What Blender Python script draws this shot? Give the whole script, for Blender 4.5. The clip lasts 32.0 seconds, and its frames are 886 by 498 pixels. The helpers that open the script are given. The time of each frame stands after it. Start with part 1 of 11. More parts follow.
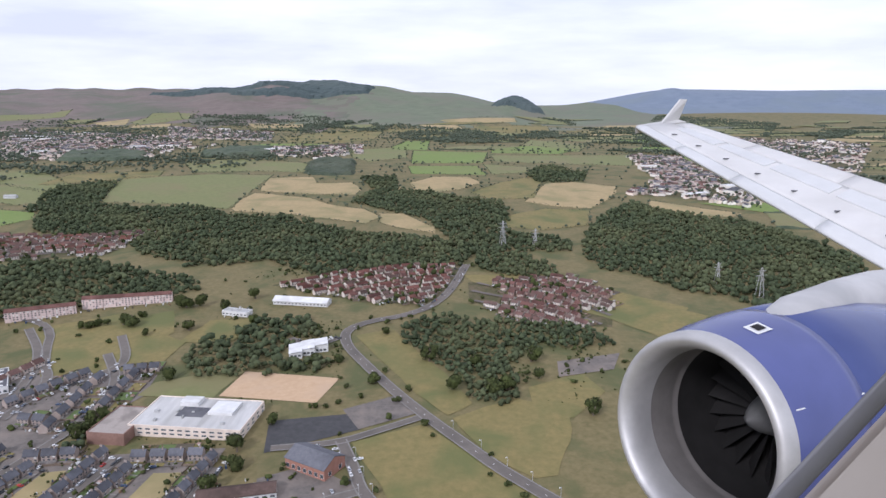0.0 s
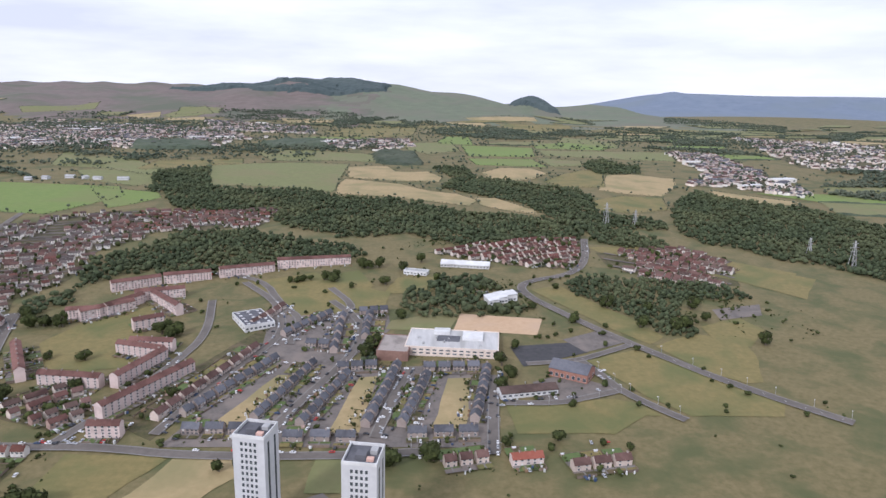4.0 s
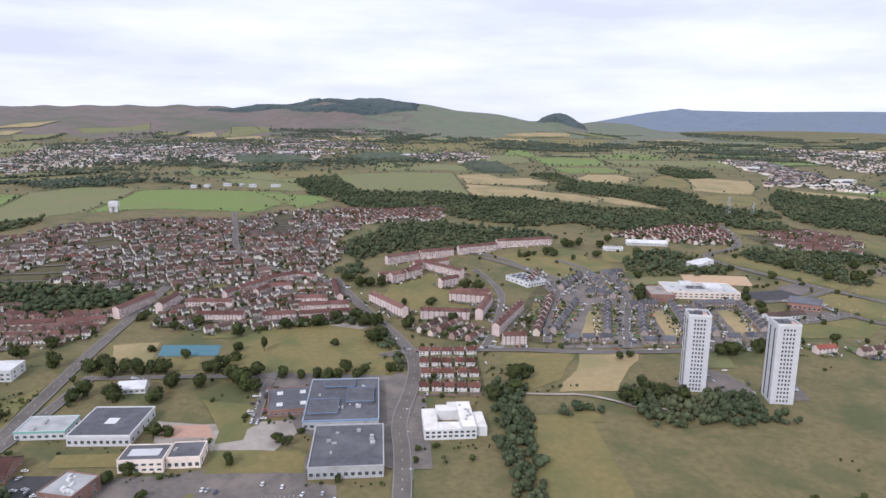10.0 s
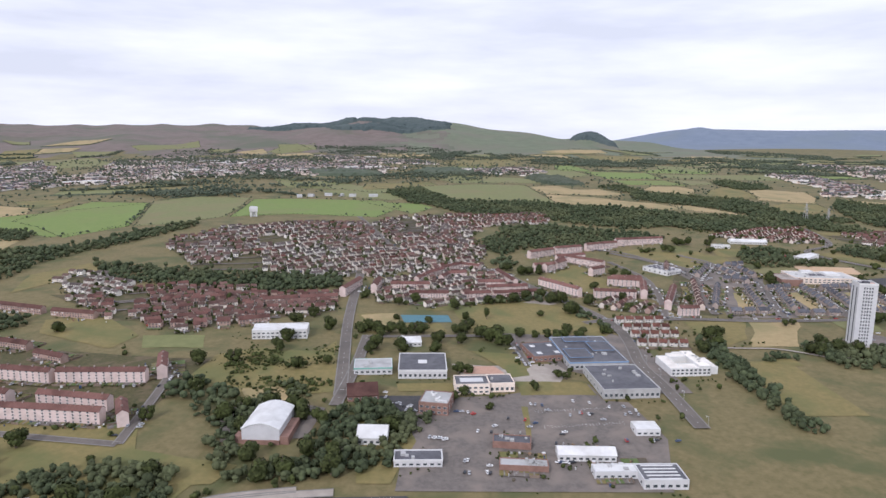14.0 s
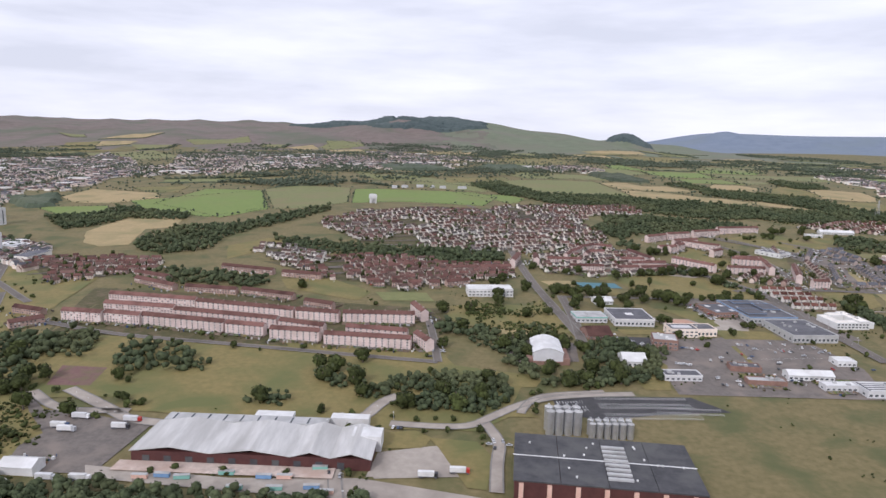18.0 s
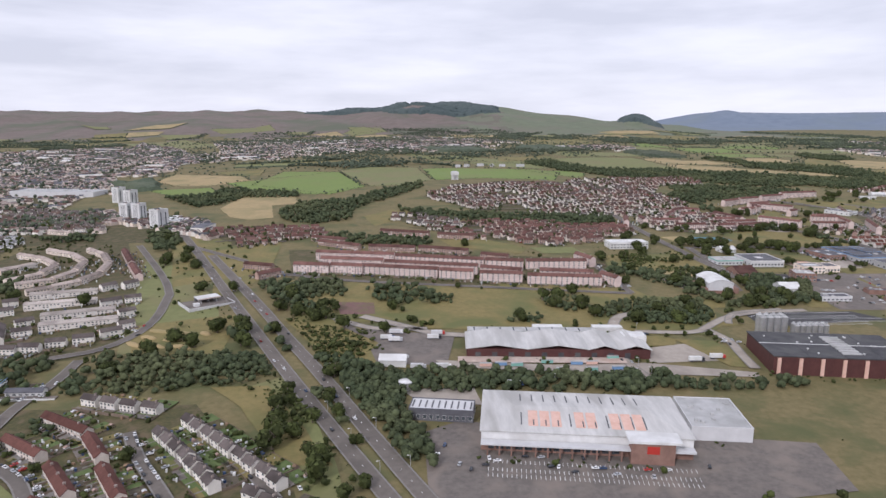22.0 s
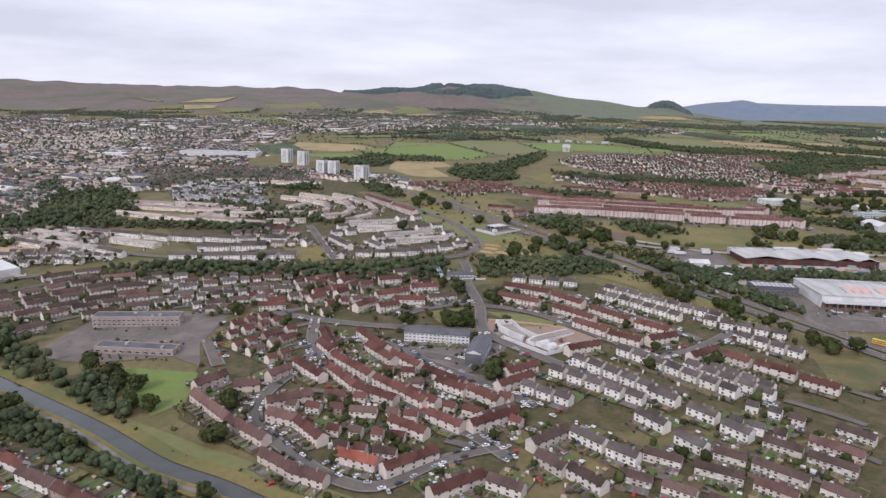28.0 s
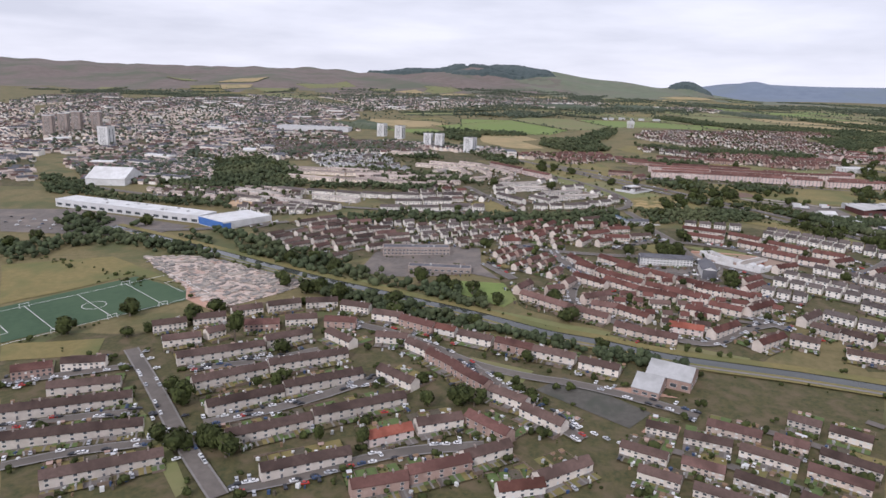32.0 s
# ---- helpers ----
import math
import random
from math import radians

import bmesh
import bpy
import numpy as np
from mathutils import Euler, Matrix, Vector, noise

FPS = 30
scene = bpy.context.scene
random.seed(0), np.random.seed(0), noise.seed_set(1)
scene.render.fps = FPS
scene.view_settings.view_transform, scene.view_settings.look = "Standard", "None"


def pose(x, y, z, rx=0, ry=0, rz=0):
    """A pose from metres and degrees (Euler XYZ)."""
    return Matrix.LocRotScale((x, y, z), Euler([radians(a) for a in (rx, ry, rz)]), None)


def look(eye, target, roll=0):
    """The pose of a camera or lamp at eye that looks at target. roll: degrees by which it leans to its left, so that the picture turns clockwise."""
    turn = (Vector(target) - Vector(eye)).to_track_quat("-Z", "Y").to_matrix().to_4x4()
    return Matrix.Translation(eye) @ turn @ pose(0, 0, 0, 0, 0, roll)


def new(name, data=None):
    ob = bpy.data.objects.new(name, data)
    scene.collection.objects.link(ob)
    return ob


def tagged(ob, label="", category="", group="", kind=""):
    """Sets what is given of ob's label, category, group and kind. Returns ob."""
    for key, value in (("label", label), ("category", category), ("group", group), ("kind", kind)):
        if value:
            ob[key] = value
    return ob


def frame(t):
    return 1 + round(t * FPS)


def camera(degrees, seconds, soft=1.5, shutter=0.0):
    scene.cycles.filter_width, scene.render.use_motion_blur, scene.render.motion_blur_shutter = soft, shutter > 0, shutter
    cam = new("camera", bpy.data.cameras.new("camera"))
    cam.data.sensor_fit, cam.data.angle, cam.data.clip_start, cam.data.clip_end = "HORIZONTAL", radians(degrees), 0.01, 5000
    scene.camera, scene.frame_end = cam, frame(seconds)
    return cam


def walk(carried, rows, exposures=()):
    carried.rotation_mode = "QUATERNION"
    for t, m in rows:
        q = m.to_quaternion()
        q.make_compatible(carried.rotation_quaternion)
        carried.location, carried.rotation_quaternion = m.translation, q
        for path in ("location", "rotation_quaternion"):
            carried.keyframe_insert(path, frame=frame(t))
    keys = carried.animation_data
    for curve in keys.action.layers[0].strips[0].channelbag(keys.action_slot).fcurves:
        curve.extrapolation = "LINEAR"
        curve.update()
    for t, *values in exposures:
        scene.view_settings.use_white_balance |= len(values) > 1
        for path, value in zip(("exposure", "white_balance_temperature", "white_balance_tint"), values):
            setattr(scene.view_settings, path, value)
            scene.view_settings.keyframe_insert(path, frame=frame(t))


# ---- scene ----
cam = camera(66.6, 32.0)
METRES, EYE, TILT = 1150.0, 146.0, 2.0
ROWS = [
    (0.0, 0.00000, -0.00000, 0.00000, 0.07, -15.15, -0.24),
    (0.5, -0.01279, -0.00772, -0.00056, -0.04, -15.10, -0.28),
    (1.0, -0.02560, -0.01546, -0.00110, -0.17, -15.17, -0.35),
    (1.5, -0.03844, -0.02322, -0.00163, -0.28, -15.19, -0.43),
    (2.0, -0.05131, -0.03099, -0.00214, -0.42, -15.35, -0.60),
    (2.5, -0.06420, -0.03878, -0.00265, -0.57, -15.44, -0.73),
    (3.0, -0.07712, -0.04659, -0.00314, -0.74, -15.54, -1.02),
    (3.5, -0.09007, -0.05441, -0.00363, -0.89, -15.46, -1.20),
    (5.5, -0.14213, -0.08582, -0.00553, -1.45, -13.83, -1.24),
    (6.0, -0.15522, -0.09370, -0.00599, -1.46, -14.01, -1.09),
    (6.5, -0.16833, -0.10159, -0.00646, -1.46, -14.19, -0.93),
    (7.0, -0.18147, -0.10949, -0.00693, -1.47, -14.30, -0.72),
    (7.5, -0.19463, -0.11740, -0.00740, -1.56, -14.03, -0.61),
    (8.0, -0.20782, -0.12531, -0.00787, -1.65, -13.71, -0.44),
    (8.5, -0.22103, -0.13323, -0.00835, -1.79, -13.42, -0.44),
    (9.0, -0.23427, -0.14115, -0.00884, -1.97, -13.34, -0.48),
    (9.5, -0.24753, -0.14908, -0.00933, -2.11, -13.31, -0.60),
    (10.0, -0.26081, -0.15700, -0.00982, -2.31, -13.39, -0.71),
    (10.5, -0.27412, -0.16493, -0.01033, -2.41, -13.34, -0.65),
    (11.0, -0.28744, -0.17286, -0.01084, -2.41, -13.27, -0.58),
    (11.5, -0.30078, -0.18079, -0.01136, -2.47, -12.97, -0.45),
    (12.0, -0.31415, -0.18871, -0.01189, -2.40, -12.77, -0.32),
    (12.5, -0.32753, -0.19664, -0.01243, -2.23, -12.65, -0.32),
    (13.0, -0.34092, -0.20456, -0.01298, -2.15, -12.44, -0.41),
    (13.5, -0.35433, -0.21247, -0.01354, -2.10, -12.07, -0.50),
    (14.0, -0.36776, -0.22038, -0.01411, -1.92, -11.77, -0.66),
    (14.5, -0.38120, -0.22829, -0.01469, -1.55, -11.70, -0.82),
    (15.0, -0.39466, -0.23619, -0.01529, -1.10, -11.94, -0.98),
    (15.5, -0.40813, -0.24408, -0.01589, -1.05, -12.47, -1.27),
    (17.5, -0.46212, -0.27559, -0.01843, -1.07, -12.00, -1.63),
    (18.0, -0.47564, -0.28345, -0.01909, -1.10, -11.73, -1.58),
    (18.5, -0.48917, -0.29130, -0.01976, -1.31, -11.47, -1.50),
    (19.0, -0.50272, -0.29914, -0.02044, -1.87, -11.88, -1.21),
    (19.5, -0.51627, -0.30698, -0.02113, -2.84, -12.66, -0.41),
    (20.0, -0.52983, -0.31482, -0.02183, -3.42, -13.12, 0.34),
    (20.5, -0.54341, -0.32265, -0.02254, -3.64, -13.71, 0.81),
    (21.0, -0.55699, -0.33047, -0.02326, -3.21, -14.10, 1.18),
    (21.5, -0.57059, -0.33829, -0.02399, -2.74, -13.87, 0.48),
    (22.0, -0.58420, -0.34611, -0.02472, -2.32, -12.84, -0.32),
    (22.5, -0.59782, -0.35394, -0.02546, -1.92, -13.21, -0.49),
    (23.0, -0.61145, -0.36176, -0.02620, -1.64, -14.45, -0.82),
    (23.5, -0.62510, -0.36958, -0.02694, -1.58, -15.06, -1.14),
    (24.0, -0.63877, -0.37741, -0.02769, -1.83, -15.49, -1.47),
    (24.5, -0.65245, -0.38525, -0.02844, -2.00, -15.74, -1.83),
    (25.0, -0.66615, -0.39310, -0.02919, -2.17, -15.85, -2.17),
    (25.5, -0.67988, -0.40095, -0.02994, -2.30, -16.00, -2.43),
    (27.5, -0.73504, -0.43256, -0.03289, -2.59, -14.55, -2.21),
    (28.0, -0.74891, -0.44053, -0.03360, -2.73, -14.18, -1.90),
    (28.5, -0.76282, -0.44852, -0.03431, -2.53, -14.72, -1.74),
    (29.0, -0.77678, -0.45655, -0.03500, -2.23, -14.74, -1.58),
    (29.5, -0.79077, -0.46462, -0.03568, -2.12, -14.53, -1.41),
    (30.0, -0.80482, -0.47273, -0.03634, -2.12, -14.47, -1.40),
    (30.5, -0.81893, -0.48090, -0.03698, -2.16, -15.05, -1.52),
    (31.0, -0.83309, -0.48912, -0.03760, -2.49, -15.27, -1.70),
    (31.5, -0.84732, -0.49739, -0.03820, -2.79, -15.49, -1.90),
    (32.0, -0.86162, -0.50574, -0.03877, -2.98, -15.67, -2.06),
]
walk(cam, [(t, pose(0, 0, EYE, TILT, 0, 0) @ pose(METRES * x, METRES * y, METRES * z, 90 + pitch, roll, yaw)) for t, x, y, z, yaw, pitch, roll in ROWS],
     [(0.0, 0.23, 5780, 18), (12.0, 0.19, 5840, 18), (17.0, 0.14, 6020, 18), (25.0, 0.02, 6020, 19), (32.0, 0.03, 6020, 19)])
rng = random.Random(7)

# ---- world and sun: a bright overcast sky ----
SUN_UP, SUN_ROUND = 34, 212
world = bpy.data.worlds.new("overcast_sky")
scene.world = world
world.use_nodes = True
wn, wl = world.node_tree.nodes, world.node_tree.links
wn.clear()
w_out = wn.new("ShaderNodeOutputWorld")
w_bg = wn.new("ShaderNodeBackground")
w_sky = wn.new("ShaderNodeTexSky")
w_sky.sky_type = "NISHITA"
w_sky.sun_disc = False
w_sky.sun_elevation, w_sky.sun_rotation = radians(SUN_UP), radians(SUN_ROUND)
w_dim = wn.new("ShaderNodeMixRGB")
w_dim.blend_type, w_dim.inputs[0].default_value = "MULTIPLY", 1.0
w_dim.inputs[2].default_value = (0.07, 0.07, 0.07, 1)
w_co = wn.new("ShaderNodeTexCoord")
w_map = wn.new("ShaderNodeMapping")
w_map.inputs["Scale"].default_value = (1.6, 1.6, 9.0)
w_noise = wn.new("ShaderNodeTexNoise")
w_noise.inputs["Scale"].default_value, w_noise.inputs["Detail"].default_value = 2.2, 6.0
w_noise.inputs["Roughness"].default_value = 0.52
w_ramp = wn.new("ShaderNodeValToRGB")
w_ramp.color_ramp.elements[0].position, w_ramp.color_ramp.elements[0].color = 0.34, (0.69, 0.71, 0.748, 1)
w_ramp.color_ramp.elements[1].position, w_ramp.color_ramp.elements[1].color = 0.66, (0.925, 0.935, 0.955, 1)
w_mix = wn.new("ShaderNodeMixRGB")
w_mix.inputs[0].default_value = 0.92
wl.new(w_sky.outputs[0], w_dim.inputs[1])
wl.new(w_co.outputs["Generated"], w_map.inputs[0])
wl.new(w_map.outputs[0], w_noise.inputs["Vector"])
wl.new(w_noise.outputs["Fac"], w_ramp.inputs[0])
wl.new(w_dim.outputs[0], w_mix.inputs[1])
wl.new(w_ramp.outputs[0], w_mix.inputs[2])
wl.new(w_mix.outputs[0], w_bg.inputs[0])
wl.new(w_bg.outputs[0], w_out.inputs[0])
w_bg.inputs[1].default_value = 1.03
sun = new("sun", bpy.data.lights.new("sun", "SUN"))
sun.data.energy, sun.data.angle, sun.data.color = 1.75, radians(9), (1.0, 0.95, 0.88)
sun.matrix_world = look((0, 0, 500), (260, 420, 170))


# ---- materials ----
def rgb(c):
    return (c[0], c[1], c[2], 1)


def material(name, a, b, size=4.0, rough=0.85, bump=0.0, c=None, patch=60.0, metal=0.0, spread=0.0, stretch=(1, 1, 1), gloss=0.3):
    """Two tones by fine noise, a third in broad patches, and a spread of brightness from piece to piece."""
    m = bpy.data.materials.new(name)
    m.use_nodes = True
    n, l = m.node_tree.nodes, m.node_tree.links
    bsdf = n["Principled BSDF"]
    bsdf.inputs["Roughness"].default_value, bsdf.inputs["Metallic"].default_value = rough, metal
    bsdf.inputs["Specular IOR Level"].default_value = gloss
    geo = n.new("ShaderNodeNewGeometry")
    mapping = n.new("ShaderNodeMapping")
    mapping.inputs["Scale"].default_value = stretch
    l.new(geo.outputs["Position"], mapping.inputs[0])
    fine = n.new("ShaderNodeTexNoise")
    fine.inputs["Scale"].default_value, fine.inputs["Detail"].default_value, fine.inputs["Roughness"].default_value = 1.0 / size, 6.0, 0.65
    l.new(mapping.outputs[0], fine.inputs["Vector"])
    ramp = n.new("ShaderNodeValToRGB")
    ramp.color_ramp.elements[0].position, ramp.color_ramp.elements[0].color = 0.32, rgb(a)
    ramp.color_ramp.elements[1].position, ramp.color_ramp.elements[1].color = 0.68, rgb(b)
    l.new(fine.outputs["Fac"], ramp.inputs[0])
    colour = ramp.outputs[0]
    if c:
        broad = n.new("ShaderNodeTexNoise")
        broad.inputs["Scale"].default_value, broad.inputs["Detail"].default_value = 1.0 / patch, 5.0
        broad.inputs["Distortion"].default_value = 0.4
        l.new(mapping.outputs[0], broad.inputs["Vector"])
        step = n.new("ShaderNodeMapRange")
        step.inputs[1].default_value, step.inputs[2].default_value = 0.46, 0.66
        l.new(broad.outputs["Fac"], step.inputs[0])
        mix = n.new("ShaderNodeMixRGB")
        mix.inputs[2].default_value = rgb(c)
        l.new(step.outputs[0], mix.inputs[0])
        l.new(colour, mix.inputs[1])
        colour = mix.outputs[0]
    if spread:
        info = n.new("ShaderNodeObjectInfo")
        add = n.new("ShaderNodeMath")
        add.operation = "ADD"
        l.new(info.outputs["Random"], add.inputs[0])
        l.new(geo.outputs["Random Per Island"], add.inputs[1])
        frac = n.new("ShaderNodeMath")
        frac.operation = "FRACT"
        l.new(add.outputs[0], frac.inputs[0])
        to = n.new("ShaderNodeMapRange")
        to.inputs[3].default_value, to.inputs[4].default_value = 1 - spread, 1 + spread
        l.new(frac.outputs[0], to.inputs[0])
        hsv = n.new("ShaderNodeHueSaturation")
        l.new(to.outputs[0], hsv.inputs["Value"])
        l.new(colour, hsv.inputs["Color"])
        colour = hsv.outputs[0]
    l.new(colour, bsdf.inputs["Base Color"])
    if bump:
        b_node = n.new("ShaderNodeBump")
        b_node.inputs["Strength"].default_value, b_node.inputs["Distance"].default_value = 0.6, bump
        l.new(fine.outputs["Fac"], b_node.inputs["Height"])
        l.new(b_node.outputs[0], bsdf.inputs["Normal"])
    return m


M = {
    "ground": material("dry_grassland", (0.134, 0.117, 0.049), (0.208, 0.166, 0.080), 3.0, c=(0.098, 0.105, 0.042), patch=24, bump=0.3),
    "moor": material("moorland", (0.140, 0.112, 0.098), (0.196, 0.158, 0.138), 30.0, c=(0.112, 0.122, 0.084), patch=170),
    "green": material("pasture", (0.150, 0.164, 0.064), (0.200, 0.206, 0.084), 5.0, c=(0.196, 0.176, 0.084), patch=50),
    "lime": material("bright_pasture", (0.142, 0.205, 0.052), (0.186, 0.240, 0.066), 5.0, c=(0.176, 0.204, 0.068), patch=60),
    "straw": material("dry_meadow", (0.319, 0.246, 0.123), (0.407, 0.310, 0.162), 4.0, c=(0.252, 0.218, 0.103), patch=35),
    "rough": material("rough_grass", (0.172, 0.148, 0.056), (0.240, 0.191, 0.076), 3.0, c=(0.132, 0.139, 0.050), patch=30, bump=0.2),
    "clay": material("clay_pitch", (0.48, 0.33, 0.20), (0.55, 0.39, 0.25), 3.0, c=(0.50, 0.36, 0.24), patch=20),
    "earth": material("bare_earth", (0.27, 0.20, 0.155), (0.36, 0.275, 0.22), 2.0, c=(0.33, 0.23, 0.17), patch=9),
    "clay2": material("red_gravel", (0.42, 0.25, 0.18), (0.50, 0.32, 0.24), 2.0),
    "court": material("blue_court", (0.075, 0.176, 0.213), (0.105, 0.216, 0.254), 3.0),
    "court2": material("grey_court", (0.085, 0.08, 0.068), (0.115, 0.108, 0.092), 2.0, c=(0.075, 0.078, 0.062), patch=7),
    "turf": material("sports_turf", (0.045, 0.085, 0.045), (0.06, 0.105, 0.055), 3.0, c=(0.065, 0.11, 0.058), patch=30),
    "concrete": material("concrete_yard", (0.328, 0.292, 0.251), (0.410, 0.363, 0.312), 3.0, c=(0.271, 0.237, 0.205), patch=15),
    "rubble": material("demolition_rubble", (0.44, 0.36, 0.31), (0.64, 0.54, 0.47), 2.5, c=(0.46, 0.34, 0.28), patch=14),
    "asphalt": material("asphalt_yard", (0.124, 0.110, 0.099), (0.184, 0.162, 0.144), 2.0, c=(0.215, 0.182, 0.156), patch=11),
    "road": material("road_asphalt", (0.138, 0.121, 0.106), (0.178, 0.157, 0.138), 2.0, c=(0.116, 0.103, 0.091), patch=20),
    "path": material("pavement", (0.19, 0.178, 0.165), (0.25, 0.234, 0.217), 2.0),
    "paint": material("road_paint", (0.70, 0.70, 0.67), (0.80, 0.80, 0.78), 1.0),
    "water": material("canal_water", (0.05, 0.055, 0.05), (0.07, 0.075, 0.07), 6.0, rough=0.03, gloss=0.5),
    "leaf": material("foliage", (0.031, 0.041, 0.016), (0.066, 0.076, 0.026), 1.6, rough=0.85, c=(0.060, 0.074, 0.024), patch=12, spread=0.4, gloss=0.12),
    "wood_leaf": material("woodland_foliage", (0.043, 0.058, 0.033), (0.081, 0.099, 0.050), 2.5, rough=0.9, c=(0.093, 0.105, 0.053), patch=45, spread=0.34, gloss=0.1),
    # Far trees: woodland green lifted paler and bluer, distance haze in the colour.
    "canopy": material("hazed_foliage", (0.048, 0.066, 0.045), (0.088, 0.108, 0.070), 5.0, rough=0.9, bump=1.0, c=(0.098, 0.112, 0.074), patch=70, spread=0.25, gloss=0.3),
    # Conifer green made pale and blue: haze over the hill tops, as colour.
    "conifer": material("hazed_conifer_plantation", (0.050, 0.072, 0.074), (0.078, 0.102, 0.100), 14.0, rough=0.85, bump=2.0, c=(0.084, 0.108, 0.104), patch=160),
    "hedge": material("hedge_foliage", (0.036, 0.043, 0.018), (0.061, 0.065, 0.029), 2.0, spread=0.3),
    "bark": material("bark", (0.10, 0.08, 0.06), (0.17, 0.14, 0.11), 0.6),
    "blacktop": material("new_blacktop", (0.05, 0.05, 0.052), (0.075, 0.073, 0.075), 3.0),
    "garden": material("garden_ground", (0.049, 0.056, 0.022), (0.112, 0.095, 0.041), 1.6, c=(0.133, 0.102, 0.059), patch=6),
    "heath": material("purple_heath", (0.16, 0.085, 0.085), (0.20, 0.125, 0.10), 2.0, c=(0.14, 0.13, 0.06), patch=10),
}


def tiles(name, a, b):
    a, b = tuple(q * 0.75 for q in a), tuple(q * 0.75 for q in b)
    return material(name, a, b, 1.2, rough=0.85, c=tuple(q * 0.72 for q in a), patch=9, spread=0.26, gloss=0.1)


ROOF = {
    "grey": tiles("grey_slate_roof", (0.15, 0.152, 0.172), (0.20, 0.203, 0.222)),
    "pink": tiles("red_brown_tile_roof", (0.205, 0.109, 0.092), (0.268, 0.142, 0.120)),
    "flats": tiles("dull_red_tile_roof", (0.190, 0.098, 0.084), (0.250, 0.130, 0.112)),
    "redbrown": tiles("brick_red_tile_roof", (0.172, 0.105, 0.091), (0.234, 0.141, 0.121)),
    "redwhite": tiles("terracotta_roof", (0.170, 0.078, 0.061), (0.215, 0.102, 0.080)),
    "brown": tiles("brown_tile_roof", (0.115, 0.081, 0.070), (0.162, 0.112, 0.096)),
    "brownw": tiles("weathered_brown_roof", (0.142, 0.097, 0.083), (0.195, 0.131, 0.111)),
    "white": tiles("grey_brown_tile_roof", (0.142, 0.119, 0.112), (0.196, 0.166, 0.153)),
    "cream": tiles("dull_brown_roof", (0.47, 0.39, 0.345), (0.60, 0.505, 0.45)),
    "long": tiles("pale_pebble_roof", (0.60, 0.53, 0.475), (0.70, 0.62, 0.56)),
    "pale": tiles("pale_grey_roof", (0.36, 0.36, 0.37), (0.47, 0.47, 0.48)),
    "brick": tiles("dark_red_roof", (0.158, 0.083, 0.071), (0.210, 0.112, 0.094)),
    "russet": tiles("russet_tile_roof", (0.159, 0.075, 0.062), (0.209, 0.099, 0.081)),
    "orange": tiles("orange_tile_roof", (0.48, 0.16, 0.11), (0.56, 0.21, 0.15)),
}


def render_wall(name, a, b):
    return material(name, a, b, 1.5, rough=0.9, c=tuple(v * 0.88 for v in a), patch=6, spread=0.08)


WALL = {
    "grey": render_wall("grey_brick_wall", (0.33, 0.27, 0.24), (0.40, 0.34, 0.30)),
    "pink": render_wall("pale_pink_render", (0.62, 0.50, 0.46), (0.70, 0.58, 0.54)),
    "flats": render_wall("faded_pink_render", (0.58, 0.46, 0.42), (0.68, 0.56, 0.51)),
    "redbrown": render_wall("buff_render", (0.560, 0.468, 0.404), (0.670, 0.575, 0.498)),
    "redwhite": render_wall("off_white_render", (0.66, 0.62, 0.57), (0.74, 0.70, 0.65)),
    "brown": render_wall("grey_buff_render", (0.550, 0.497, 0.442), (0.660, 0.605, 0.545)),
    "brownw": render_wall("cream_render", (0.680, 0.614, 0.545), (0.770, 0.712, 0.639)),
    "white": render_wall("white_roughcast", (0.760, 0.722, 0.658), (0.840, 0.799, 0.743)),
    "cream": render_wall("pale_cream_render", (0.755, 0.646, 0.556), (0.836, 0.734, 0.638)),
    "long": render_wall("white_panel_wall", (0.70, 0.65, 0.60), (0.78, 0.73, 0.68)),
    "pale": render_wall("bright_white_render", (0.76, 0.75, 0.73), (0.84, 0.83, 0.81)),
    "brick": render_wall("red_brick", (0.36, 0.25, 0.21), (0.46, 0.34, 0.29)),
    "russet": render_wall("cream_grey_render", (0.620, 0.546, 0.479), (0.720, 0.643, 0.573)),
    "orange": render_wall("pinkish_render", (0.60, 0.50, 0.46), (0.68, 0.58, 0.53)),
}
M["frame"] = material("white_window_frame", (0.62, 0.62, 0.60), (0.70, 0.70, 0.68), 1.0, rough=0.6)
M["glass"] = material("window_glass", (0.05, 0.06, 0.07), (0.10, 0.11, 0.12), 1.0, rough=0.15)
M["white"] = material("white_cladding", (0.62, 0.62, 0.61), (0.74, 0.74, 0.73), 3.0, rough=0.55, c=(0.56, 0.555, 0.54), patch=8)
M["panel"] = material("pale_grey_panel", (0.53, 0.53, 0.535), (0.62, 0.62, 0.625), 4.0, rough=0.7)
M["metal"] = material("grey_metal_roof", (0.38, 0.38, 0.375), (0.48, 0.48, 0.475), 3.0, rough=0.55, c=(0.33, 0.33, 0.32), patch=9)
M["felt"] = material("dark_felt_roof", (0.085, 0.085, 0.095), (0.13, 0.13, 0.145), 3.0, c=(0.15, 0.15, 0.16), patch=12)
M["blackroof"] = material("black_sheet_roof", (0.05, 0.05, 0.055), (0.085, 0.085, 0.09), 3.0, c=(0.10, 0.10, 0.10), patch=10)
M["blue"] = material("blue_fascia", (0.16, 0.28, 0.46), (0.20, 0.33, 0.52), 3.0, rough=0.5)
M["deepblue"] = material("deep_blue_cladding", (0.06, 0.15, 0.42), (0.08, 0.19, 0.48), 3.0, rough=0.5)
M["green_trim"] = material("green_fascia", (0.20, 0.42, 0.36), (0.25, 0.48, 0.42), 3.0, rough=0.5)
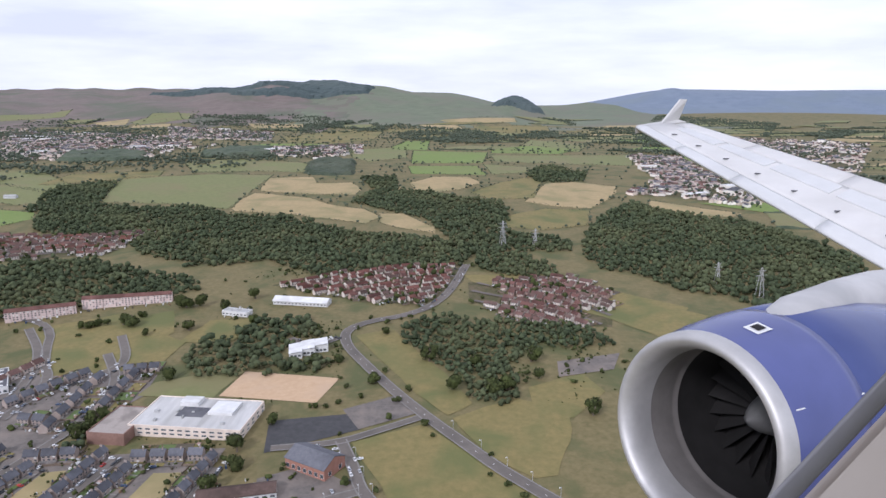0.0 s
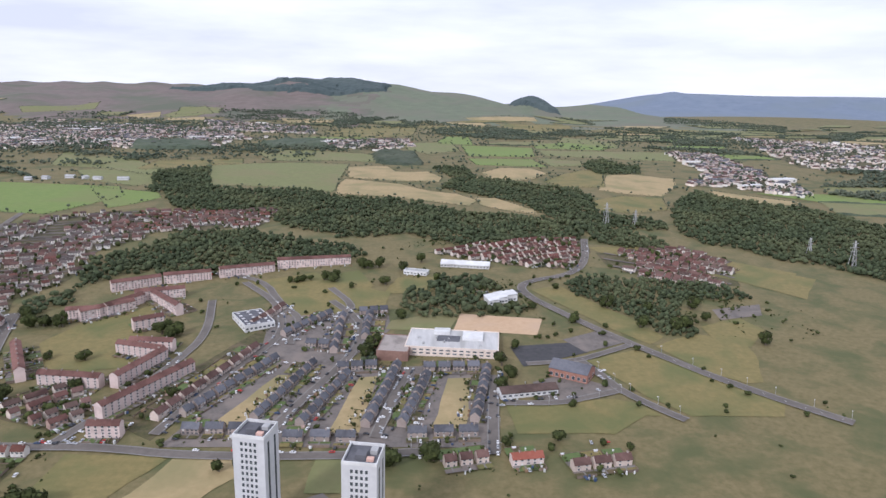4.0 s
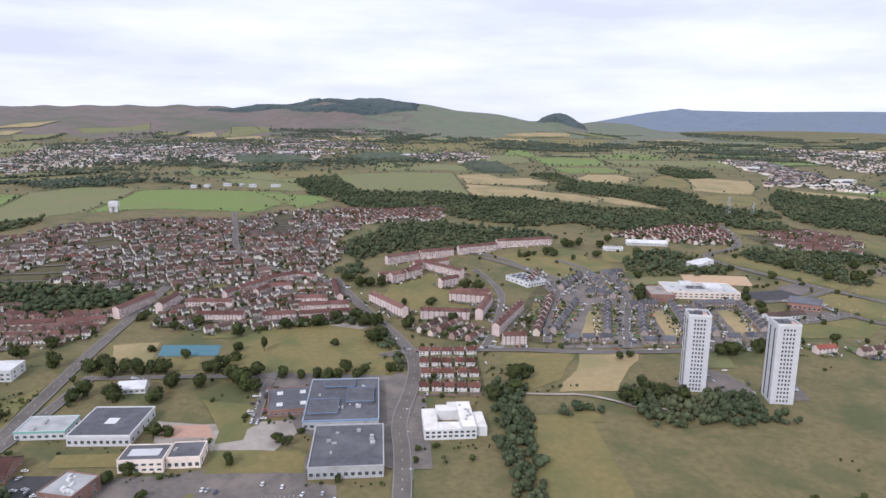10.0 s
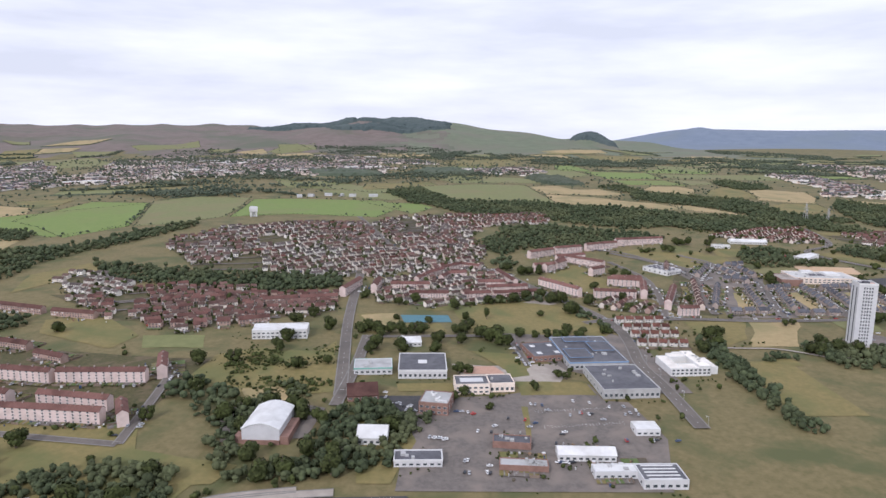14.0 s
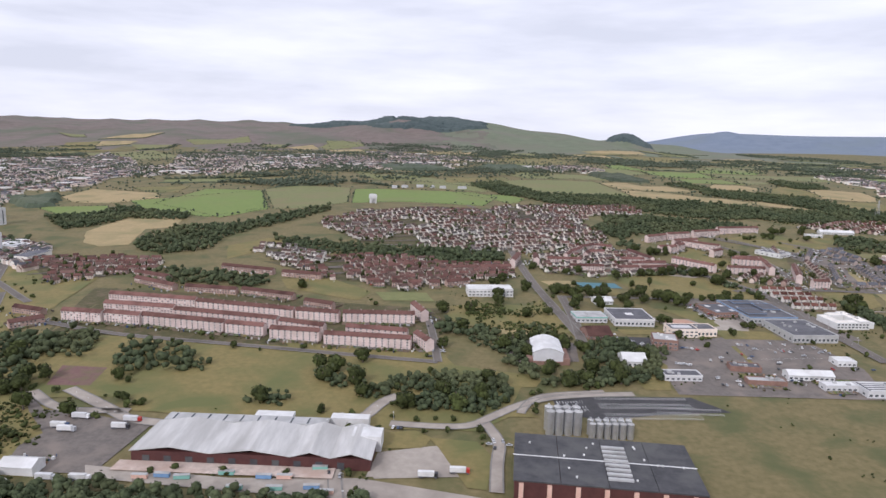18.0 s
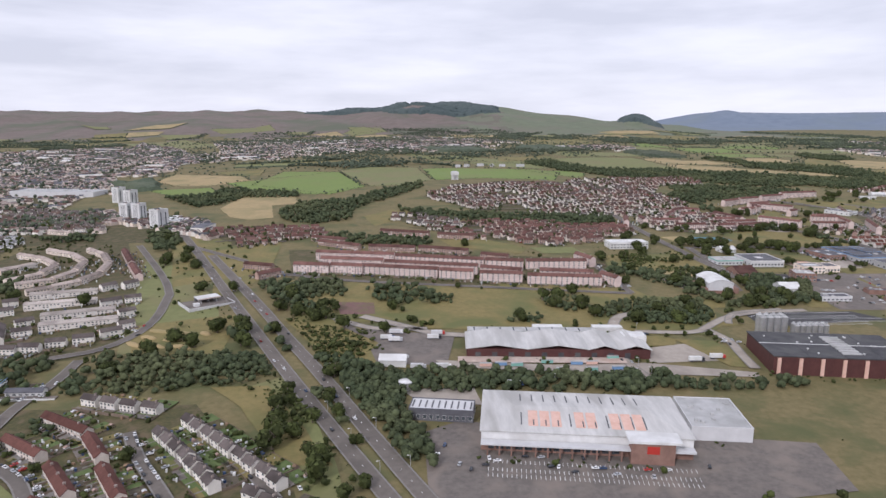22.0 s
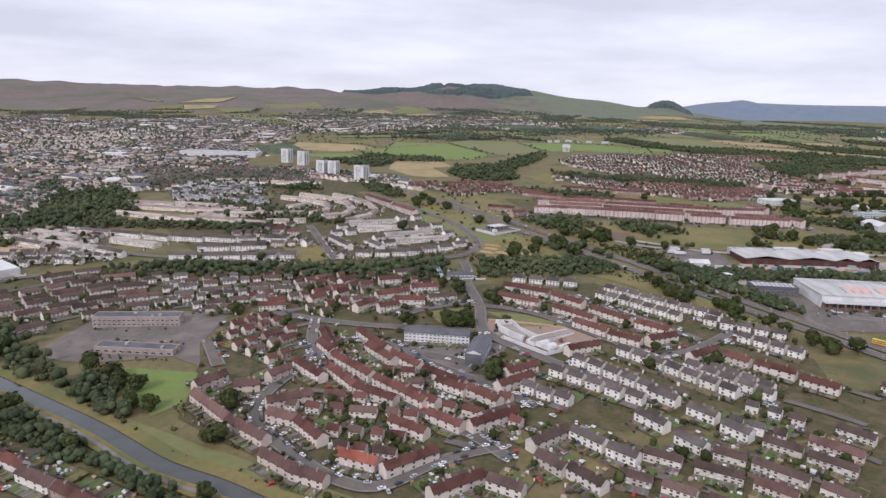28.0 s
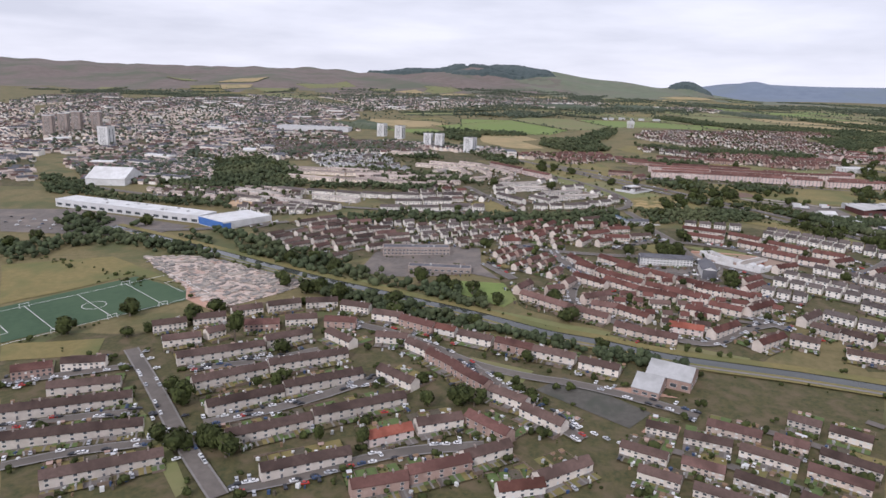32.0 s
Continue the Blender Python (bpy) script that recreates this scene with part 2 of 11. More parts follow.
M["brickwork"] = material("dull_brickwork", (0.235, 0.14, 0.11), (0.30, 0.185, 0.15), 1.5, rough=0.9, c=(0.20, 0.12, 0.095), patch=6)
M["maroon"] = material("maroon_cladding", (0.075, 0.03, 0.028), (0.105, 0.042, 0.038), 3.0, rough=0.6)
M["sheet"] = material("weathered_white_sheet", (0.44, 0.435, 0.42), (0.60, 0.59, 0.57), 3.0, rough=0.6, c=(0.38, 0.37, 0.35), patch=8, stretch=(1.0, 0.15, 1.0))
M["rust"] = material("weathered_red_sheet", (0.62, 0.38, 0.30), (0.70, 0.48, 0.40), 2.5, rough=0.6)
M["steel"] = material("silo_steel", (0.50, 0.51, 0.52), (0.62, 0.63, 0.64), 2.0, rough=0.35, metal=0.7)
M["stone"] = material("red_sandstone", (0.30, 0.15, 0.11), (0.38, 0.20, 0.15), 1.5)
CAR_PAINT = [material("car_white", (0.74, 0.74, 0.74), (0.78, 0.78, 0.78), 2, rough=0.3), material("car_silver", (0.42, 0.43, 0.45), (0.46, 0.47, 0.49), 2, rough=0.3),
             material("car_black", (0.03, 0.03, 0.035), (0.04, 0.04, 0.045), 2, rough=0.3), material("car_red", (0.42, 0.04, 0.03), (0.46, 0.05, 0.04), 2, rough=0.3),
             material("car_blue", (0.04, 0.07, 0.14), (0.05, 0.085, 0.17), 2, rough=0.3)]
CAR_WORD = ["white", "silver", "black", "red", "blue"]


# ---- the lie of the land ----
def ramp(a, b, v):
    u = min(1.0, max(0.0, (v - a) / (b - a)))
    return u * u * (3 - 2 * u)


def land(x, y):
    z = 0.033 * y if y < 700 else 23.1 + 13.2 * (1 - math.exp(-(y - 700) / 400.0)) + 0.008 * (y - 700)
    if x < -750:
        z -= 26 * (1 - math.exp((x + 750) * 0.035 / 26))
    z -= 4 * math.exp(-((x + 300) / 150) ** 2 - ((y - 280) / 200) ** 2)
    z += 6 * math.exp(-((x + 590) / 150) ** 2 - ((y - 460) / 150) ** 2)
    if y > 1200:
        z += 72 * ramp(1750, 2750, y) * (1 - ramp(20, 420, x)) + 8 * ramp(1700, 2300, y) * math.sin(x / 310.0) * math.sin(y / 270.0)
        z += 38 * math.exp(-((x + 440) / 330) ** 2 - ((y - 2900) / 260) ** 2) + 26 * math.exp(-((x + 820) / 260) ** 2 - ((y - 2850) / 240) ** 2)
        z += 50 * math.exp(-((x - 268) / 78) ** 2 - ((y - 2446) / 130) ** 2)
        z += 95 * ramp(3250, 3800, y + 0.25 * abs(x - 1200)) * ramp(700, 1500, x) + 45 * math.exp(-((x - 1225) / 110) ** 2 - ((y - 3780) / 200) ** 2)
        z += ramp(1950, 2500, y) * (1 - ramp(-500, 100, x)) * (9 * math.sin(x / 85.0 + 1.5 * math.sin(y / 170.0)) * math.sin(y / 210.0 + x / 500.0) + 5 * math.sin(x / 41.0 + y / 90.0))
        z += 30 * ramp(2700, 3600, y) * (1 - ramp(-1800, -800, x))
    return z


# ---- helpers for meshes ----
def mesh_object(name, verts, faces, mats, parent=None, label="", slots=None, smooth=False):
    me = bpy.data.meshes.new(name)
    me.from_pydata(verts, [], faces)
    for m in (mats if isinstance(mats, (list, tuple)) else [mats]):
        me.materials.append(m)
    if slots is not None:
        me.polygons.foreach_set("material_index", slots)
    if smooth:
        me.polygons.foreach_set("use_smooth", [True] * len(me.polygons))
    ob = new(name, me)
    if parent is not None:
        ob.parent = parent
    if label:
        ob["label"] = label
    return ob


def box_into(v, f, x0, x1, y0, y1, z0, z1):
    k = len(v)
    v += [(x0, y0, z0), (x1, y0, z0), (x1, y1, z0), (x0, y1, z0), (x0, y0, z1), (x1, y0, z1), (x1, y1, z1), (x0, y1, z1)]
    f += [(k, k + 3, k + 2, k + 1), (k + 4, k + 5, k + 6, k + 7), (k, k + 1, k + 5, k + 4), (k + 1, k + 2, k + 6, k + 5), (k + 2, k + 3, k + 7, k + 6), (k + 3, k, k + 4, k + 7)]


def box(name, parent, mat, x0, x1, y0, y1, z0, z1, label=""):
    v, f = [], []
    box_into(v, f, x0, x1, y0, y1, z0, z1)
    return mesh_object(name, v, f, mat, parent, label)


def shared(name, me, parent, at, turn=0.0):
    ob = new(name, me)
    ob.parent = parent
    ob.matrix_basis = pose(at[0], at[1], at[2], 0, 0, turn)
    return ob


def inside(p, poly):
    x, y = p
    hit = False
    j = len(poly) - 1
    for i in range(len(poly)):
        (xi, yi), (xj, yj) = poly[i], poly[j]
        if (yi > y) != (yj > y) and x < (xj - xi) * (y - yi) / (yj - yi) + xi:
            hit = not hit
        j = i
    return hit


def seg_dist(p, a, b):
    dx, dy = b[0] - a[0], b[1] - a[1]
    u = max(0.0, min(1.0, ((p[0] - a[0]) * dx + (p[1] - a[1]) * dy) / (dx * dx + dy * dy + 1e-9)))
    return math.hypot(p[0] - a[0] - u * dx, p[1] - a[1] - u * dy)


def sampled(pts, step):
    """Points along a line of corners, rounded at the corners."""
    p = [Vector((a[0], a[1])) for a in pts]
    for _ in range(2):
        q = [p[0]]
        for a, b in zip(p, p[1:]):
            q += [a * 0.75 + b * 0.25, a * 0.25 + b * 0.75]
        p = q + [p[-1]]
    out = [p[0]]
    for a, b in zip(p, p[1:]):
        n = max(1, int((b - a).length / step))
        out += [a.lerp(b, (i + 1) / n) for i in range(n)]
    return out


def ribbon(name, pts, half, lift, mat, parent=None, shift=0.0):
    line = sampled(pts, 8)
    v, f = [], []
    for i, p in enumerate(line):
        d = (line[min(i + 1, len(line) - 1)] - line[max(i - 1, 0)])
        d = d.normalized() if d.length > 1e-6 else Vector((1, 0))
        nrm = Vector((-d.y, d.x))
        for s in (-half + shift, half + shift):
            q = p + nrm * s
            v.append((q.x, q.y, land(q.x, q.y) + lift))
        if i:
            k = 2 * i
            f.append((k - 2, k - 1, k + 1, k))
    return mesh_object(name, v, f, mat, parent)


# ---- ground ----
def spaced(a, b, lo, hi, fine):
    inner = list(np.arange(lo, hi + 1, fine))
    left, right, s = [], [], fine
    x = lo
    while x > a:
        s = min(s * 1.1, 60)
        x -= s
        left.append(x)
    x, s = hi, fine
    while x < b:
        s = min(s * 1.1, 48)
        x += s
        right.append(x)
    return left[::-1] + inner + right


gx, gy = spaced(-4600, 4600, -1350, 420, 15), spaced(-4400, 4400, -480, 1050, 15)
gv = [(x, y, land(x, y)) for y in gy for x in gx]
nx = len(gx)
gf, gs = [], []
for j in range(len(gy) - 1):
    for i in range(nx - 1):
        k = j * nx + i
        gf.append((k, k + 1, k + nx + 1, k + nx))
        edge = 60 * noise.noise((gx[i] * 0.01, gy[j] * 0.01, 0.0))
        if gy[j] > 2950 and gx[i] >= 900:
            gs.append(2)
        elif gy[j] > 1900 + edge * 4 and gx[i] < 900:
            gs.append(3 if gx[i] + edge * 5 > -420 else 1)
        else:
            gs.append(0)
M["hillgrass"] = material("hill_grass", (0.12, 0.145, 0.095), (0.165, 0.185, 0.12), 40.0, c=(0.16, 0.155, 0.115), patch=160)
# Mountain tone is distance haze painted as blue-grey, not the rock's colour.
M["mountain"] = material("haze_blue_mountain", (0.15, 0.19, 0.25), (0.19, 0.23, 0.29), 60, c=(0.17, 0.21, 0.25), patch=300)
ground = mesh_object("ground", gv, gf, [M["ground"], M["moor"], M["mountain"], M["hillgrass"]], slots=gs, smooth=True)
tagged(ground, "dry olive grassland rising to brown moorland hills", "ground", kind="structure")

FIELD_WORD = {"green": ("green pasture field edged by hedges", "field"), "lime": ("bright green mown grass field", "field"), "straw": ("straw-coloured dry grass field", "field"),
              "rough": ("olive rough grass with brown patches", "grass"), "clay": ("sandy orange clay sports pitch", "sports pitch"), "clay2": ("reddish gravel strip", "gravel"), "earth": ("bare brown earth of a building site", "earth"),
              "court": ("blue-green sports court", "sports court"), "court2": ("dark grey fenced ball court", "sports court"), "turf": ("green artificial football pitch", "football pitch"),
              "concrete": ("pale concrete yard with stains", "yard"), "rubble": ("pinkish rubble of a cleared site", "rubble"), "asphalt": ("grey asphalt car park", "car park"), "heath": ("purple heather patch", "heath"),
              "blacktop": ("fresh dark asphalt car park", "car park"), "garden": ("mottled gardens and yards between houses", "gardens")}
FIELD_NAME = {"green": "field", "lime": "field", "straw": "field", "rough": "grass", "clay": "sports_pitch", "clay2": "gravel", "earth": "bare_earth", "court": "sports_court", "court2": "ball_court",
              "turf": "football_pitch", "concrete": "yard", "rubble": "rubble", "asphalt": "car_park", "heath": "heath", "garden": "garden_ground", "blacktop": "car_park"}
FIELDS, hedge_lines = [], []
LAYERS = []


def meet(p, q):
    """Whether two outlines overlap."""
    if max(a[0] for a in p) < min(a[0] for a in q) or max(a[0] for a in q) < min(a[0] for a in p) or max(a[1] for a in p) < min(a[1] for a in q) or max(a[1] for a in q) < min(a[1] for a in p):
        return False
    for one, two in ((p, q), (q, p)):
        for a, c in zip(one, one[1:] + one[:1]):
            for k in range(6):
                if inside((a[0] + (c[0] - a[0]) * k / 6, a[1] + (c[1] - a[1]) * k / 6), two):
                    return True
    return False


def layer(kind, poly):
    """The height of a patch of ground: each one a finger above those that it covers."""
    base = kind == "garden"
    below = [n for g, n, p in LAYERS if g == base and meet(poly, p)]
    n = min(max(below) + 1 if below else 0, 5 if base else 10)
    LAYERS.append((base, n, poly))
    return 0.05 + 0.02 * n if base else 0.19 + 0.026 * n


def field(kind, poly):
    """A patch of ground draped a hand's width over the land."""
    lift = layer(kind, poly)
    bm = bmesh.new()
    vs = [bm.verts.new((x, y, 0)) for x, y in poly]
    bm.faces.new(vs)
    bmesh.ops.triangulate(bm, faces=bm.faces[:])
    for _ in range(8):
        long = [e for e in bm.edges if e.calc_length() > (13 if poly[0][1] < 500 else 28)]
        if not long:
            break
        bmesh.ops.subdivide_edges(bm, edges=long, cuts=1, use_grid_fill=False)
        bmesh.ops.triangulate(bm, faces=[q for q in bm.faces if len(q.verts) > 3])
    far = poly[0][1] > 500
    for v in bm.verts:
        x, y = v.co.x, v.co.y
        wob = 1.2 if not far else 4.0
        if kind in ("rough", "straw", "green", "rubble", "garden") and v.is_boundary:
            x += wob * noise.noise((x * 0.07, y * 0.07, 1.0))
            y += wob * noise.noise((x * 0.07, y * 0.07, 9.0))
        v.co = (x, y, land(x, y) + lift)
    bmesh.ops.recalc_face_normals(bm, faces=bm.faces[:])
    if sum(q.normal.z for q in bm.faces) < 0:
        bmesh.ops.reverse_faces(bm, faces=bm.faces[:])
    me = bpy.data.meshes.new(FIELD_NAME[kind])
    bm.to_mesh(me)
    bm.free()
    me.materials.append(M[kind])
    label, cat = FIELD_WORD[kind]
    FIELDS.append((kind, poly))
    if far and kind in ("green", "lime", "straw", "rough"):
        hedge_lines.append(poly)
    return tagged(new(FIELD_NAME[kind], me), label, cat, kind="structure")


field('green', [(-1580, 1713), (-1431, 1888), (-1199, 1539), (-1322, 1361)])
field('rough', [(-371, 1573), (-271, 1815), (-151, 1822), (-155, 1507), (-240, 1399), (-327, 1421)])
field('rough', [(83, 1919), (298, 1965), (282, 1820), (183, 1691), (89, 1766)])
field('green', [(-431, 906), (-320, 948), (-237, 940), (-228, 707), (-302, 733), (-381, 740)])
field('lime', [(-660, 719), (-621, 730), (-477, 715), (-446, 656), (-474, 552), (-574, 562), (-644, 537)])
field('green', [(-1419, 2135), (-1236, 2293), (-1181, 2137), (-1350, 2036)])
field('green', [(82, 1194), (194, 1200), (339, 1208), (295, 1057), (225, 1069), (84, 1108)])
field('lime', [(-899, 545), (-886, 715), (-794, 688), (-736, 479), (-777, 421), (-847, 502)])
field('green', [(-795, 703), (-749, 746), (-667, 736), (-650, 539), (-690, 490), (-730, 478)])
field('green', [(195, 1522), (299, 1417), (252, 1259), (132, 1280)])
field('green', [(-407, 1061), (-396, 1142), (-231, 1085), (-196, 1035), (-198, 971), (-279, 979), (-357, 964)])
field('green', [(-699, 1023), (-652, 1053), (-468, 845), (-481, 799), (-569, 855), (-641, 872)])
field('straw', [(-12, 2054), (221, 2155), (218, 2046), (53, 1968), (4, 2017)])
field('green', [(-924, 2180), (-807, 2268), (-773, 2076), (-886, 2025)])
field('lime', [(-56, 1267), (81, 1243), (63, 1083), (-52, 1078)])
field('green', [(-926, 2020), (-869, 2258), (-785, 2061), (-873, 1952)])
field('lime', [(96, 1344), (179, 1374), (263, 1307), (208, 1220), (86, 1233)])
field('green', [(-180, 1281), (-74, 1334), (-63, 1159), (-121, 1090), (-156, 1154)])
field('straw', [(-1054, 617), (-1058, 713), (-940, 664), (-914, 605), (-956, 552), (-1011, 562)])
field('straw', [(133, 876), (170, 892), (221, 856), (196, 775), (158, 717), (123, 728), (92, 754)])
field('straw', [(-225, 800), (-155, 771), (-117, 725), (-84, 710), (-64, 672), (-74, 640), (-109, 657), (-160, 684), (-223, 698), (-230, 762)])
field('lime', [(-102, 1332), (-79, 1481), (-29, 1485), (-31, 1279), (-94, 1286)])
field('straw', [(-236, 913), (-179, 926), (-164, 875), (-119, 877), (-100, 824), (-104, 792), (-151, 790), (-224, 812)])
field('straw', [(-885, 344), (-883, 442), (-876, 461), (-821, 442), (-804, 364), (-831, 355), (-813, 275), (-836, 268), (-859, 287)])
field('rough', [(-515, 854), (-518, 940), (-404, 980), (-389, 918), (-440, 890), (-500, 845)])
field('green', [(-583, 829), (-554, 852), (-458, 792), (-425, 732), (-466, 721), (-535, 752)])
field('straw', [(-1034, 2017), (-955, 2089), (-913, 1970), (-971, 1938)])
field('lime', [(-55, 1042), (51, 1046), (61, 952), (-45, 959)])
field('rough', [(34, 808), (69, 874), (110, 926), (133, 901), (105, 772), (51, 770)])
field('straw', [(-42, 880), (-13, 932), (35, 934), (51, 883), (21, 828), (-15, 806), (-36, 826)])
field('rough', [(60, 676), (108, 715), (156, 708), (139, 637), (90, 616), (60, 630)])
field('lime', [(-508, 710), (-420, 683), (-405, 654), (-417, 617), (-434, 591)])
field('lime', [(-1035, 519), (-948, 529), (-917, 456), (-963, 448)])
field('rough', [(-1005, 731), (-924, 757), (-912, 668), (-958, 670)])
field('green', [(62, 1068), (130, 1036), (121, 978), (69, 958)])
field('straw', [(236, 765), (278, 720), (311, 697), (297, 679), (251, 683), (225, 731)])
field('straw', [(-77, 777), (-54, 847), (-43, 826), (-16, 768), (-48, 743)])
field('straw', [(-65, 687), (-41, 688), (-7, 621), (-9, 602), (-48, 628), (-63, 645)])
field('rough', [(-723, 268), (-696, 306), (-673, 294), (-689, 251), (-709, 217)])
field('garden', [(-1045, 9), (-969, 158), (-921, 188), (-854, 45), (-816, 9), (-812, -61), (-824, -94), (-895, -98), (-987, -92)])
field('garden', [(-966, -128), (-844, -146), (-810, -147), (-757, -148), (-709, -208), (-693, -251), (-711, -310), (-863, -307)])
field('lime', [(-942, 578), (-793, 685), (-742, 486), (-792, 427), (-901, 509)])
field('garden', [(-1126, -317), (-1097, -318), (-1061, -300), (-993, -301), (-905, -350), (-932, -446), (-1081, -441), (-1136, -343)])
field('garden', [(-770, 124), (-530, 89), (-543, 6), (-752, 32)])
field('garden', [(-946, -224), (-902, -193), (-803, -230), (-829, -331), (-856, -352), (-881, -339), (-936, -294)])
field('asphalt', [(-212, 323), (-142, 321), (-138, 288), (-162, 235), (-86, 243), (-91, 165), (-221, 166), (-201, 236)])
field('rough', [(-731, 29), (-591, 13), (-540, -8), (-500, -27), (-513, -61), (-670, -51), (-724, -32)])
field('rough', [(-755, 33), (-699, 25), (-650, 7), (-585, -6), (-598, -56), (-689, -50), (-733, -57)])
field('green', [(-872, 102), (-837, 93), (-783, -24), (-762, -88), (-794, -88), (-812, -91)])
field('asphalt', [(-441, 33), (-369, 43), (-327, 36), (-322, 0), (-334, -39), (-431, -37), (-428, 1)])
field('rough', [(15, 474), (80, 478), (113, 432), (162, 393), (131, 347), (98, 390), (21, 458)])
field('asphalt', [(-1280, -87), (-1229, -85), (-1130, -136), (-1152, -165), (-1243, -152)])
field('rough', [(-418, 182), (-400, 217), (-348, 213), (-310, 170), (-304, 140), (-325, 133), (-393, 134), (-400, 183)])
field('garden', [(-909, -350), (-828, -379), (-877, -449), (-939, -446)])
field('rough', [(-879, 220), (-823, 159), (-799, 44), (-826, 26), (-864, 132)])
field('asphalt', [(-669, -173), (-656, -165), (-533, -185), (-537, -214), (-603, -223), (-668, -218)])
field('rough', [(-831, 145), (-782, 158), (-770, 43), (-792, -7)])
field('asphalt', [(-381, 131), (-365, 138), (-342, 138), (-307, 137), (-295, 119), (-293, 46), (-308, 46), (-347, 76)])
field('rough', [(-238, 373), (-199, 396), (-142, 350), (-145, 317), (-198, 309)])
field('rough', [(-622, 23), (-538, 12), (-532, -7), (-489, -19), (-495, -32), (-592, -34)])
field('rough', [(-531, 96), (-510, 107), (-478, 101), (-469, 120), (-469, 55), (-501, 38), (-536, 60)])
field('garden', [(-987, 121), (-992, 163), (-973, 176), (-938, 166), (-903, 134), (-889, 95), (-883, 54), (-894, 31), (-925, 22), (-947, 12), (-979, 64)])
field('concrete', [(-353, 205), (-343, 211), (-331, 212), (-326, 204), (-338, 196)])
field('clay', [(-1134, -54), (-1110, -47), (-1101, -66), (-1119, -75)])
field('rubble', [(-1134, -208), (-1108, -206), (-1100, -208), (-1042, -251), (-1040, -260), (-1050, -272), (-1071, -290), (-1076, -287), (-1125, -222)])
field('rough', [(-322, 268), (-315, 294), (-284, 331), (-271, 268), (-257, 239), (-307, 235)])
field('rough', [(-1202, -224), (-1151, -208), (-1096, -258), (-1126, -242), (-1169, -284)])
field('turf', [(-1167, -288), (-1125, -244), (-1088, -270), (-1089, -279), (-1145, -327)])
field('asphalt', [(-442, 41), (-406, 41), (-385, 44), (-340, 57), (-338, 39), (-333, 27), (-329, 9), (-421, 11), (-416, 22)])
field('rough', [(-820, -48), (-769, -36), (-762, -95), (-805, -94)])
field('garden', [(-252, 189), (-210, 292), (-199, 281), (-226, 171)])
field('rough', [(-670, -51), (-508, -61), (-526, -76), (-569, -75), (-667, -63)])
field('asphalt', [(-1014, -238), (-1006, -197), (-959, -187), (-945, -193), (-948, -229), (-941, -252), (-955, -242), (-985, -247), (-997, -245)])
field('garden', [(-308, 170), (-267, 169), (-267, 108), (-299, 109)])
field('rough', [(-742, -46), (-714, -49), (-695, -64), (-674, -114), (-705, -114)])
field('rough', [(-652, 156), (-618, 163), (-584, 127), (-591, 105), (-642, 131)])
field('rough', [(-251, 88), (-225, 88), (-225, 61), (-224, 20), (-258, 21)])
field('asphalt', [(-719, -44), (-700, -64), (-688, -64), (-662, -73), (-652, -72), (-658, -112), (-689, -110), (-696, -81)])
field('green', [(-745, -136), (-727, -122), (-700, -186), (-690, -226), (-698, -231), (-715, -186)])
field('rough', [(114, 440), (156, 407), (140, 382), (106, 391)])
field('asphalt', [(-675, -169), (-650, -184), (-579, -194), (-559, -179), (-568, -207), (-661, -199)])
field('rough', [(-83, 199), (-34, 206), (-21, 194), (-41, 176), (-81, 176)])
field('asphalt', [(-510, 30), (-479, 36), (-464, 30), (-468, 2), (-501, -1)])
field('rough', [(-498, 98), (-469, 105), (-461, 48), (-476, 45), (-486, 68)])
field('blacktop', [(-490, -46), (-472, -41), (-427, -40), (-415, -55), (-449, -59), (-473, -65), (-490, -58)])
field('rough', [(-735, -57), (-710, -60), (-690, -83), (-696, -107), (-713, -106)])
field('rough', [(-37, 247), (-8, 261), (42, 202), (36, 191), (-5, 191), (-18, 209)])
field('rough', [(4, 267), (34, 285), (56, 273), (54, 257), (43, 225), (34, 223), (18, 238)])
field('rough', [(-72, 191), (-57, 197), (-33, 206), (-25, 202), (-17, 191)])
field('rough', [(-49, 359), (-29, 369), (-16, 342), (1, 311), (14, 279), (2, 269), (-17, 298)])
field('rough', [(-224, 365), (-201, 383), (-168, 401), (-154, 366), (-169, 332), (-204, 326)])
field('straw', [(-212, 158), (-180, 159), (-184, 148), (-197, 128), (-206, 111), (-232, 111), (-229, 122), (-218, 136)])
field('rough', [(-238, 89), (-220, 92), (-220, 81), (-237, 82)])
field('green', [(-159, 120), (-152, 122), (-141, 120), (-145, 109), (-160, 110)])
field('asphalt', [(-173, 123), (-160, 125), (-156, 110), (-176, 110)])
field('rough', [(-376, 136), (-400, 184), (-393, 199), (-362, 210), (-329, 200), (-309, 167), (-305, 140), (-311, 132), (-336, 134)])
field('green', [(-386, 281), (-388, 302), (-373, 298), (-365, 272), (-376, 264)])
field('concrete', [(-565, -107), (-557, -93), (-532, -90), (-532, -110), (-563, -112)])
field('rough', [(-560, -78), (-549, -76), (-543, -82), (-546, -89), (-557, -87)])
field('clay', [(-98, 313), (-50, 305), (-57, 280), (-103, 287)])
field('rough', [(-310, 275), (-286, 290), (-267, 249), (-283, 231)])
field('concrete', [(-663, -106), (-611, -113), (-568, -112), (-523, -124), (-524, -129), (-609, -121), (-659, -114)])
field('rough', [(-252, 159), (-214, 158), (-229, 125), (-250, 110)])
field('rough', [(-950, -47), (-923, -47), (-908, -87), (-923, -102)])
field('rough', [(-139, 384), (-113, 386), (-104, 372), (-118, 350), (-146, 350)])
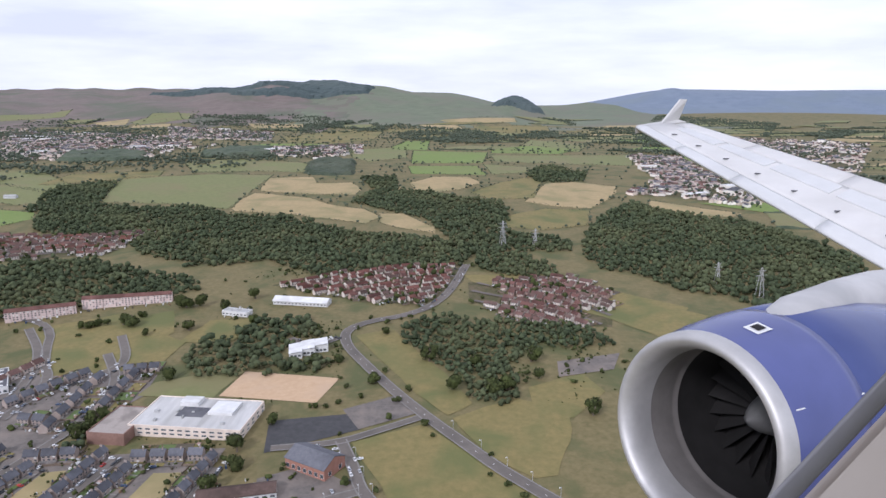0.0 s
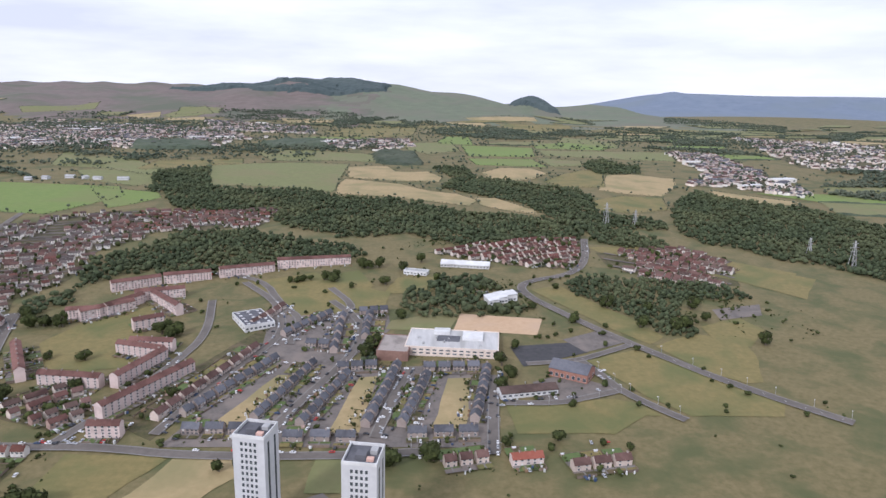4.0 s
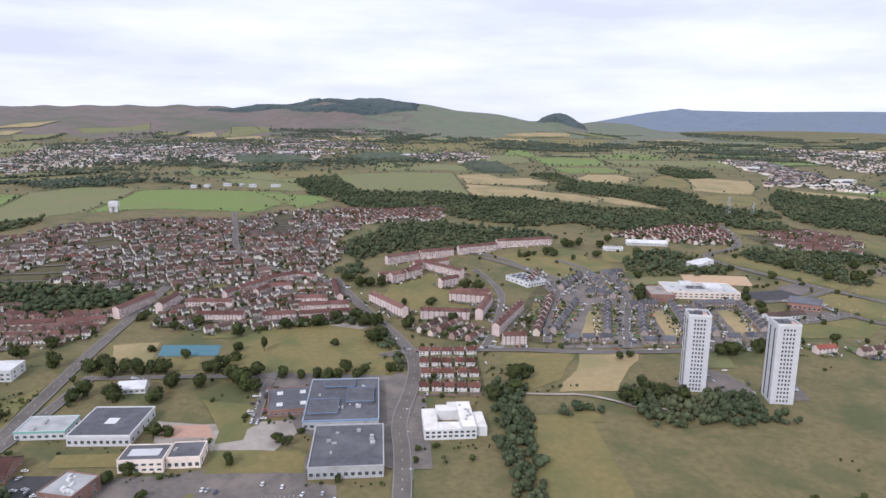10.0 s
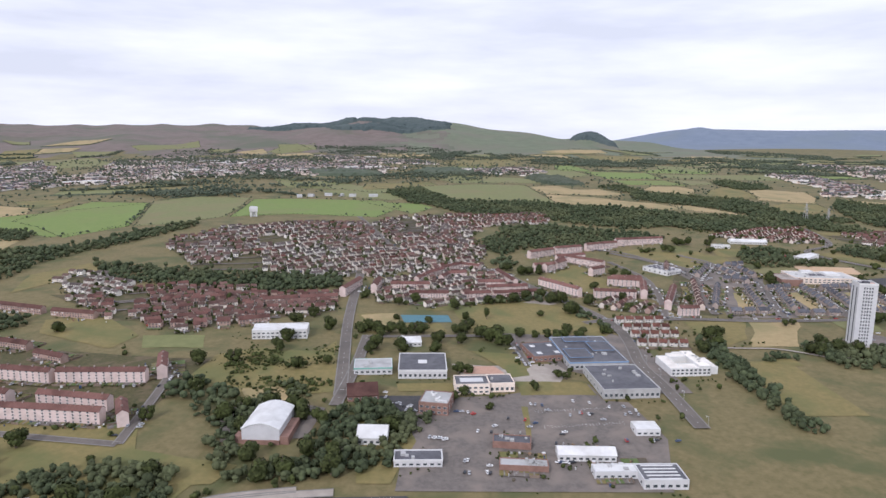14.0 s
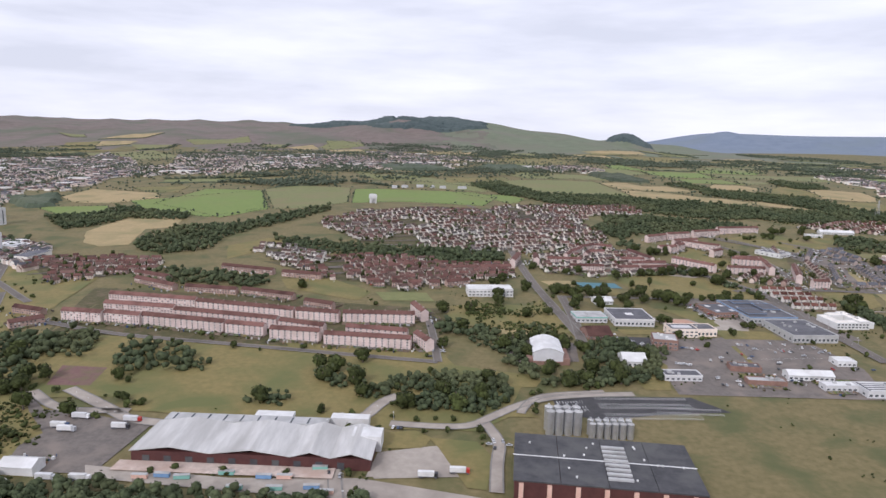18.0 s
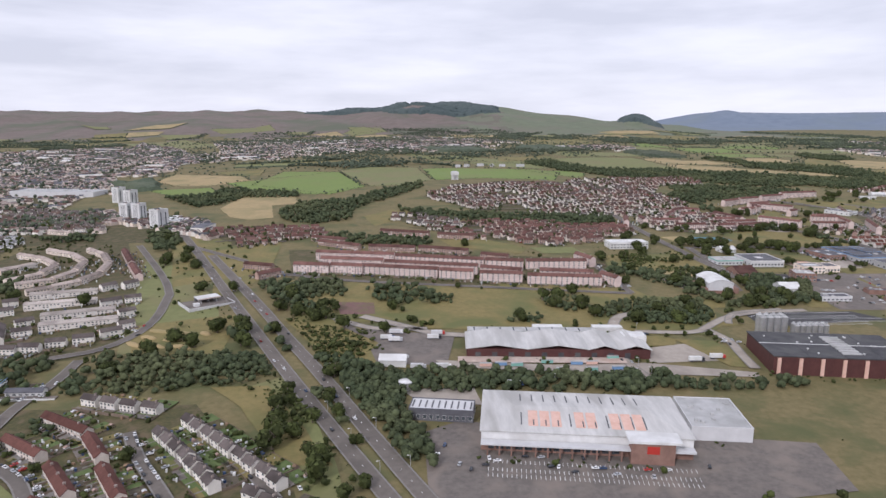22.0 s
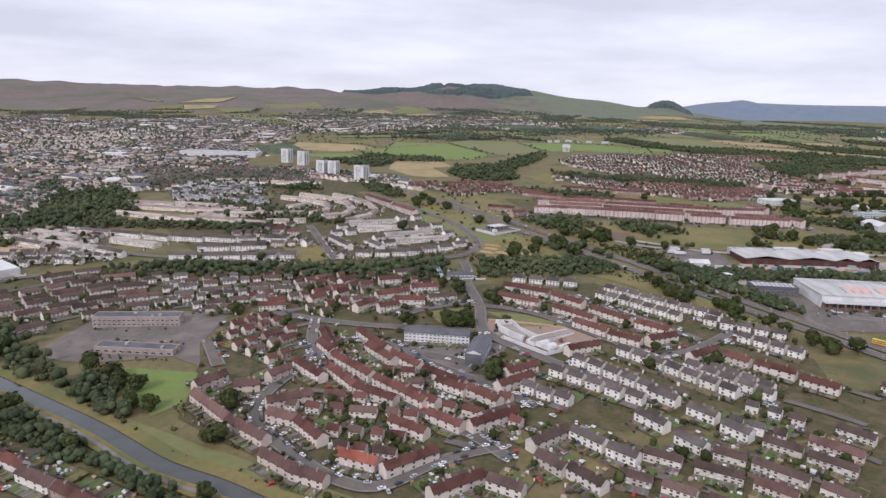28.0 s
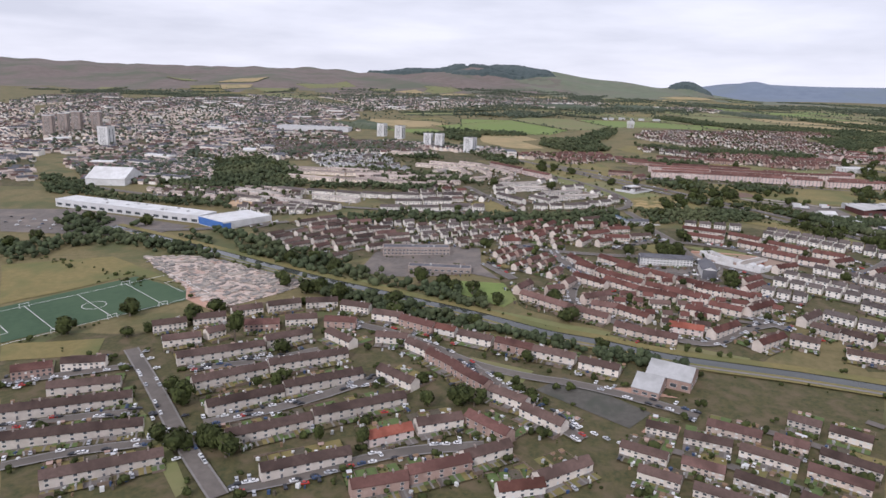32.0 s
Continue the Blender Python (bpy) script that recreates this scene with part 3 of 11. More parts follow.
field('rough', [(-756, -132), (-733, -132), (-716, -161), (-699, -195), (-716, -193), (-739, -151)])
field('green', [(-890, -150), (-883, -144), (-874, -157), (-881, -162)])
field('straw', [(-848, -191), (-833, -186), (-830, -195), (-841, -198)])
field('rough', [(-253, 161), (-215, 160), (-229, 125), (-254, 129)])
field('rough', [(-448, 18), (-428, 28), (-424, -1), (-433, -32), (-445, -32)])
field('earth', [(-824, -210), (-822, -205), (-788, -214), (-777, -230), (-803, -248), (-820, -228)])
field('rough', [(41, 296), (69, 311), (76, 292), (57, 267), (40, 270)])
field('lime', [(-976, -262), (-969, -252), (-940, -258), (-937, -282), (-945, -292), (-959, -277)])
field('rough', [(-580, -57), (-516, -45), (-498, -63), (-576, -64)])
field('concrete', [(-390, 81), (-351, 85), (-347, 74), (-356, 54), (-374, 54)])
field('rough', [(-462, 173), (-437, 174), (-435, 136), (-454, 134)])
field('green', [(-138, 302), (-108, 314), (-99, 313), (-105, 285), (-141, 288)])
field('green', [(-402, 305), (-375, 302), (-364, 271), (-383, 269)])
field('asphalt', [(-864, -230), (-842, -234), (-826, -231), (-817, -235), (-824, -250), (-839, -260)])
field('blacktop', [(-74, 264), (-41, 270), (-34, 257), (-70, 239)])
field('asphalt', [(-68, 222), (-51, 231), (-32, 218), (-32, 210), (-50, 203), (-65, 203)])
field('green', [(-581, 127), (-547, 128), (-541, 107), (-574, 106)])
field('concrete', [(-563, -94), (-544, -89), (-530, -87), (-531, -110), (-566, -111)])
field('green', [(-1104, -202), (-1026, -238), (-932, -313), (-863, -359), (-860, -349), (-955, -292), (-1059, -221)])
field('asphalt', [(-160, 132), (-153, 136), (-145, 127), (-142, 112), (-144, 98), (-161, 99)])
field('asphalt', [(-859, -234), (-832, -237), (-826, -244), (-828, -259), (-838, -262), (-856, -243)])
field('straw', [(-108, 225), (-97, 226), (-101, 180), (-115, 180)])
field('asphalt', [(59, 325), (94, 336), (86, 316), (57, 307)])
field('rough', [(-1144, -328), (-1108, -323), (-1104, -339), (-1136, -343)])
field('straw', [(-150, 227), (-141, 228), (-145, 176), (-157, 176)])
field('rough', [(-394, 104), (-370, 99), (-364, 81), (-374, 68)])
field('asphalt', [(-44, 274), (-22, 287), (-12, 270), (-35, 257)])
field('court2', [(-945, -371), (-933, -362), (-911, -388), (-921, -397)])
field('rough', [(-376, 58), (-341, 58), (-340, 44), (-375, 44)])
field('straw', [(-189, 230), (-181, 230), (-192, 185), (-206, 181)])
field('rough', [(-544, -82), (-526, -85), (-521, -99), (-525, -118), (-532, -117)])
field('green', [(-159, 157), (-135, 156), (-138, 136), (-160, 136)])
field('rough', [(-377, 60), (-343, 60), (-342, 46), (-375, 47)])
field('heath', [(-718, -16), (-696, -18), (-694, -39), (-713, -39)])
field('court', [(-435, 171), (-404, 172), (-402, 157), (-432, 155)])
field('rough', [(-851, -191), (-832, -186), (-828, -213), (-844, -210)])
field('blacktop', [(-441, 43), (-419, 43), (-418, 26), (-439, 26)])
field('concrete', [(-678, -137), (-648, -136), (-646, -152), (-671, -148)])
field('green', [(-822, -192), (-803, -198), (-783, -214), (-809, -213)])
field('straw', [(-460, 170), (-438, 175), (-430, 137), (-448, 137)])
field('rough', [(-433, 153), (-410, 156), (-406, 138), (-429, 136)])
field('concrete', [(-406, 84), (-386, 81), (-382, 63), (-401, 66)])
field('straw', [(-506, 51), (-488, 54), (-480, 38), (-501, 38)])
field('rough', [(-433, 58), (-407, 58), (-407, 48), (-432, 48)])
field('green', [(-1045, -423), (-1056, -402), (-1078, -371), (-1085, -366), (-1060, -404), (-1047, -426)])
field('green', [(-965, -344), (-943, -357), (-949, -367), (-959, -364)])
field('rough', [(-379, 87), (-367, 87), (-367, 68), (-378, 65)])
field('asphalt', [(-126, 119), (-115, 129), (-121, 98), (-130, 98)])
field('clay2', [(-404, 80), (-384, 81), (-379, 70), (-400, 70)])
field('rough', [(-563, -79), (-545, -80), (-547, -90), (-563, -91)])
field('clay2', [(-1097, -253), (-1088, -270), (-1071, -291), (-1073, -294), (-1090, -278)])
field('clay2', [(-918, -399), (-912, -393), (-906, -393), (-905, -397), (-908, -402), (-914, -403)])
field('clay2', [(-928, -370), (-909, -371), (-898, -379), (-910, -376)])
field('rough', [(-377, 31), (-374, 31), (-377, 3), (-379, 3)])

# ---- roads ----
ROADS = []


def road(width, pts):
    half = width / 2
    pale = round(width * 100) % 10 == 1
    ob = ribbon("road", pts, half, 0.5, M["concrete"] if pale else M["road"])
    tagged(ob, "pale concrete works road" if pale else "grey asphalt road with pale kerbs", "road", kind="structure")
    for s in (-1, 1):
        ribbon("kerb", pts, 0.3, 0.53, M["path"], ob, s * (half + 0.2))
    line = sampled(pts, 3)
    if width >= 5:
        v, f = [], []
        for a, b in list(zip(line, line[1:]))[::2]:
            d = (b - a).normalized() * 0.9
            n = Vector((-d.y, d.x)) * 0.09
            k = len(v)
            for q in (a - n, a + n, a + d + n, a + d - n):
                v.append((q.x, q.y, land(q.x, q.y) + 0.54))
            f.append((k, k + 3, k + 2, k + 1))
        mesh_object("centre_line", v, f, M["paint"], ob)
    ROADS.append((width, [(p.x, p.y) for p in sampled(pts, 10)]))
    return ob


road(5, [(18, 501), (5, 436), (-8, 405), (-25, 389), (-43, 381), (-56, 367), (-53, 346), (-39, 320), (-23, 292), (-8, 269), (8, 247), (21, 229), (32, 217), (44, 204), (63, 186)])
road(3, [(-85, 355), (-70, 342), (-58, 355)])
road(3.5, [(-9, 267), (-26, 256), (-42, 246), (-68, 242)])
road(4, [(-41, 248), (-33, 228), (-29, 214), (-16, 196), (-8, 187)])
road(3.5, [(-29, 214), (-49, 205), (-61, 201), (-83, 201)])
PARK_PATH = [(-256, 110), (-236, 108), (-223, 108), (-210, 101), (-200, 92), (-188, 91)]
tagged(ribbon("footpath", PARK_PATH, 0.9, 0.52, M["concrete"]), "pale worn footpath across the meadow", "path", kind="structure")
road(4, [(-242, 373), (-214, 337), (-202, 305), (-198, 278), (-206, 251), (-216, 223), (-226, 175)])
road(4, [(-178, 336), (-155, 300), (-153, 266), (-163, 230), (-174, 200), (-184, 164)])
road(4, [(-126, 235), (-133, 204), (-138, 172)])
road(4, [(-85, 229), (-89, 195), (-92, 160)])
road(4.5, [(-318, 158), (-300, 166), (-274, 166), (-243, 166), (-207, 159), (-145, 159), (-118, 162)])
road(4, [(-253, 337), (-239, 283), (-242, 248), (-252, 199), (-263, 166)])
road(6, [(-359, 309), (-344, 267), (-321, 214), (-306, 179), (-299, 149), (-301, 116), (-307, 82), (-304, 57), (-304, 9)])
road(4, [(-495, 553), (-471, 462), (-448, 374), (-407, 325), (-371, 312), (-348, 282)])
road(5.5, [(-470, 279), (-468, 166), (-463, 98), (-459, 43)])
road(5, [(-453, 129), (-455, 79), (-460, 32)])
road(5.5, [(-929, 309), (-851, 147), (-804, 44), (-767, -36), (-741, -91), (-719, -136), (-702, -170), (-690, -194), (-667, -238), (-640, -292), (-609, -354)])
road(5.5, [(-827, 114), (-767, -8), (-737, -72), (-712, -122), (-695, -159), (-680, -191), (-658, -236), (-633, -290), (-603, -353)])
road(4, [(-851, 147), (-816, 111), (-795, 90)])
road(4.01, [(-715, -46), (-695, -64), (-678, -64), (-666, -64)])
road(5.01, [(-701, -43), (-676, -61), (-659, -75), (-586, -77), (-572, -70), (-563, -47), (-552, -42)])
road(4.01, [(-586, -77), (-580, -91), (-576, -115), (-573, -130)])
road(4.01, [(-560, -71), (-544, -73), (-528, -73), (-519, -64), (-503, -49), (-484, -41), (-452, -38)])
road(4.01, [(-522, -69), (-517, -85), (-520, -100), (-522, -120)])
road(3.01, [(-506, -60), (-505, -56), (-499, -45), (-490, -40), (-465, -36)])
road(3.5, [(-783, 58), (-719, 29), (-653, 18), (-591, 6), (-540, -3)])
road(3.5, [(-540, -3), (-542, 35), (-545, 70)])
road(4.5, [(-826, -96), (-824, -124), (-828, -141), (-825, -168), (-824, -189), (-826, -205), (-826, -219), (-817.0, -235.0), (-794.0, -263.0), (-768.0, -293.0)])
road(4, [(-863, -198), (-858, -191), (-845, -184), (-835, -180), (-824, -183), (-813, -187), (-798, -196), (-786, -212), (-775, -228), (-759.0, -252.0), (-740.0, -280.0), (-731.0, -293.0)])
road(3.6, [(-774, -169), (-764, -187), (-753, -202), (-741, -219), (-733, -233)])
road(4, [(-736, -181), (-720, -203), (-708, -223), (-696, -247)])
road(4, [(-868, -230), (-853, -251), (-837, -266), (-815, -291)])
road(4.5, [(-934, -184), (-903, -201), (-872, -211), (-848, -214), (-824, -220)])
road(4, [(-903, -201), (-902, -224), (-895, -248)])
road(4, [(-759, -252), (-740, -245), (-709, -218)])
road(4.5, [(-936, 10), (-919, -47), (-906, -93)])
road(4.5, [(-842, -93), (-819, -83), (-810, -49), (-822, 9)])
road(4, [(-899, 159), (-837, 45), (-822, 9)])
road(4.5, [(-1093, -334), (-1078, -358), (-1066, -378), (-1052, -402), (-1036, -426)])
road(4, [(-1021, -304), (-987, -324), (-966, -350), (-946, -362), (-929, -368), (-911, -380), (-897, -391)])
road(4, [(-966, -350), (-958, -367), (-947, -387), (-937, -403)])
road(4, [(-1050, -390), (-1026, -380), (-998, -360)])
road(4, [(-1032, -423), (-1013, -417), (-992, -407), (-966, -405)])
road(3.5, [(-1065, -352), (-1039, -345), (-1022, -336)])
road(3.5, [(-1126, -361), (-1106, -355), (-1088, -349)])
road(3.5, [(-1109, -391), (-1091, -385), (-1072, -382)])
road(3.5, [(-1098, -411), (-1082, -404), (-1062, -400)])
road(4, [(-896, -226), (-901, -253), (-911, -276), (-912, -295), (-899, -313), (-881, -332), (-867, -338), (-851, -323), (-830, -316)])
road(4, [(-896, -226), (-875, -227), (-861, -238), (-829, -256)])
road(4, [(-891, -254), (-867, -283), (-840, -307), (-829, -324)])
road(4.5, [(-946, -224), (-934, -252)])
road(4.5, [(-1170, -147), (-1120, -148), (-1069, -124)])
road(4, [(-1258, 4), (-1184, -39), (-1117, -40), (-1037, -79), (-939, -99)])
road(4, [(-182, 361), (-163, 327), (-167, 314), (-183, 296)])
road(4, [(-272, 394), (-231, 380), (-208, 328), (-189, 302), (-191, 267)])
road(3, [(-456, 126), (-413, 129), (-367, 131)])
road(3, [(-368, 133), (-369, 117), (-367, 96), (-366, 81)])
CANAL = [(-1180, -138), (-1103, -194), (-1060, -228), (-1032, -250), (-1005, -268), (-985, -282), (-963, -297), (-949, -308), (-934, -321), (-924, -327), (-912, -333), (-895, -345), (-878, -353), (-865, -358), (-840, -368), (-700, -440), (-500, -560)]
canal = ribbon("canal", CANAL, 3.0, 0.45, M["water"])
tagged(canal, "dark still canal water between grass banks", "canal", kind="structure")
for s in (-1, 1):
    tagged(ribbon("bank", CANAL, 2.4, 0.62, M["rough"], None, s * 5.2), "grassy canal bank", "bank", kind="structure")
tagged(ribbon("towpath", CANAL, 0.7, 0.7, M["path"], None, -5.2), "narrow pale towpath", "path", kind="structure")
ROADS.append((11, [(p.x, p.y) for p in sampled(CANAL, 10)]))


def near_road(p, gap):
    for w, line in ROADS:
        if abs(line[0][0] - p[0]) + abs(line[0][1] - p[1]) > 900:
            continue
        for a, b in zip(line, line[1:]):
            if abs(a[0] - p[0]) < 40 and abs(a[1] - p[1]) < 40 and seg_dist(p, a, b) < w / 2 + gap:
                return True
    return False


def off_path(x, y):
    """Distance from the line under the flight."""
    return abs(x * 0.505 - y * 0.863)


# ---- houses ----
PLAIN = []  # houses too far off for single windows: their panes are joined further down
HOUSES = []  # centre, half length, half depth, turn
SHAPE = {"grey": (4.0, 2.6, 1.8), "pink": (4.6, 5.6, 1.5), "flats": (4.4, 3.9, 1.5), "redbrown": (4.0, 2.8, 1.7), "redwhite": (3.8, 2.7, 1.5), "brown": (4.2, 2.9, 1.5), "brownw": (4.4, 2.9, 1.5),
         "white": (4.2, 3.1, 1.4), "cream": (4.8, 2.7, 1.1), "long": (7.0, 2.8, 0.5), "pale": (3.8, 2.3, 0.8), "brick": (4.4, 3.2, 1.5), "orange": (4.6, 2.9, 1.5), "russet": (4.2, 2.9, 1.5)}
HOUSE_WORD = {"grey": "new brick house with a grey slate gable roof", "pink": "four-storey pale pink flats with red-brown roof", "flats": "three-storey pale pink flats with a red-brown roof", "redbrown": "buff house with a red tile gable roof",
              "redwhite": "white-walled house with a terracotta roof", "brown": "grey-buff terraced house with a brown tile roof", "brownw": "cream house with a weathered brown roof",
              "white": "white roughcast house with a grey-brown roof", "cream": "pale cream terrace with a pinkish brown roof", "long": "long low white block with pale flat roof", "pale": "small white house with a pale grey roof",
              "brick": "red brick house with a dark red roof", "russet": "cream-grey terraced house with a russet tile roof", "orange": "pink-walled house with a bright orange tile roof"}


def gable_mesh(L, D, H, R):
    """Walls with two gables, standing half a metre into the ground."""
    a, d = L / 2, D / 2
    v = [(-a, -d, -1.2), (a, -d, -1.2), (a, d, -1.2), (-a, d, -1.2), (-a, -d, H), (a, -d, H), (a, d, H), (-a, d, H), (-a, 0, H + R), (a, 0, H + R)]
    f = [(0, 1, 5, 4), (1, 2, 6, 9, 5), (2, 3, 7, 6), (3, 0, 4, 8, 7)]
    return v, f


def roof_mesh(L, D, H, R, t=0.16, over=0.28):
    a, d = L / 2 + 0.15, D / 2 + over
    e = H - R * over / (D / 2)
    v = [(-a, -d, e), (a, -d, e), (a, 0, H + R), (-a, 0, H + R), (a, d, e), (-a, d, e)]
    v += [(x, y, z + t) for x, y, z in v]
    f = [(6, 7, 8, 9), (9, 8, 10, 11), (0, 3, 2, 1), (3, 5, 4, 2), (0, 1, 7, 6), (4, 5, 11, 10), (1, 2, 8, 7), (2, 4, 10, 8), (0, 6, 9, 3), (3, 9, 11, 5)]
    return v, f


def tent_mesh(L, D, H, R):
    """A far-off roof: two slopes with the eaves carried down."""
    a, d = L / 2 + 0.1, D / 2 + 0.25
    v = [(-a, -d, H - 0.1), (a, -d, H - 0.1), (a, 0, H + R + 0.12), (-a, 0, H + R + 0.12), (a, d, H - 0.1), (-a, d, H - 0.1)]
    return v, [(0, 1, 2, 3), (3, 2, 4, 5)]


MESHES = {}


def kept_mesh(key, name, build, mats):
    if key not in MESHES:
        v, f = build()
        me = bpy.data.meshes.new(name)
        me.from_pydata(v, [], f)
        for m in (mats if isinstance(mats, (list, tuple)) else [mats]):
            me.materials.append(m)
        MESHES[key] = me
    return MESHES[key]


def pane_into(v, f, slots, w, h):
    """One window: a pale frame with the glass set into its face."""
    k = len(v)
    a, e = w / 2, 0.06
    v += [(-a, 0.04, 0), (a, 0.04, 0), (a, 0.04, h), (-a, 0.04, h), (-a, -0.07, 0), (a, -0.07, 0), (a, -0.07, h), (-a, -0.07, h),
          (-a + e, -0.03, e), (a - e, -0.03, e), (a - e, -0.03, h - e), (-a + e, -0.03, h - e)]
    f += [(k, k + 1, k + 5, k + 4), (k + 1, k + 2, k + 6, k + 5), (k + 2, k + 3, k + 7, k + 6), (k + 3, k, k + 4, k + 7),
          (k + 4, k + 5, k + 9, k + 8), (k + 5, k + 6, k + 10, k + 9), (k + 6, k + 7, k + 11, k + 10), (k + 7, k + 4, k + 8, k + 11), (k + 8, k + 9, k + 10, k + 11)]
    slots += [0] * 8 + [1]


def window_mesh(w, h):
    key = ("pane", round(w, 1), round(h, 1))
    if key not in MESHES:
        v, f, slots = [], [], []
        pane_into(v, f, slots, round(w, 1), round(h, 1))
        me = bpy.data.meshes.new("window")
        me.from_pydata(v, [], f)
        me.materials.append(M["frame"])
        me.materials.append(M["glass"])
        me.polygons.foreach_set("material_index", slots)
        MESHES[key] = me
    return MESHES[key]


def door_build():
    v, f = [], []
    box_into(v, f, -0.3, 0.3, -0.06, 0.04, -0.2, 1.05)
    return v, f


DOORS = {k: (M["frame"], M["felt"], M["panel"], M["glass"])[i % 4] for i, k in enumerate(SHAPE)}


def chimney_build():
    v, f = [], []
    box_into(v, f, -0.2, 0.2, -0.4, 0.4, -0.7, 0.5)
    box_into(v, f, -0.25, 0.25, -0.45, 0.45, 0.5, 0.6)
    for s in (-0.25, 0, 0.25):
        box_into(v, f, -0.08, 0.08, s - 0.08, s + 0.08, 0.6, 0.8)
    return v, f


def house(kind, x, y, turn, L, detail=2):
    """One house or terrace: walls with the roof, chimneys and window bays as parts."""
    D, H, R = SHAPE[kind]
    L = round(L * 2) / 2
    me = kept_mesh((kind, L, "w"), "house", lambda: gable_mesh(L, D, H, R), WALL[kind])
    name = {"pink": "apartment_building", "flats": "apartment_building", "brown": "terrace", "cream": "terrace", "long": "apartment_block"}.get(kind, "house") if L > 11 or kind in ("pink", "flats") else "house"
    ob = new(name, me)
    ob.matrix_basis = pose(x, y, land(x, y) + 0.25, 0, 0, turn)
    tagged(ob, HOUSE_WORD[kind], "block of flats" if kind in ("pink", "flats", "long") else ("terraced house" if L > 11 else "house"), HOUSE_WORD[kind])
    shared("roof", kept_mesh((kind, L, "r"), "roof", lambda: roof_mesh(L, D, H, R), ROOF[kind]), ob, (0, 0, 0))
    HOUSES.append((x, y, L / 2, D / 2, turn))
    if detail < 2 and off_path(x, y) >= 250:
        PLAIN.append((x, y, turn, L, D, H, 4 if kind == "pink" else 3 if kind == "flats" else 2))
    if detail < 1:
        return ob
    if (kind not in ("long", "pink") and off_path(x, y) < 300) or detail > 1:
        cm = kept_mesh((kind, "c"), "chimney", chimney_build, WALL["grey"])
        k = max(1, round(L / 7.5)) if detail > 1 else 1
        for i in range(k):
            shared("chimney", cm, ob, ((i + 0.5) * L / k - L / 2 + (L / k * 0.3 if k == 1 else 0), 0, H + R))
    if detail > 1 or off_path(x, y) < 250:
        storeys = 4 if kind == "pink" else 2
        wm = window_mesh(1.0, 0.8)
        k = max(2, round(L / (2.6 if L < 14 else 3.4))) if detail > 1 else max(2, round(L / 3.6))
        for i in range(k):
            u = (i + 0.5) * L / k - L / 2
            for s in range(storeys):
                if s == 0 and i % 3 == 1:
                    shared("door", kept_mesh(("door", kind), "door", door_build, DOORS[kind]), ob, (u, -D / 2, 0))
                else:
                    shared("window", wm, ob, (u, -D / 2, 0.5 + s * 1.36))
    return ob


def clear_of_houses(x, y, r):
    for hx, hy, a, d, turn in HOUSES:
        if abs(hx - x) < a + r + 3 and abs(hy - y) < a + r + 3:
            c, s = math.cos(radians(turn)), math.sin(radians(turn))
            u, w = (x - hx) * c + (y - hy) * s, -(x - hx) * s + (y - hy) * c
            if abs(u) < a + r and abs(w) < d + r:
                return False
    return True


def house_row(kind, n, a, b):
    L = math.dist(a, b)
    turn = math.degrees(math.atan2(b[1] - a[1], b[0] - a[0]))
    if abs(turn) > 90:
        turn -= math.copysign(180, turn)
    level = 2 if off_path((a[0] + b[0]) / 2, (a[1] + b[1]) / 2) < (400 if kind == "pink" else 225) else 1
    if n == 0:
        house(kind, (a[0] + b[0]) / 2, (a[1] + b[1]) / 2, turn, max(L, 5), level)
        return
    unit = L / n
    for i in range(n):
        u = (i + 0.5) / n
        j = rng.uniform(-0.3, 0.3)
        house(kind, a[0] + (b[0] - a[0]) * u + j, a[1] + (b[1] - a[1]) * u + j, turn + rng.uniform(-2, 2), min(unit * 0.78, 7.5), level)


house_row('grey', 10, (-192.9, 247.8), (-220.1, 189.4))
house_row('grey', 9, (-173.7, 241.3), (-189.4, 184.8))
house_row('grey', 8, (-155.2, 229.5), (-169.5, 180.5))
house_row('grey', 8, (-131.8, 239.4), (-142.7, 179.4))
house_row('grey', 8, (-117.2, 228.0), (-127.7, 180.1))
house_row('grey', 8, (-88.1, 235.8), (-97.5, 184.0))
house_row('grey', 3, (-174.9, 171.0), (-143.6, 170.7))
house_row('grey', 3, (-126.3, 173.5), (-95.7, 175.0))
house_row('grey', 3, (-216.3, 177.2), (-188.6, 176.8))
house_row('grey', 3, (-161.7, 235.2), (-141.3, 237.8))
house_row('grey', 4, (-119.9, 234.7), (-91.2, 236.3))
house_row('grey', 6, (-196.6, 277.9), (-174.5, 311.4))
house_row('grey', 2, (-181.5, 265.6), (-168.2, 263.3))
house_row('grey', 5, (-167.5, 308.6), (-165.9, 253.4))
house_row('grey', 4, (-151.9, 310.9), (-151.4, 271.9))
house_row('grey', 3, (-158.7, 312.8), (-141.2, 315.1))
house_row('pink', 0, (-322.5, 351.9), (-297.5, 370.0))
house_row('pink', 0, (-295.7, 370.0), (-267.4, 382.0))
house_row('pink', 0, (-262.6, 384.4), (-228.2, 400.2))
house_row('pink', 0, (-227.2, 406.5), (-175.8, 419.6))
house_row('pink', 0, (-317.5, 300.7), (-295.6, 322.8))
house_row('pink', 0, (-300.7, 336.4), (-273.0, 346.8))
house_row('pink', 0, (-271.6, 261.7), (-248.6, 260.3))
house_row('pink', 0, (-326.4, 303.7), (-308.2, 307.9))
house_row('pink', 0, (-307.1, 310.1), (-295.2, 334.7))
house_row('pink', 0, (-293.5, 343.3), (-264.3, 312.0))
house_row('pink', 0, (-281.8, 287.7), (-268.6, 298.0))
house_row('pink', 0, (-276.1, 257.7), (-250.9, 250.6))
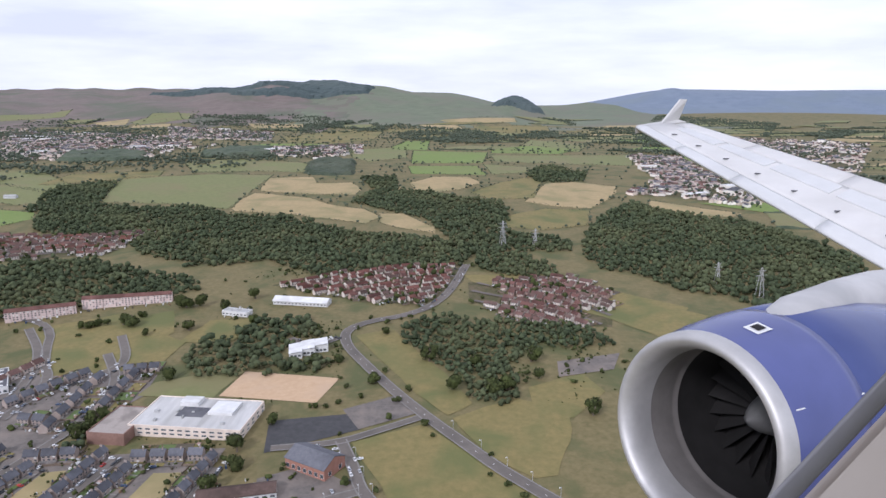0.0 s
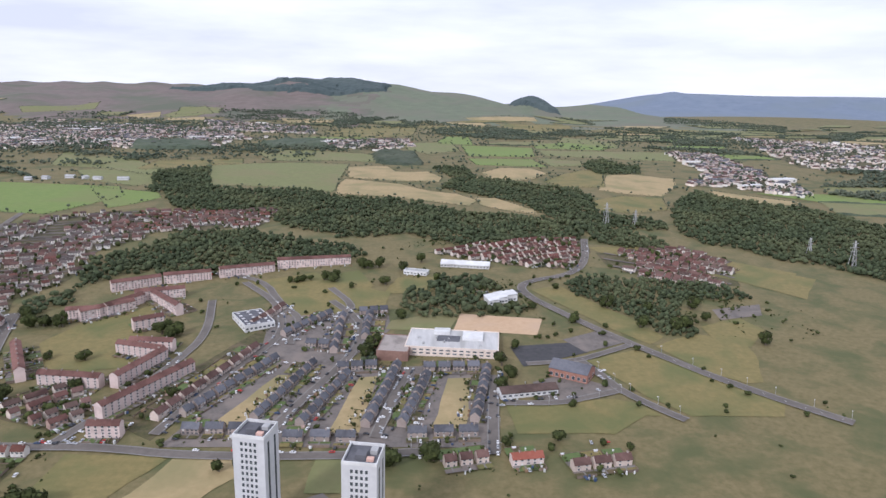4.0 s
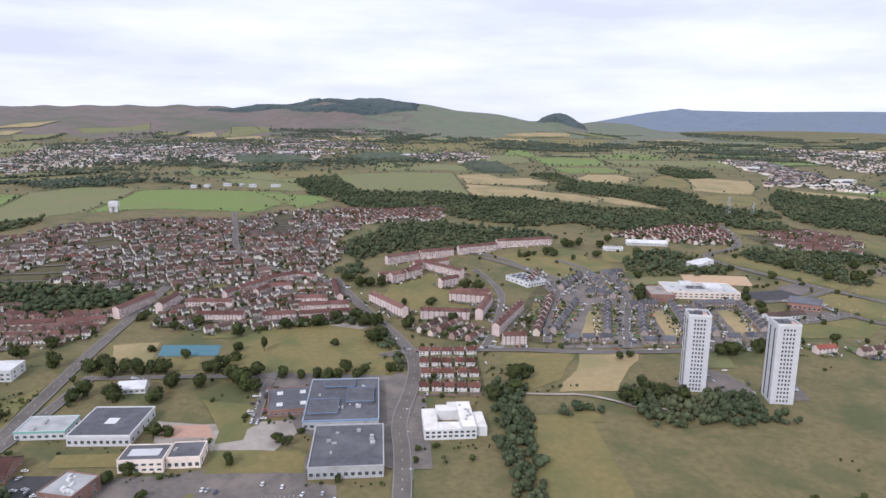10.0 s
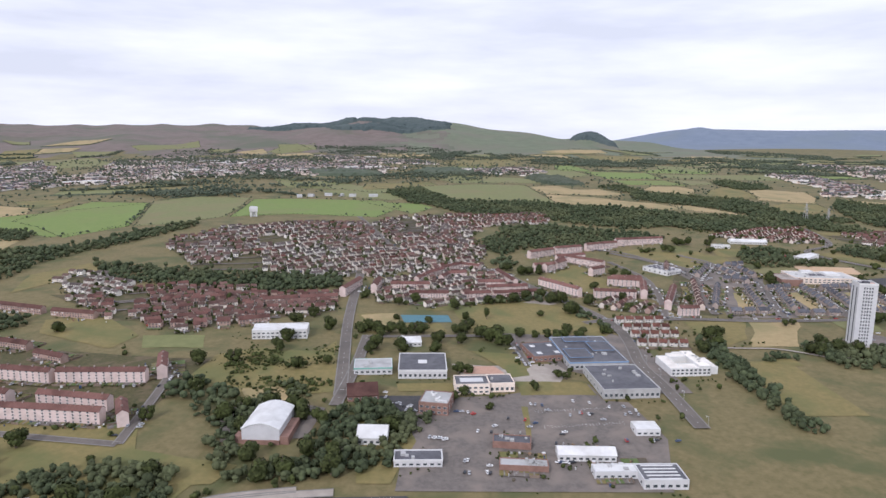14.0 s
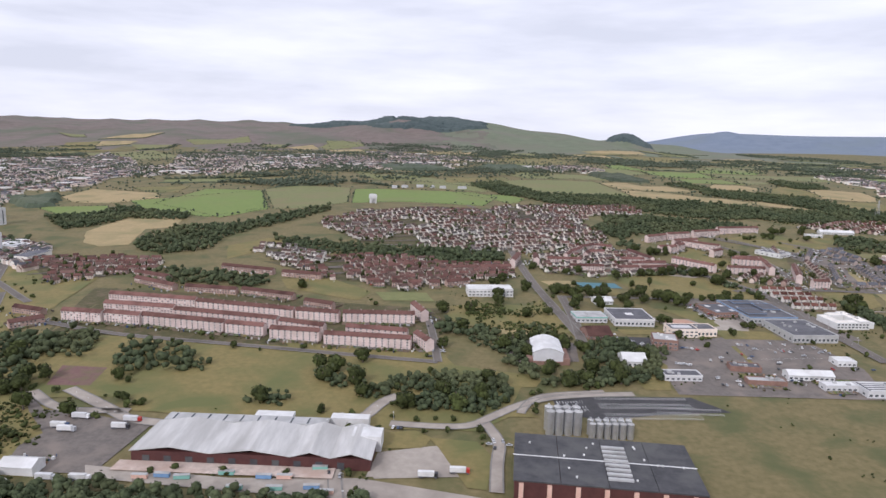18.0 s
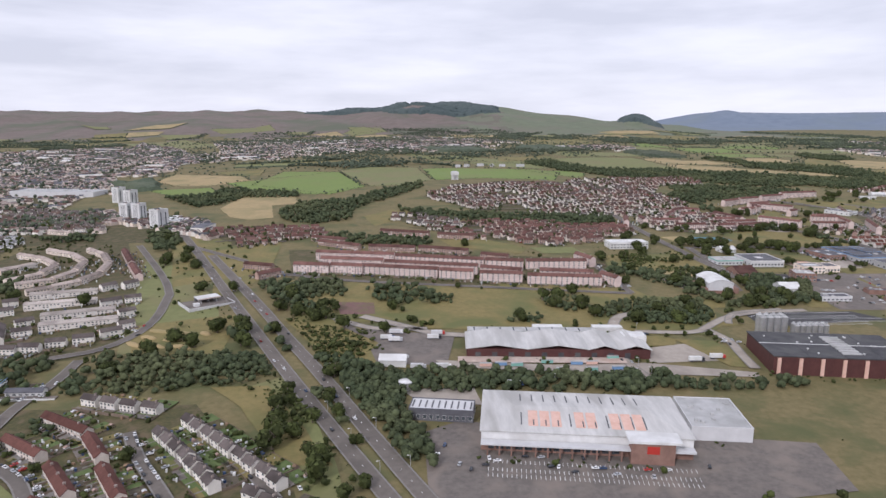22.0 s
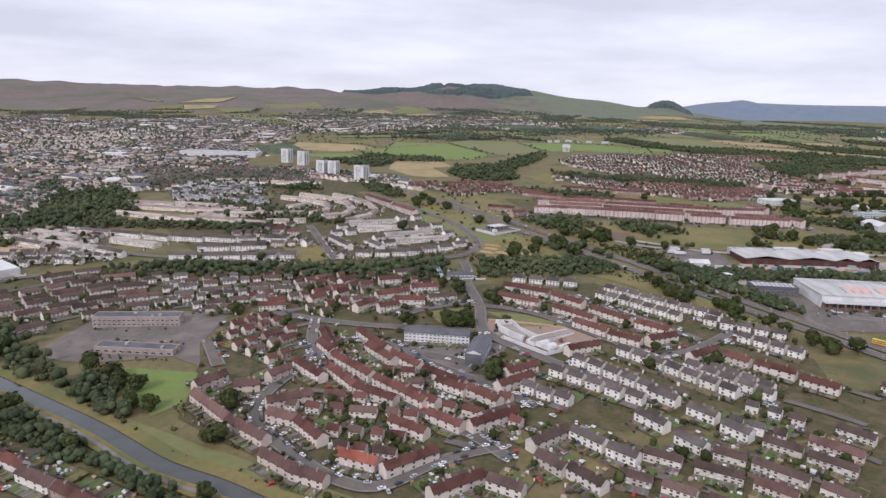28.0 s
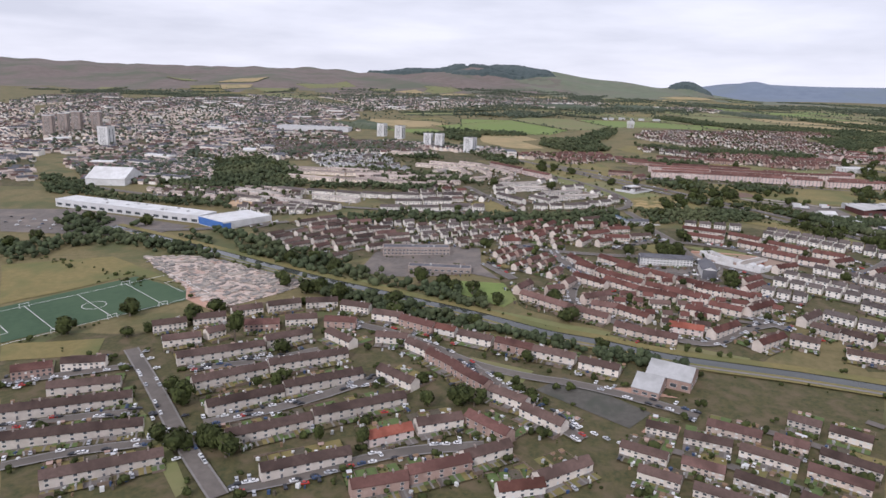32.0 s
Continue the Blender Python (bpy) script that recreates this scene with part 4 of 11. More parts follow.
house_row('pink', 0, (-250.3, 250.6), (-260.3, 217.0))
house_row('pink', 0, (-295.8, 221.3), (-266.2, 217.8))
house_row('pink', 0, (-328.4, 258.0), (-305.7, 222.6))
house_row('pink', 0, (-253.5, 187.8), (-231.6, 236.2))
house_row('pink', 0, (-251.1, 174.3), (-237.9, 174.7))
house_row('flats', 0, (-425, 255), (-419, 266))
house_row('flats', 0, (-419, 268), (-404, 291))
house_row('flats', 0, (-405, 293), (-387, 310))
house_row('flats', 0, (-387, 310), (-372, 300))
house_row('flats', 0, (-406, 261), (-400, 275))
house_row('flats', 0, (-400, 275), (-385, 279))
house_row('flats', 0, (-378, 250), (-357, 251))
house_row('flats', 0, (-358, 294), (-349, 252))
house_row('flats', 0, (-444, 238), (-415, 238))
house_row('flats', 0, (-373, 235), (-342, 240))
house_row('flats', 0, (-391, 214), (-372, 218))
house_row('flats', 0, (-370, 218), (-337, 225))
house_row('flats', 0, (-430, 214), (-402, 214))
house_row('redbrown', 9, (-230.8, 185.6), (-206.2, 262.5))
house_row('redbrown', 5, (-217.0, 291.8), (-205.0, 324.4))
house_row('redwhite', 5, (-298.4, 159.9), (-266.8, 160.1))
house_row('redwhite', 5, (-297.9, 144.5), (-268.2, 144.2))
house_row('redwhite', 5, (-297.5, 130.4), (-267.9, 130.5))
house_row('redwhite', 5, (-298.3, 114.8), (-268.7, 113.4))
house_row('redbrown', 3, (-111.5, 152.7), (-94.0, 156.6))
house_row('redbrown', 3, (-64.8, 150.3), (-40.6, 155.2))
house_row('orange', 0, (-86.1, 154.0), (-74.2, 156.0))
house_row('pink', 0, (-754, 54), (-730, 50))
house_row('pink', 0, (-729, 52), (-707, 47))
house_row('pink', 0, (-707, 49), (-657, 37))
house_row('pink', 0, (-656, 37), (-634, 32))
house_row('pink', 0, (-630, 29), (-603, 25))
house_row('pink', 0, (-600, 22), (-554, 16))
house_row('pink', 0, (-551, 27), (-544, 12))
house_row('pink', 0, (-738, 71), (-694, 63))
house_row('pink', 0, (-693, 61), (-630, 45))
house_row('pink', 0, (-628, 44), (-602, 34))
house_row('pink', 0, (-590, 35), (-556, 28))
house_row('pink', 0, (-744, 91), (-687, 80))
house_row('pink', 0, (-686, 79), (-624, 63))
house_row('pink', 0, (-623, 64), (-597, 59))
house_row('pink', 0, (-595, 60), (-553, 60))
house_row('pink', 0, (-554, 84), (-547, 63))
house_row('brick', 0, (-749, 141), (-715, 120))
house_row('brick', 0, (-757, 158), (-727, 143))
house_row('brick', 0, (-708, 121), (-672, 114))
house_row('brick', 0, (-669, 117), (-632, 103))
house_row('brick', 0, (-623, 93), (-604, 84))
house_row('brick', 0, (-702, 184), (-660, 169))
house_row('brick', 0, (-653, 167), (-623, 159))
house_row('brick', 0, (-791.0, 70.2), (-770.1, 62.2))
house_row('brick', 0, (-775.7, 37.7), (-763.2, 49.8))
house_row('brick', 4, (-586.5, 141.9), (-534.4, 146.2))
house_row('brick', 0, (-532.5, 147.7), (-515.5, 155.4))
house_row('brick', 0, (-527.9, 193.2), (-505.7, 198.6))
house_row('brick', 0, (-504.0, 198.6), (-479.4, 204.5))
house_row('pink', 0, (-476.9, 212.3), (-467.7, 245.9))
house_row('pink', 0, (-455.5, 222.3), (-453.0, 246.8))
house_row('russet', 0, (-897.0, -218.0), (-889.5, -246.4))
house_row('russet', 0, (-888.6, -248.3), (-872.9, -268.1))
house_row('russet', 0, (-871.3, -269.6), (-853.3, -290.4))
house_row('russet', 0, (-880.7, -220.6), (-868.1, -243.3))
house_row('russet', 0, (-865.9, -247.0), (-854.7, -260.9))
house_row('russet', 0, (-853.2, -262.5), (-839.0, -277.5))
house_row('russet', 0, (-837.9, -279.7), (-828.0, -291.1))
house_row('russet', 0, (-822.8, -268.0), (-810.3, -260.5))
house_row('russet', 0, (-794.8, -247.2), (-780.4, -240.8))
house_row('white', 5, (-805.3, -263.9), (-777.4, -292.2))
house_row('white', 6, (-793.8, -254.3), (-766.2, -290.2))
house_row('white', 7, (-773.5, -246.0), (-742.3, -288.1))
house_row('white', 3, (-818.5, -277.6), (-802.8, -291.4))
house_row('white', 5, (-751.8, -262.4), (-730.2, -290.5))
house_row('russet', 0, (-788.5, -193.9), (-774.0, -211.6))
house_row('russet', 0, (-783.5, -213.8), (-772.3, -227.9))
house_row('russet', 0, (-772.3, -230.0), (-761.3, -239.8))
house_row('russet', 0, (-813.3, -174.2), (-794.9, -186.9))
house_row('russet', 0, (-808.4, -157.6), (-786.8, -171.7))
house_row('russet', 0, (-758.4, -238.7), (-744.3, -232.7))
house_row('russet', 0, (-771.3, -196.1), (-757.9, -214.6))
house_row('russet', 0, (-755.9, -217.0), (-745.0, -228.4))
house_row('russet', 0, (-785.3, -174.9), (-773.7, -190.4))
house_row('white', 9, (-755.7, -163.9), (-711.6, -208.3))
house_row('white', 7, (-762.1, -172.4), (-731.6, -209.1))
house_row('white', 5, (-723.1, -211.3), (-692.3, -230.9))
house_row('white', 4, (-716.0, -231.7), (-697.6, -252.6))
house_row('russet', 0, (-747.6, -256.4), (-733.3, -248.1))
house_row('russet', 0, (-732.1, -253.5), (-725.3, -261.8))
house_row('russet', 0, (-723.5, -261.8), (-712.7, -272.5))
house_row('white', 4, (-743.3, -265.5), (-727.8, -285.3))
house_row('russet', 0, (-712.6, -275.4), (-703.7, -284.9))
house_row('white', 4, (-802.4, -142.9), (-767.3, -155.1))
house_row('russet', 0, (-885.4, -190.5), (-876.3, -179.0))
house_row('russet', 0, (-874.1, -190.7), (-864.8, -185.2))
house_row('russet', 0, (-876.2, -172.8), (-860.0, -163.3))
house_row('russet', 0, (-866.8, -179.2), (-851.5, -179.5))
house_row('russet', 0, (-858.5, -159.9), (-844.2, -156.8))
house_row('russet', 0, (-876.0, -145.2), (-864.0, -141.6))
house_row('russet', 0, (-909.2, -178.4), (-902.9, -169.2))
house_row('russet', 0, (-896.8, -148.6), (-889.4, -137.3))
house_row('russet', 0, (-932.1, -186.9), (-920.0, -184.2))
house_row('russet', 0, (-896.8, -169.3), (-892.3, -162.7))
house_row('cream', 0, (-931, 141), (-911, 121))
house_row('cream', 0, (-911, 121), (-895, 93))
house_row('cream', 0, (-895, 93), (-888, 63))
house_row('cream', 0, (-888, 63), (-892, 41))
house_row('cream', 0, (-892, 41), (-902, 28))
house_row('cream', 0, (-902, 28), (-913, 18))
house_row('cream', 0, (-963, 142), (-935, 124))
house_row('cream', 0, (-935, 124), (-915, 99))
house_row('cream', 0, (-915, 99), (-908, 70))
house_row('cream', 0, (-908, 70), (-912, 48))
house_row('cream', 0, (-912, 48), (-929, 35))
house_row('cream', 0, (-978, 128), (-952, 113))
house_row('cream', 0, (-952, 113), (-932, 91))
house_row('cream', 0, (-932, 91), (-929, 65))
house_row('cream', 0, (-929, 65), (-941, 45))
house_row('cream', 0, (-961, 72), (-951, 96))
house_row('cream', 0, (-1027, 40), (-1007, 36))
house_row('cream', 0, (-992, 16), (-970, 12))
house_row('cream', 0, (-970, 18), (-953, 19))
house_row('cream', 0, (-949, 19), (-941, 22))
house_row('cream', 0, (-1036, 55), (-1013, 57))
house_row('cream', 0, (-1005, 46), (-972, 48))
house_row('cream', 0, (-970, 48), (-946, 53))
house_row('long', 0, (-905, 9), (-870, 20))
house_row('long', 0, (-897, -12), (-861, -1))
house_row('long', 0, (-876, -34), (-842, -20))
house_row('long', 0, (-868, -51), (-833, -38))
house_row('white', 0, (-913, -6), (-906, -2))
house_row('white', 0, (-915, -26), (-908, -23))
house_row('white', 0, (-905, -23), (-899, -19))
house_row('white', 0, (-914, -38), (-898, -68))
house_row('white', 0, (-889, -48), (-877, -71))
house_row('white', 0, (-884, -45), (-877, -39))
house_row('white', 0, (-877, -60), (-869, -56))
house_row('white', 0, (-893, -84), (-883, -85))
house_row('white', 0, (-881, -85), (-872, -85))
house_row('white', 0, (-870, -84), (-861, -84))
house_row('white', 0, (-861, -82), (-851, -82))
house_row('white', 0, (-851, -77), (-842, -75))
house_row('white', 0, (-840, -73), (-831, -70))
house_row('white', 0, (-830, -66), (-822, -60))
house_row('white', 0, (-826, -54), (-820, -49))
house_row('white', 0, (-835, -33), (-828, -27))
house_row('white', 0, (-843, -5), (-835, -1))
house_row('white', 0, (-854, -12), (-845, -5))
house_row('white', 0, (-869, 22), (-863, 30))
house_row('white', 0, (-857, 26), (-851, 34))
house_row('white', 0, (-977, -45), (-966, -39))
house_row('white', 0, (-959, -43), (-944, -43))
house_row('white', 0, (-965, -65), (-954, -62))
house_row('white', 0, (-930, -58), (-927, -49))
house_row('white', 0, (-953, -85), (-941, -83))
house_row('white', 0, (-938, -86), (-931, -84))
house_row('flats', 0, (-899, 130), (-874, 82))
house_row('flats', 0, (-873, 80), (-854, 45))
house_row('cream', 0, (-1107, 101), (-1065, 93))
house_row('cream', 0, (-1064, 93), (-1021, 85))
house_row('cream', 0, (-1094, 82), (-1047, 69))
house_row('cream', 0, (-1046, 69), (-998, 59))
house_row('cream', 0, (-1098, 53), (-1055, 37))
house_row('cream', 0, (-1055, 39), (-1022, 30))
house_row('cream', 0, (-1021, 30), (-989, 21))
house_row('long', 0, (-1127, -15), (-1091, -36))
house_row('long', 0, (-1062, -41), (-1026, -58))
house_row('long', 0, (-1103, -50), (-1061, -66))
house_row('white', 0, (-1095, -15), (-1072, -23))
house_row('white', 0, (-1070, -23), (-1047, -30))
house_row('white', 0, (-1045, -30), (-1025, -39))
house_row('white', 0, (-1024, -36), (-1001, -41))
house_row('white', 0, (-1000, -39), (-978, -43))
house_row('white', 0, (-1124, -47), (-1100, -59))
house_row('white', 0, (-1059, -70), (-1038, -83))
house_row('white', 0, (-997, -67), (-977, -66))
house_row('white', 0, (-976, -66), (-954, -63))
house_row('white', 0, (-1008, -89), (-990, -87))
house_row('white', 0, (-987, -91), (-965, -88))
house_row('white', 0, (-963, -90), (-943, -88))
house_row('white', 0, (-940, -90), (-932, -88))
house_row('long', 0, (-963, 77), (-949, 96))
house_row('russet', 0, (-959, -16), (-951, -14))
house_row('russet', 0, (-947, -23), (-939, -21))
house_row('cream', 0, (-1068, 234), (-1049, 237))
house_row('cream', 0, (-1043, 237), (-1028, 241))
house_row('cream', 0, (-1006, 225), (-981, 215))
house_row('cream', 0, (-966, 224), (-954, 220))
house_row('brown', 0, (-1071.5, -348.0), (-1042.9, -334.8))
house_row('brown', 0, (-1042.9, -332.9), (-1027.0, -323.4))
house_row('brown', 0, (-1060.3, -367.3), (-1038.1, -354.6))
house_row('brown', 0, (-1037.4, -354.6), (-1010.8, -342.7))
house_row('brown', 0, (-1050.8, -383.9), (-1029.4, -372.3))
house_row('brown', 0, (-1029.1, -371.6), (-1004.4, -359.7))
house_row('brown', 0, (-1040.5, -401.5), (-1017.7, -390.6))
house_row('brown', 0, (-1017.3, -390.2), (-989.4, -377.6))
house_row('brownw', 0, (-1091.2, -316.5), (-1079.5, -310.9))
house_row('brownw', 0, (-1077.1, -309.4), (-1065.1, -304.7))
house_row('brownw', 0, (-1063.5, -300.7), (-1051.9, -294.8))
house_row('brown', 0, (-1049.4, -294.8), (-1036.3, -288.7))
house_row('brown', 0, (-1033.4, -290.1), (-1019.7, -287.8))
house_row('brownw', 0, (-1017.1, -292.4), (-1004.6, -297.1))
house_row('brownw', 0, (-1002.7, -303.8), (-990.1, -308.2))
house_row('brownw', 0, (-1082.1, -331.7), (-1068.9, -326.5))
house_row('brownw', 0, (-1067.5, -324.9), (-1062.2, -319.8))
house_row('brick', 0, (-1054.5, -316.4), (-1040.9, -314.3))
house_row('brownw', 0, (-1039.0, -310.5), (-1026.5, -307.8))
house_row('brick', 0, (-1022.2, -312.6), (-1009.5, -314.1))
house_row('brownw', 0, (-1000.5, -328.7), (-988.1, -330.8))
house_row('brick', 0, (-990.6, -311.0), (-977.2, -320.8))
house_row('redwhite', 0, (-976.5, -320.1), (-968.6, -324.7))
house_row('brownw', 0, (-967.8, -327.5), (-955.1, -334.7))
house_row('brick', 0, (-953.7, -336.0), (-941.1, -343.8))
house_row('brownw', 0, (-941.1, -343.8), (-926.6, -351.7))
house_row('brownw', 0, (-925.6, -354.1), (-913.2, -361.9))
house_row('brownw', 0, (-987.6, -334.8), (-978.0, -345.4))
house_row('brick', 0, (-980.1, -345.3), (-969.9, -358.9))
house_row('brick', 0, (-970.7, -358.9), (-961.2, -372.5))
house_row('brownw', 0, (-960.8, -374.8), (-950.1, -384.1))
house_row('brownw', 0, (-951.9, -387.2), (-941.3, -398.8))
house_row('brownw', 0, (-1019.5, -323.6), (-1009.0, -335.0))
house_row('brownw', 0, (-997.7, -357.9), (-985.7, -369.9))
house_row('orange', 0, (-1000.3, -403.5), (-987.3, -397.7))
house_row('brownw', 0, (-985.8, -396.5), (-972.1, -392.3))
house_row('brick', 0, (-969.4, -391.5), (-958.6, -403.8))
house_row('brown', 0, (-1105.8, -369.8), (-1084.5, -364.4))
house_row('brown', 0, (-1112.1, -385.8), (-1077.0, -374.4))
house_row('brown', 0, (-1103.3, -401.5), (-1067.0, -392.0))
house_row('brown', 0, (-1082.8, -420.4), (-1055.5, -408.6))
house_row('brownw', 0, (-1110.4, -350.8), (-1096.0, -348.0))
house_row('brick', 0, (-1123.9, -358.0), (-1112.2, -353.0))
house_row('brown', 0, (-1027.3, -418.7), (-1004.3, -409.6))
house_row('brick', 0, (-988.6, -421.4), (-971.6, -415.1))
house_row('brick', 0, (-1002.9, -426.8), (-988.6, -422.6))
house_row('brownw', 0, (-973.1, -414.3), (-959.7, -407.8))
house_row('redwhite', 0, (-965.6, -428.7), (-953.5, -426.4))
house_row('brownw', 0, (-954.8, -425.1), (-939.2, -416.9))
house_row('redbrown', 0, (-934.5, -280.0), (-917.4, -299.7))
house_row('redbrown', 0, (-917.4, -299.7), (-902.8, -312.9))
house_row('redbrown', 0, (-902.4, -320.6), (-891.4, -330.0))
house_row('redbrown', 0, (-892.3, -330.0), (-881.9, -335.4))
house_row('redbrown', 0, (-936.4, -274.7), (-927.9, -264.0))
house_row('redbrown', 0, (-908.1, -288.6), (-893.4, -281.7))
house_row('redbrown', 0, (-905.6, -295.7), (-895.3, -300.6))
house_row('redbrown', 0, (-922.1, -275.3), (-913.5, -273.0))
house_row('redbrown', 0, (-911.6, -267.5), (-905.2, -259.1))
house_row('russet', 0, (-895.3, -300.6), (-885.6, -313.6))
house_row('orange', 0, (-880.3, -321.5), (-868.0, -327.5))
house_row('russet', 0, (-866.6, -331.1), (-851.4, -320.9))
house_row('russet', 0, (-853.7, -343.0), (-838.8, -334.0))
house_row('russet', 0, (-840.1, -307.4), (-823.4, -297.1))
house_row('russet', 0, (-865.2, -301.9), (-853.6, -311.0))
house_row('russet', 0, (-852.5, -298.0), (-842.1, -307.3))
house_row('russet', 0, (-878.0, -277.2), (-863.7, -288.0))
house_row('russet', 0, (-903.1, -253.0), (-891.2, -268.4))
house_row('russet', 0, (-896.2, -233.3), (-886.3, -250.6))
house_row('russet', 0, (-888.8, -259.8), (-878.0, -277.2))
house_row('russet', 0, (-862.6, -277.9), (-849.3, -291.1))
house_row('russet', 0, (-876.0, -237.7), (-864.9, -254.7))
house_row('russet', 0, (-848.6, -273.1), (-838.9, -281.6))
house_row('russet', 0, (-827.4, -279.5), (-813.4, -269.2))
house_row('brown', 0, (-835.5, -302.2), (-823.7, -295.0))
house_row('brown', 0, (-822.6, -319.5), (-809.5, -310.0))
house_row('brown', 0, (-821.0, -324.9), (-814.8, -333.2))
house_row('brown', 0, (-813.0, -332.1), (-805.9, -341.8))
house_row('brown', 0, (-837.1, -336.6), (-828.2, -342.3))
house_row('brown', 0, (-847.9, -337.2), (-839.7, -334.3))
house_row('white', 0, (-807.5, -311.5), (-799.9, -320.6))
house_row('white', 0, (-798.9, -321.9), (-792.3, -328.4))
house_row('white', 0, (-783.1, -300.9), (-777.1, -310.5))
house_row('white', 0, (-773.6, -284.7), (-766.8, -293.6))
house_row('white', 0, (-775.5, -315.8), (-770.2, -324.3))
house_row('white', 0, (-764.6, -297.8), (-758.4, -305.9))
house_row('white', 0, (-758.2, -309.6), (-752.9, -317.6))

# ---- larger buildings ----
def building(name, label, category, x, y, turn, L, D, H, wall, roof, top="flat", storeys=2, glass=True, bays=0, extra=None, sides=True):
    """A block with walls, a roof of its own kind and single windows along its long and short sides."""
    base = new(name)
    base.matrix_basis = pose(x, y, land(x, y) + 0.2, 0, 0, turn)
    tagged(base, label, category)
    a, d = L / 2, D / 2
    HOUSES.append((x, y, a, d, turn))
    v, f = [], []
    if top == "barrel":
        n, rise = 10, min(L, D) * 0.16
        v, f = [], []
        prof = [(-a + L * i / n, H + rise * math.sin(math.pi * i / n)) for i in range(n + 1)]
        for s in (-d, d):
            k = len(v)
            v += [(-a, s, -1.5)] + [(px, s, pz - 0.2) for px, pz in prof] + [(a, s, -1.5)]
            f.append(tuple(range(k, k + n + 3)) if s < 0 else tuple(range(k + n + 2, k - 1, -1)))
        m = n + 3
        f += [(0, m, m + 1, 1), (m - 2, 2 * m - 2, 2 * m - 1, m - 1)]
        mesh_object("wall", v, f, wall, base)
        v, f = [], []
        for s in (-d - 0.4, d + 0.4):
            for px, pz in prof:
                v.append((px * 1.03, s, pz))
            for px, pz in prof:
                v.append((px * 1.03, s, pz + 0.3))
        q = n + 1
        for i in range(n):
            f += [(q + i, q + i + 1, 3 * q + i + 1, 3 * q + i), (i, 2 * q + i, 2 * q + i + 1, i + 1), (i, i + 1, q + i + 1, q + i), (2 * q + i, 3 * q + i, 3 * q + i + 1, 2 * q + i + 1)]
        f += [(0, q, 3 * q, 2 * q), (n, 2 * q + n, 3 * q + n, q + n)]
        mesh_object("roof", v, f, roof, base, smooth=False)
    elif top == "gable":
        v, f = gable_mesh(L, D, H, D * 0.22)
        mesh_object("wall", v, f, wall, base)
        v, f = roof_mesh(L, D, H, D * 0.22, 0.25, 0.5)
        mesh_object("roof", v, f, roof, base)
    else:
        box("wall", base, wall, -a, a, -d, d, -1.5, H)
        box("roof", base, roof, -a + 0.35, a - 0.35, -d + 0.35, d - 0.35, H - 0.1, H + 0.12)
        for q in ((-a, a, -d, -d + 0.35), (-a, a, d - 0.35, d), (-a, -a + 0.35, -d + 0.35, d - 0.35), (a - 0.35, a, -d + 0.35, d - 0.35)):
            box("parapet", base, wall, *q, H, H + 0.45)
    if glass:
        step = (H - 0.4) / storeys
        n = bays or max(2, int(L / 2.4))
        wm = window_mesh(L / n * 0.6, step * 0.45)
        for s in range(storeys):
            for i in range(n):
                shared("window", wm, base, ((i + 0.5) * L / n - a, -d - 0.02, 0.5 + s * step))
        if sides:
            n = max(1, int(D / 5))
            for s in range(storeys):
                for i in range(n):
                    for e in (-1, 1):
                        shared("window", wm, base, (e * (a + 0.02), (i + 0.5) * D / n - d, 0.5 + s * step), 90 * e)
    if extra:
        extra(base, a, d, H)
    return base


def window_build(w, h):
    v, f = [], []
    box_into(v, f, -w / 2, w / 2, -0.05, 0.06, 0, h)
    return v, f


def roof_gear(n, seed, mat=None):
    """Vents, hatches and plant boxes on a flat roof."""
    def make(base, a, d, H):
        r = random.Random(seed)
        for _ in range(n):
            w, l, h = r.uniform(0.6, 2.0), r.uniform(0.6, 2.2), r.uniform(0.4, 1.1)
            px, py = r.uniform(-a * 0.75, a * 0.75), r.uniform(-d * 0.7, d * 0.7)
            box("roof_vent", base, mat or M["metal"], px - w / 2, px + w / 2, py - l / 2, py + l / 2, H + 0.1, H + 0.1 + h)
    return make


def skylights(nx, ny, w, l, mat=None):
    def make(base, a, d, H):
        for i in range(nx):
            for j in range(ny):
                px, py = (i + 0.5) * 2 * a / nx - a, (j + 0.5) * 2 * d / ny - d
                box("skylight", base, mat or M["glass"], px - w / 2, px + w / 2, py - l / 2, py + l / 2, H + 0.08, H + 0.3)
    return make


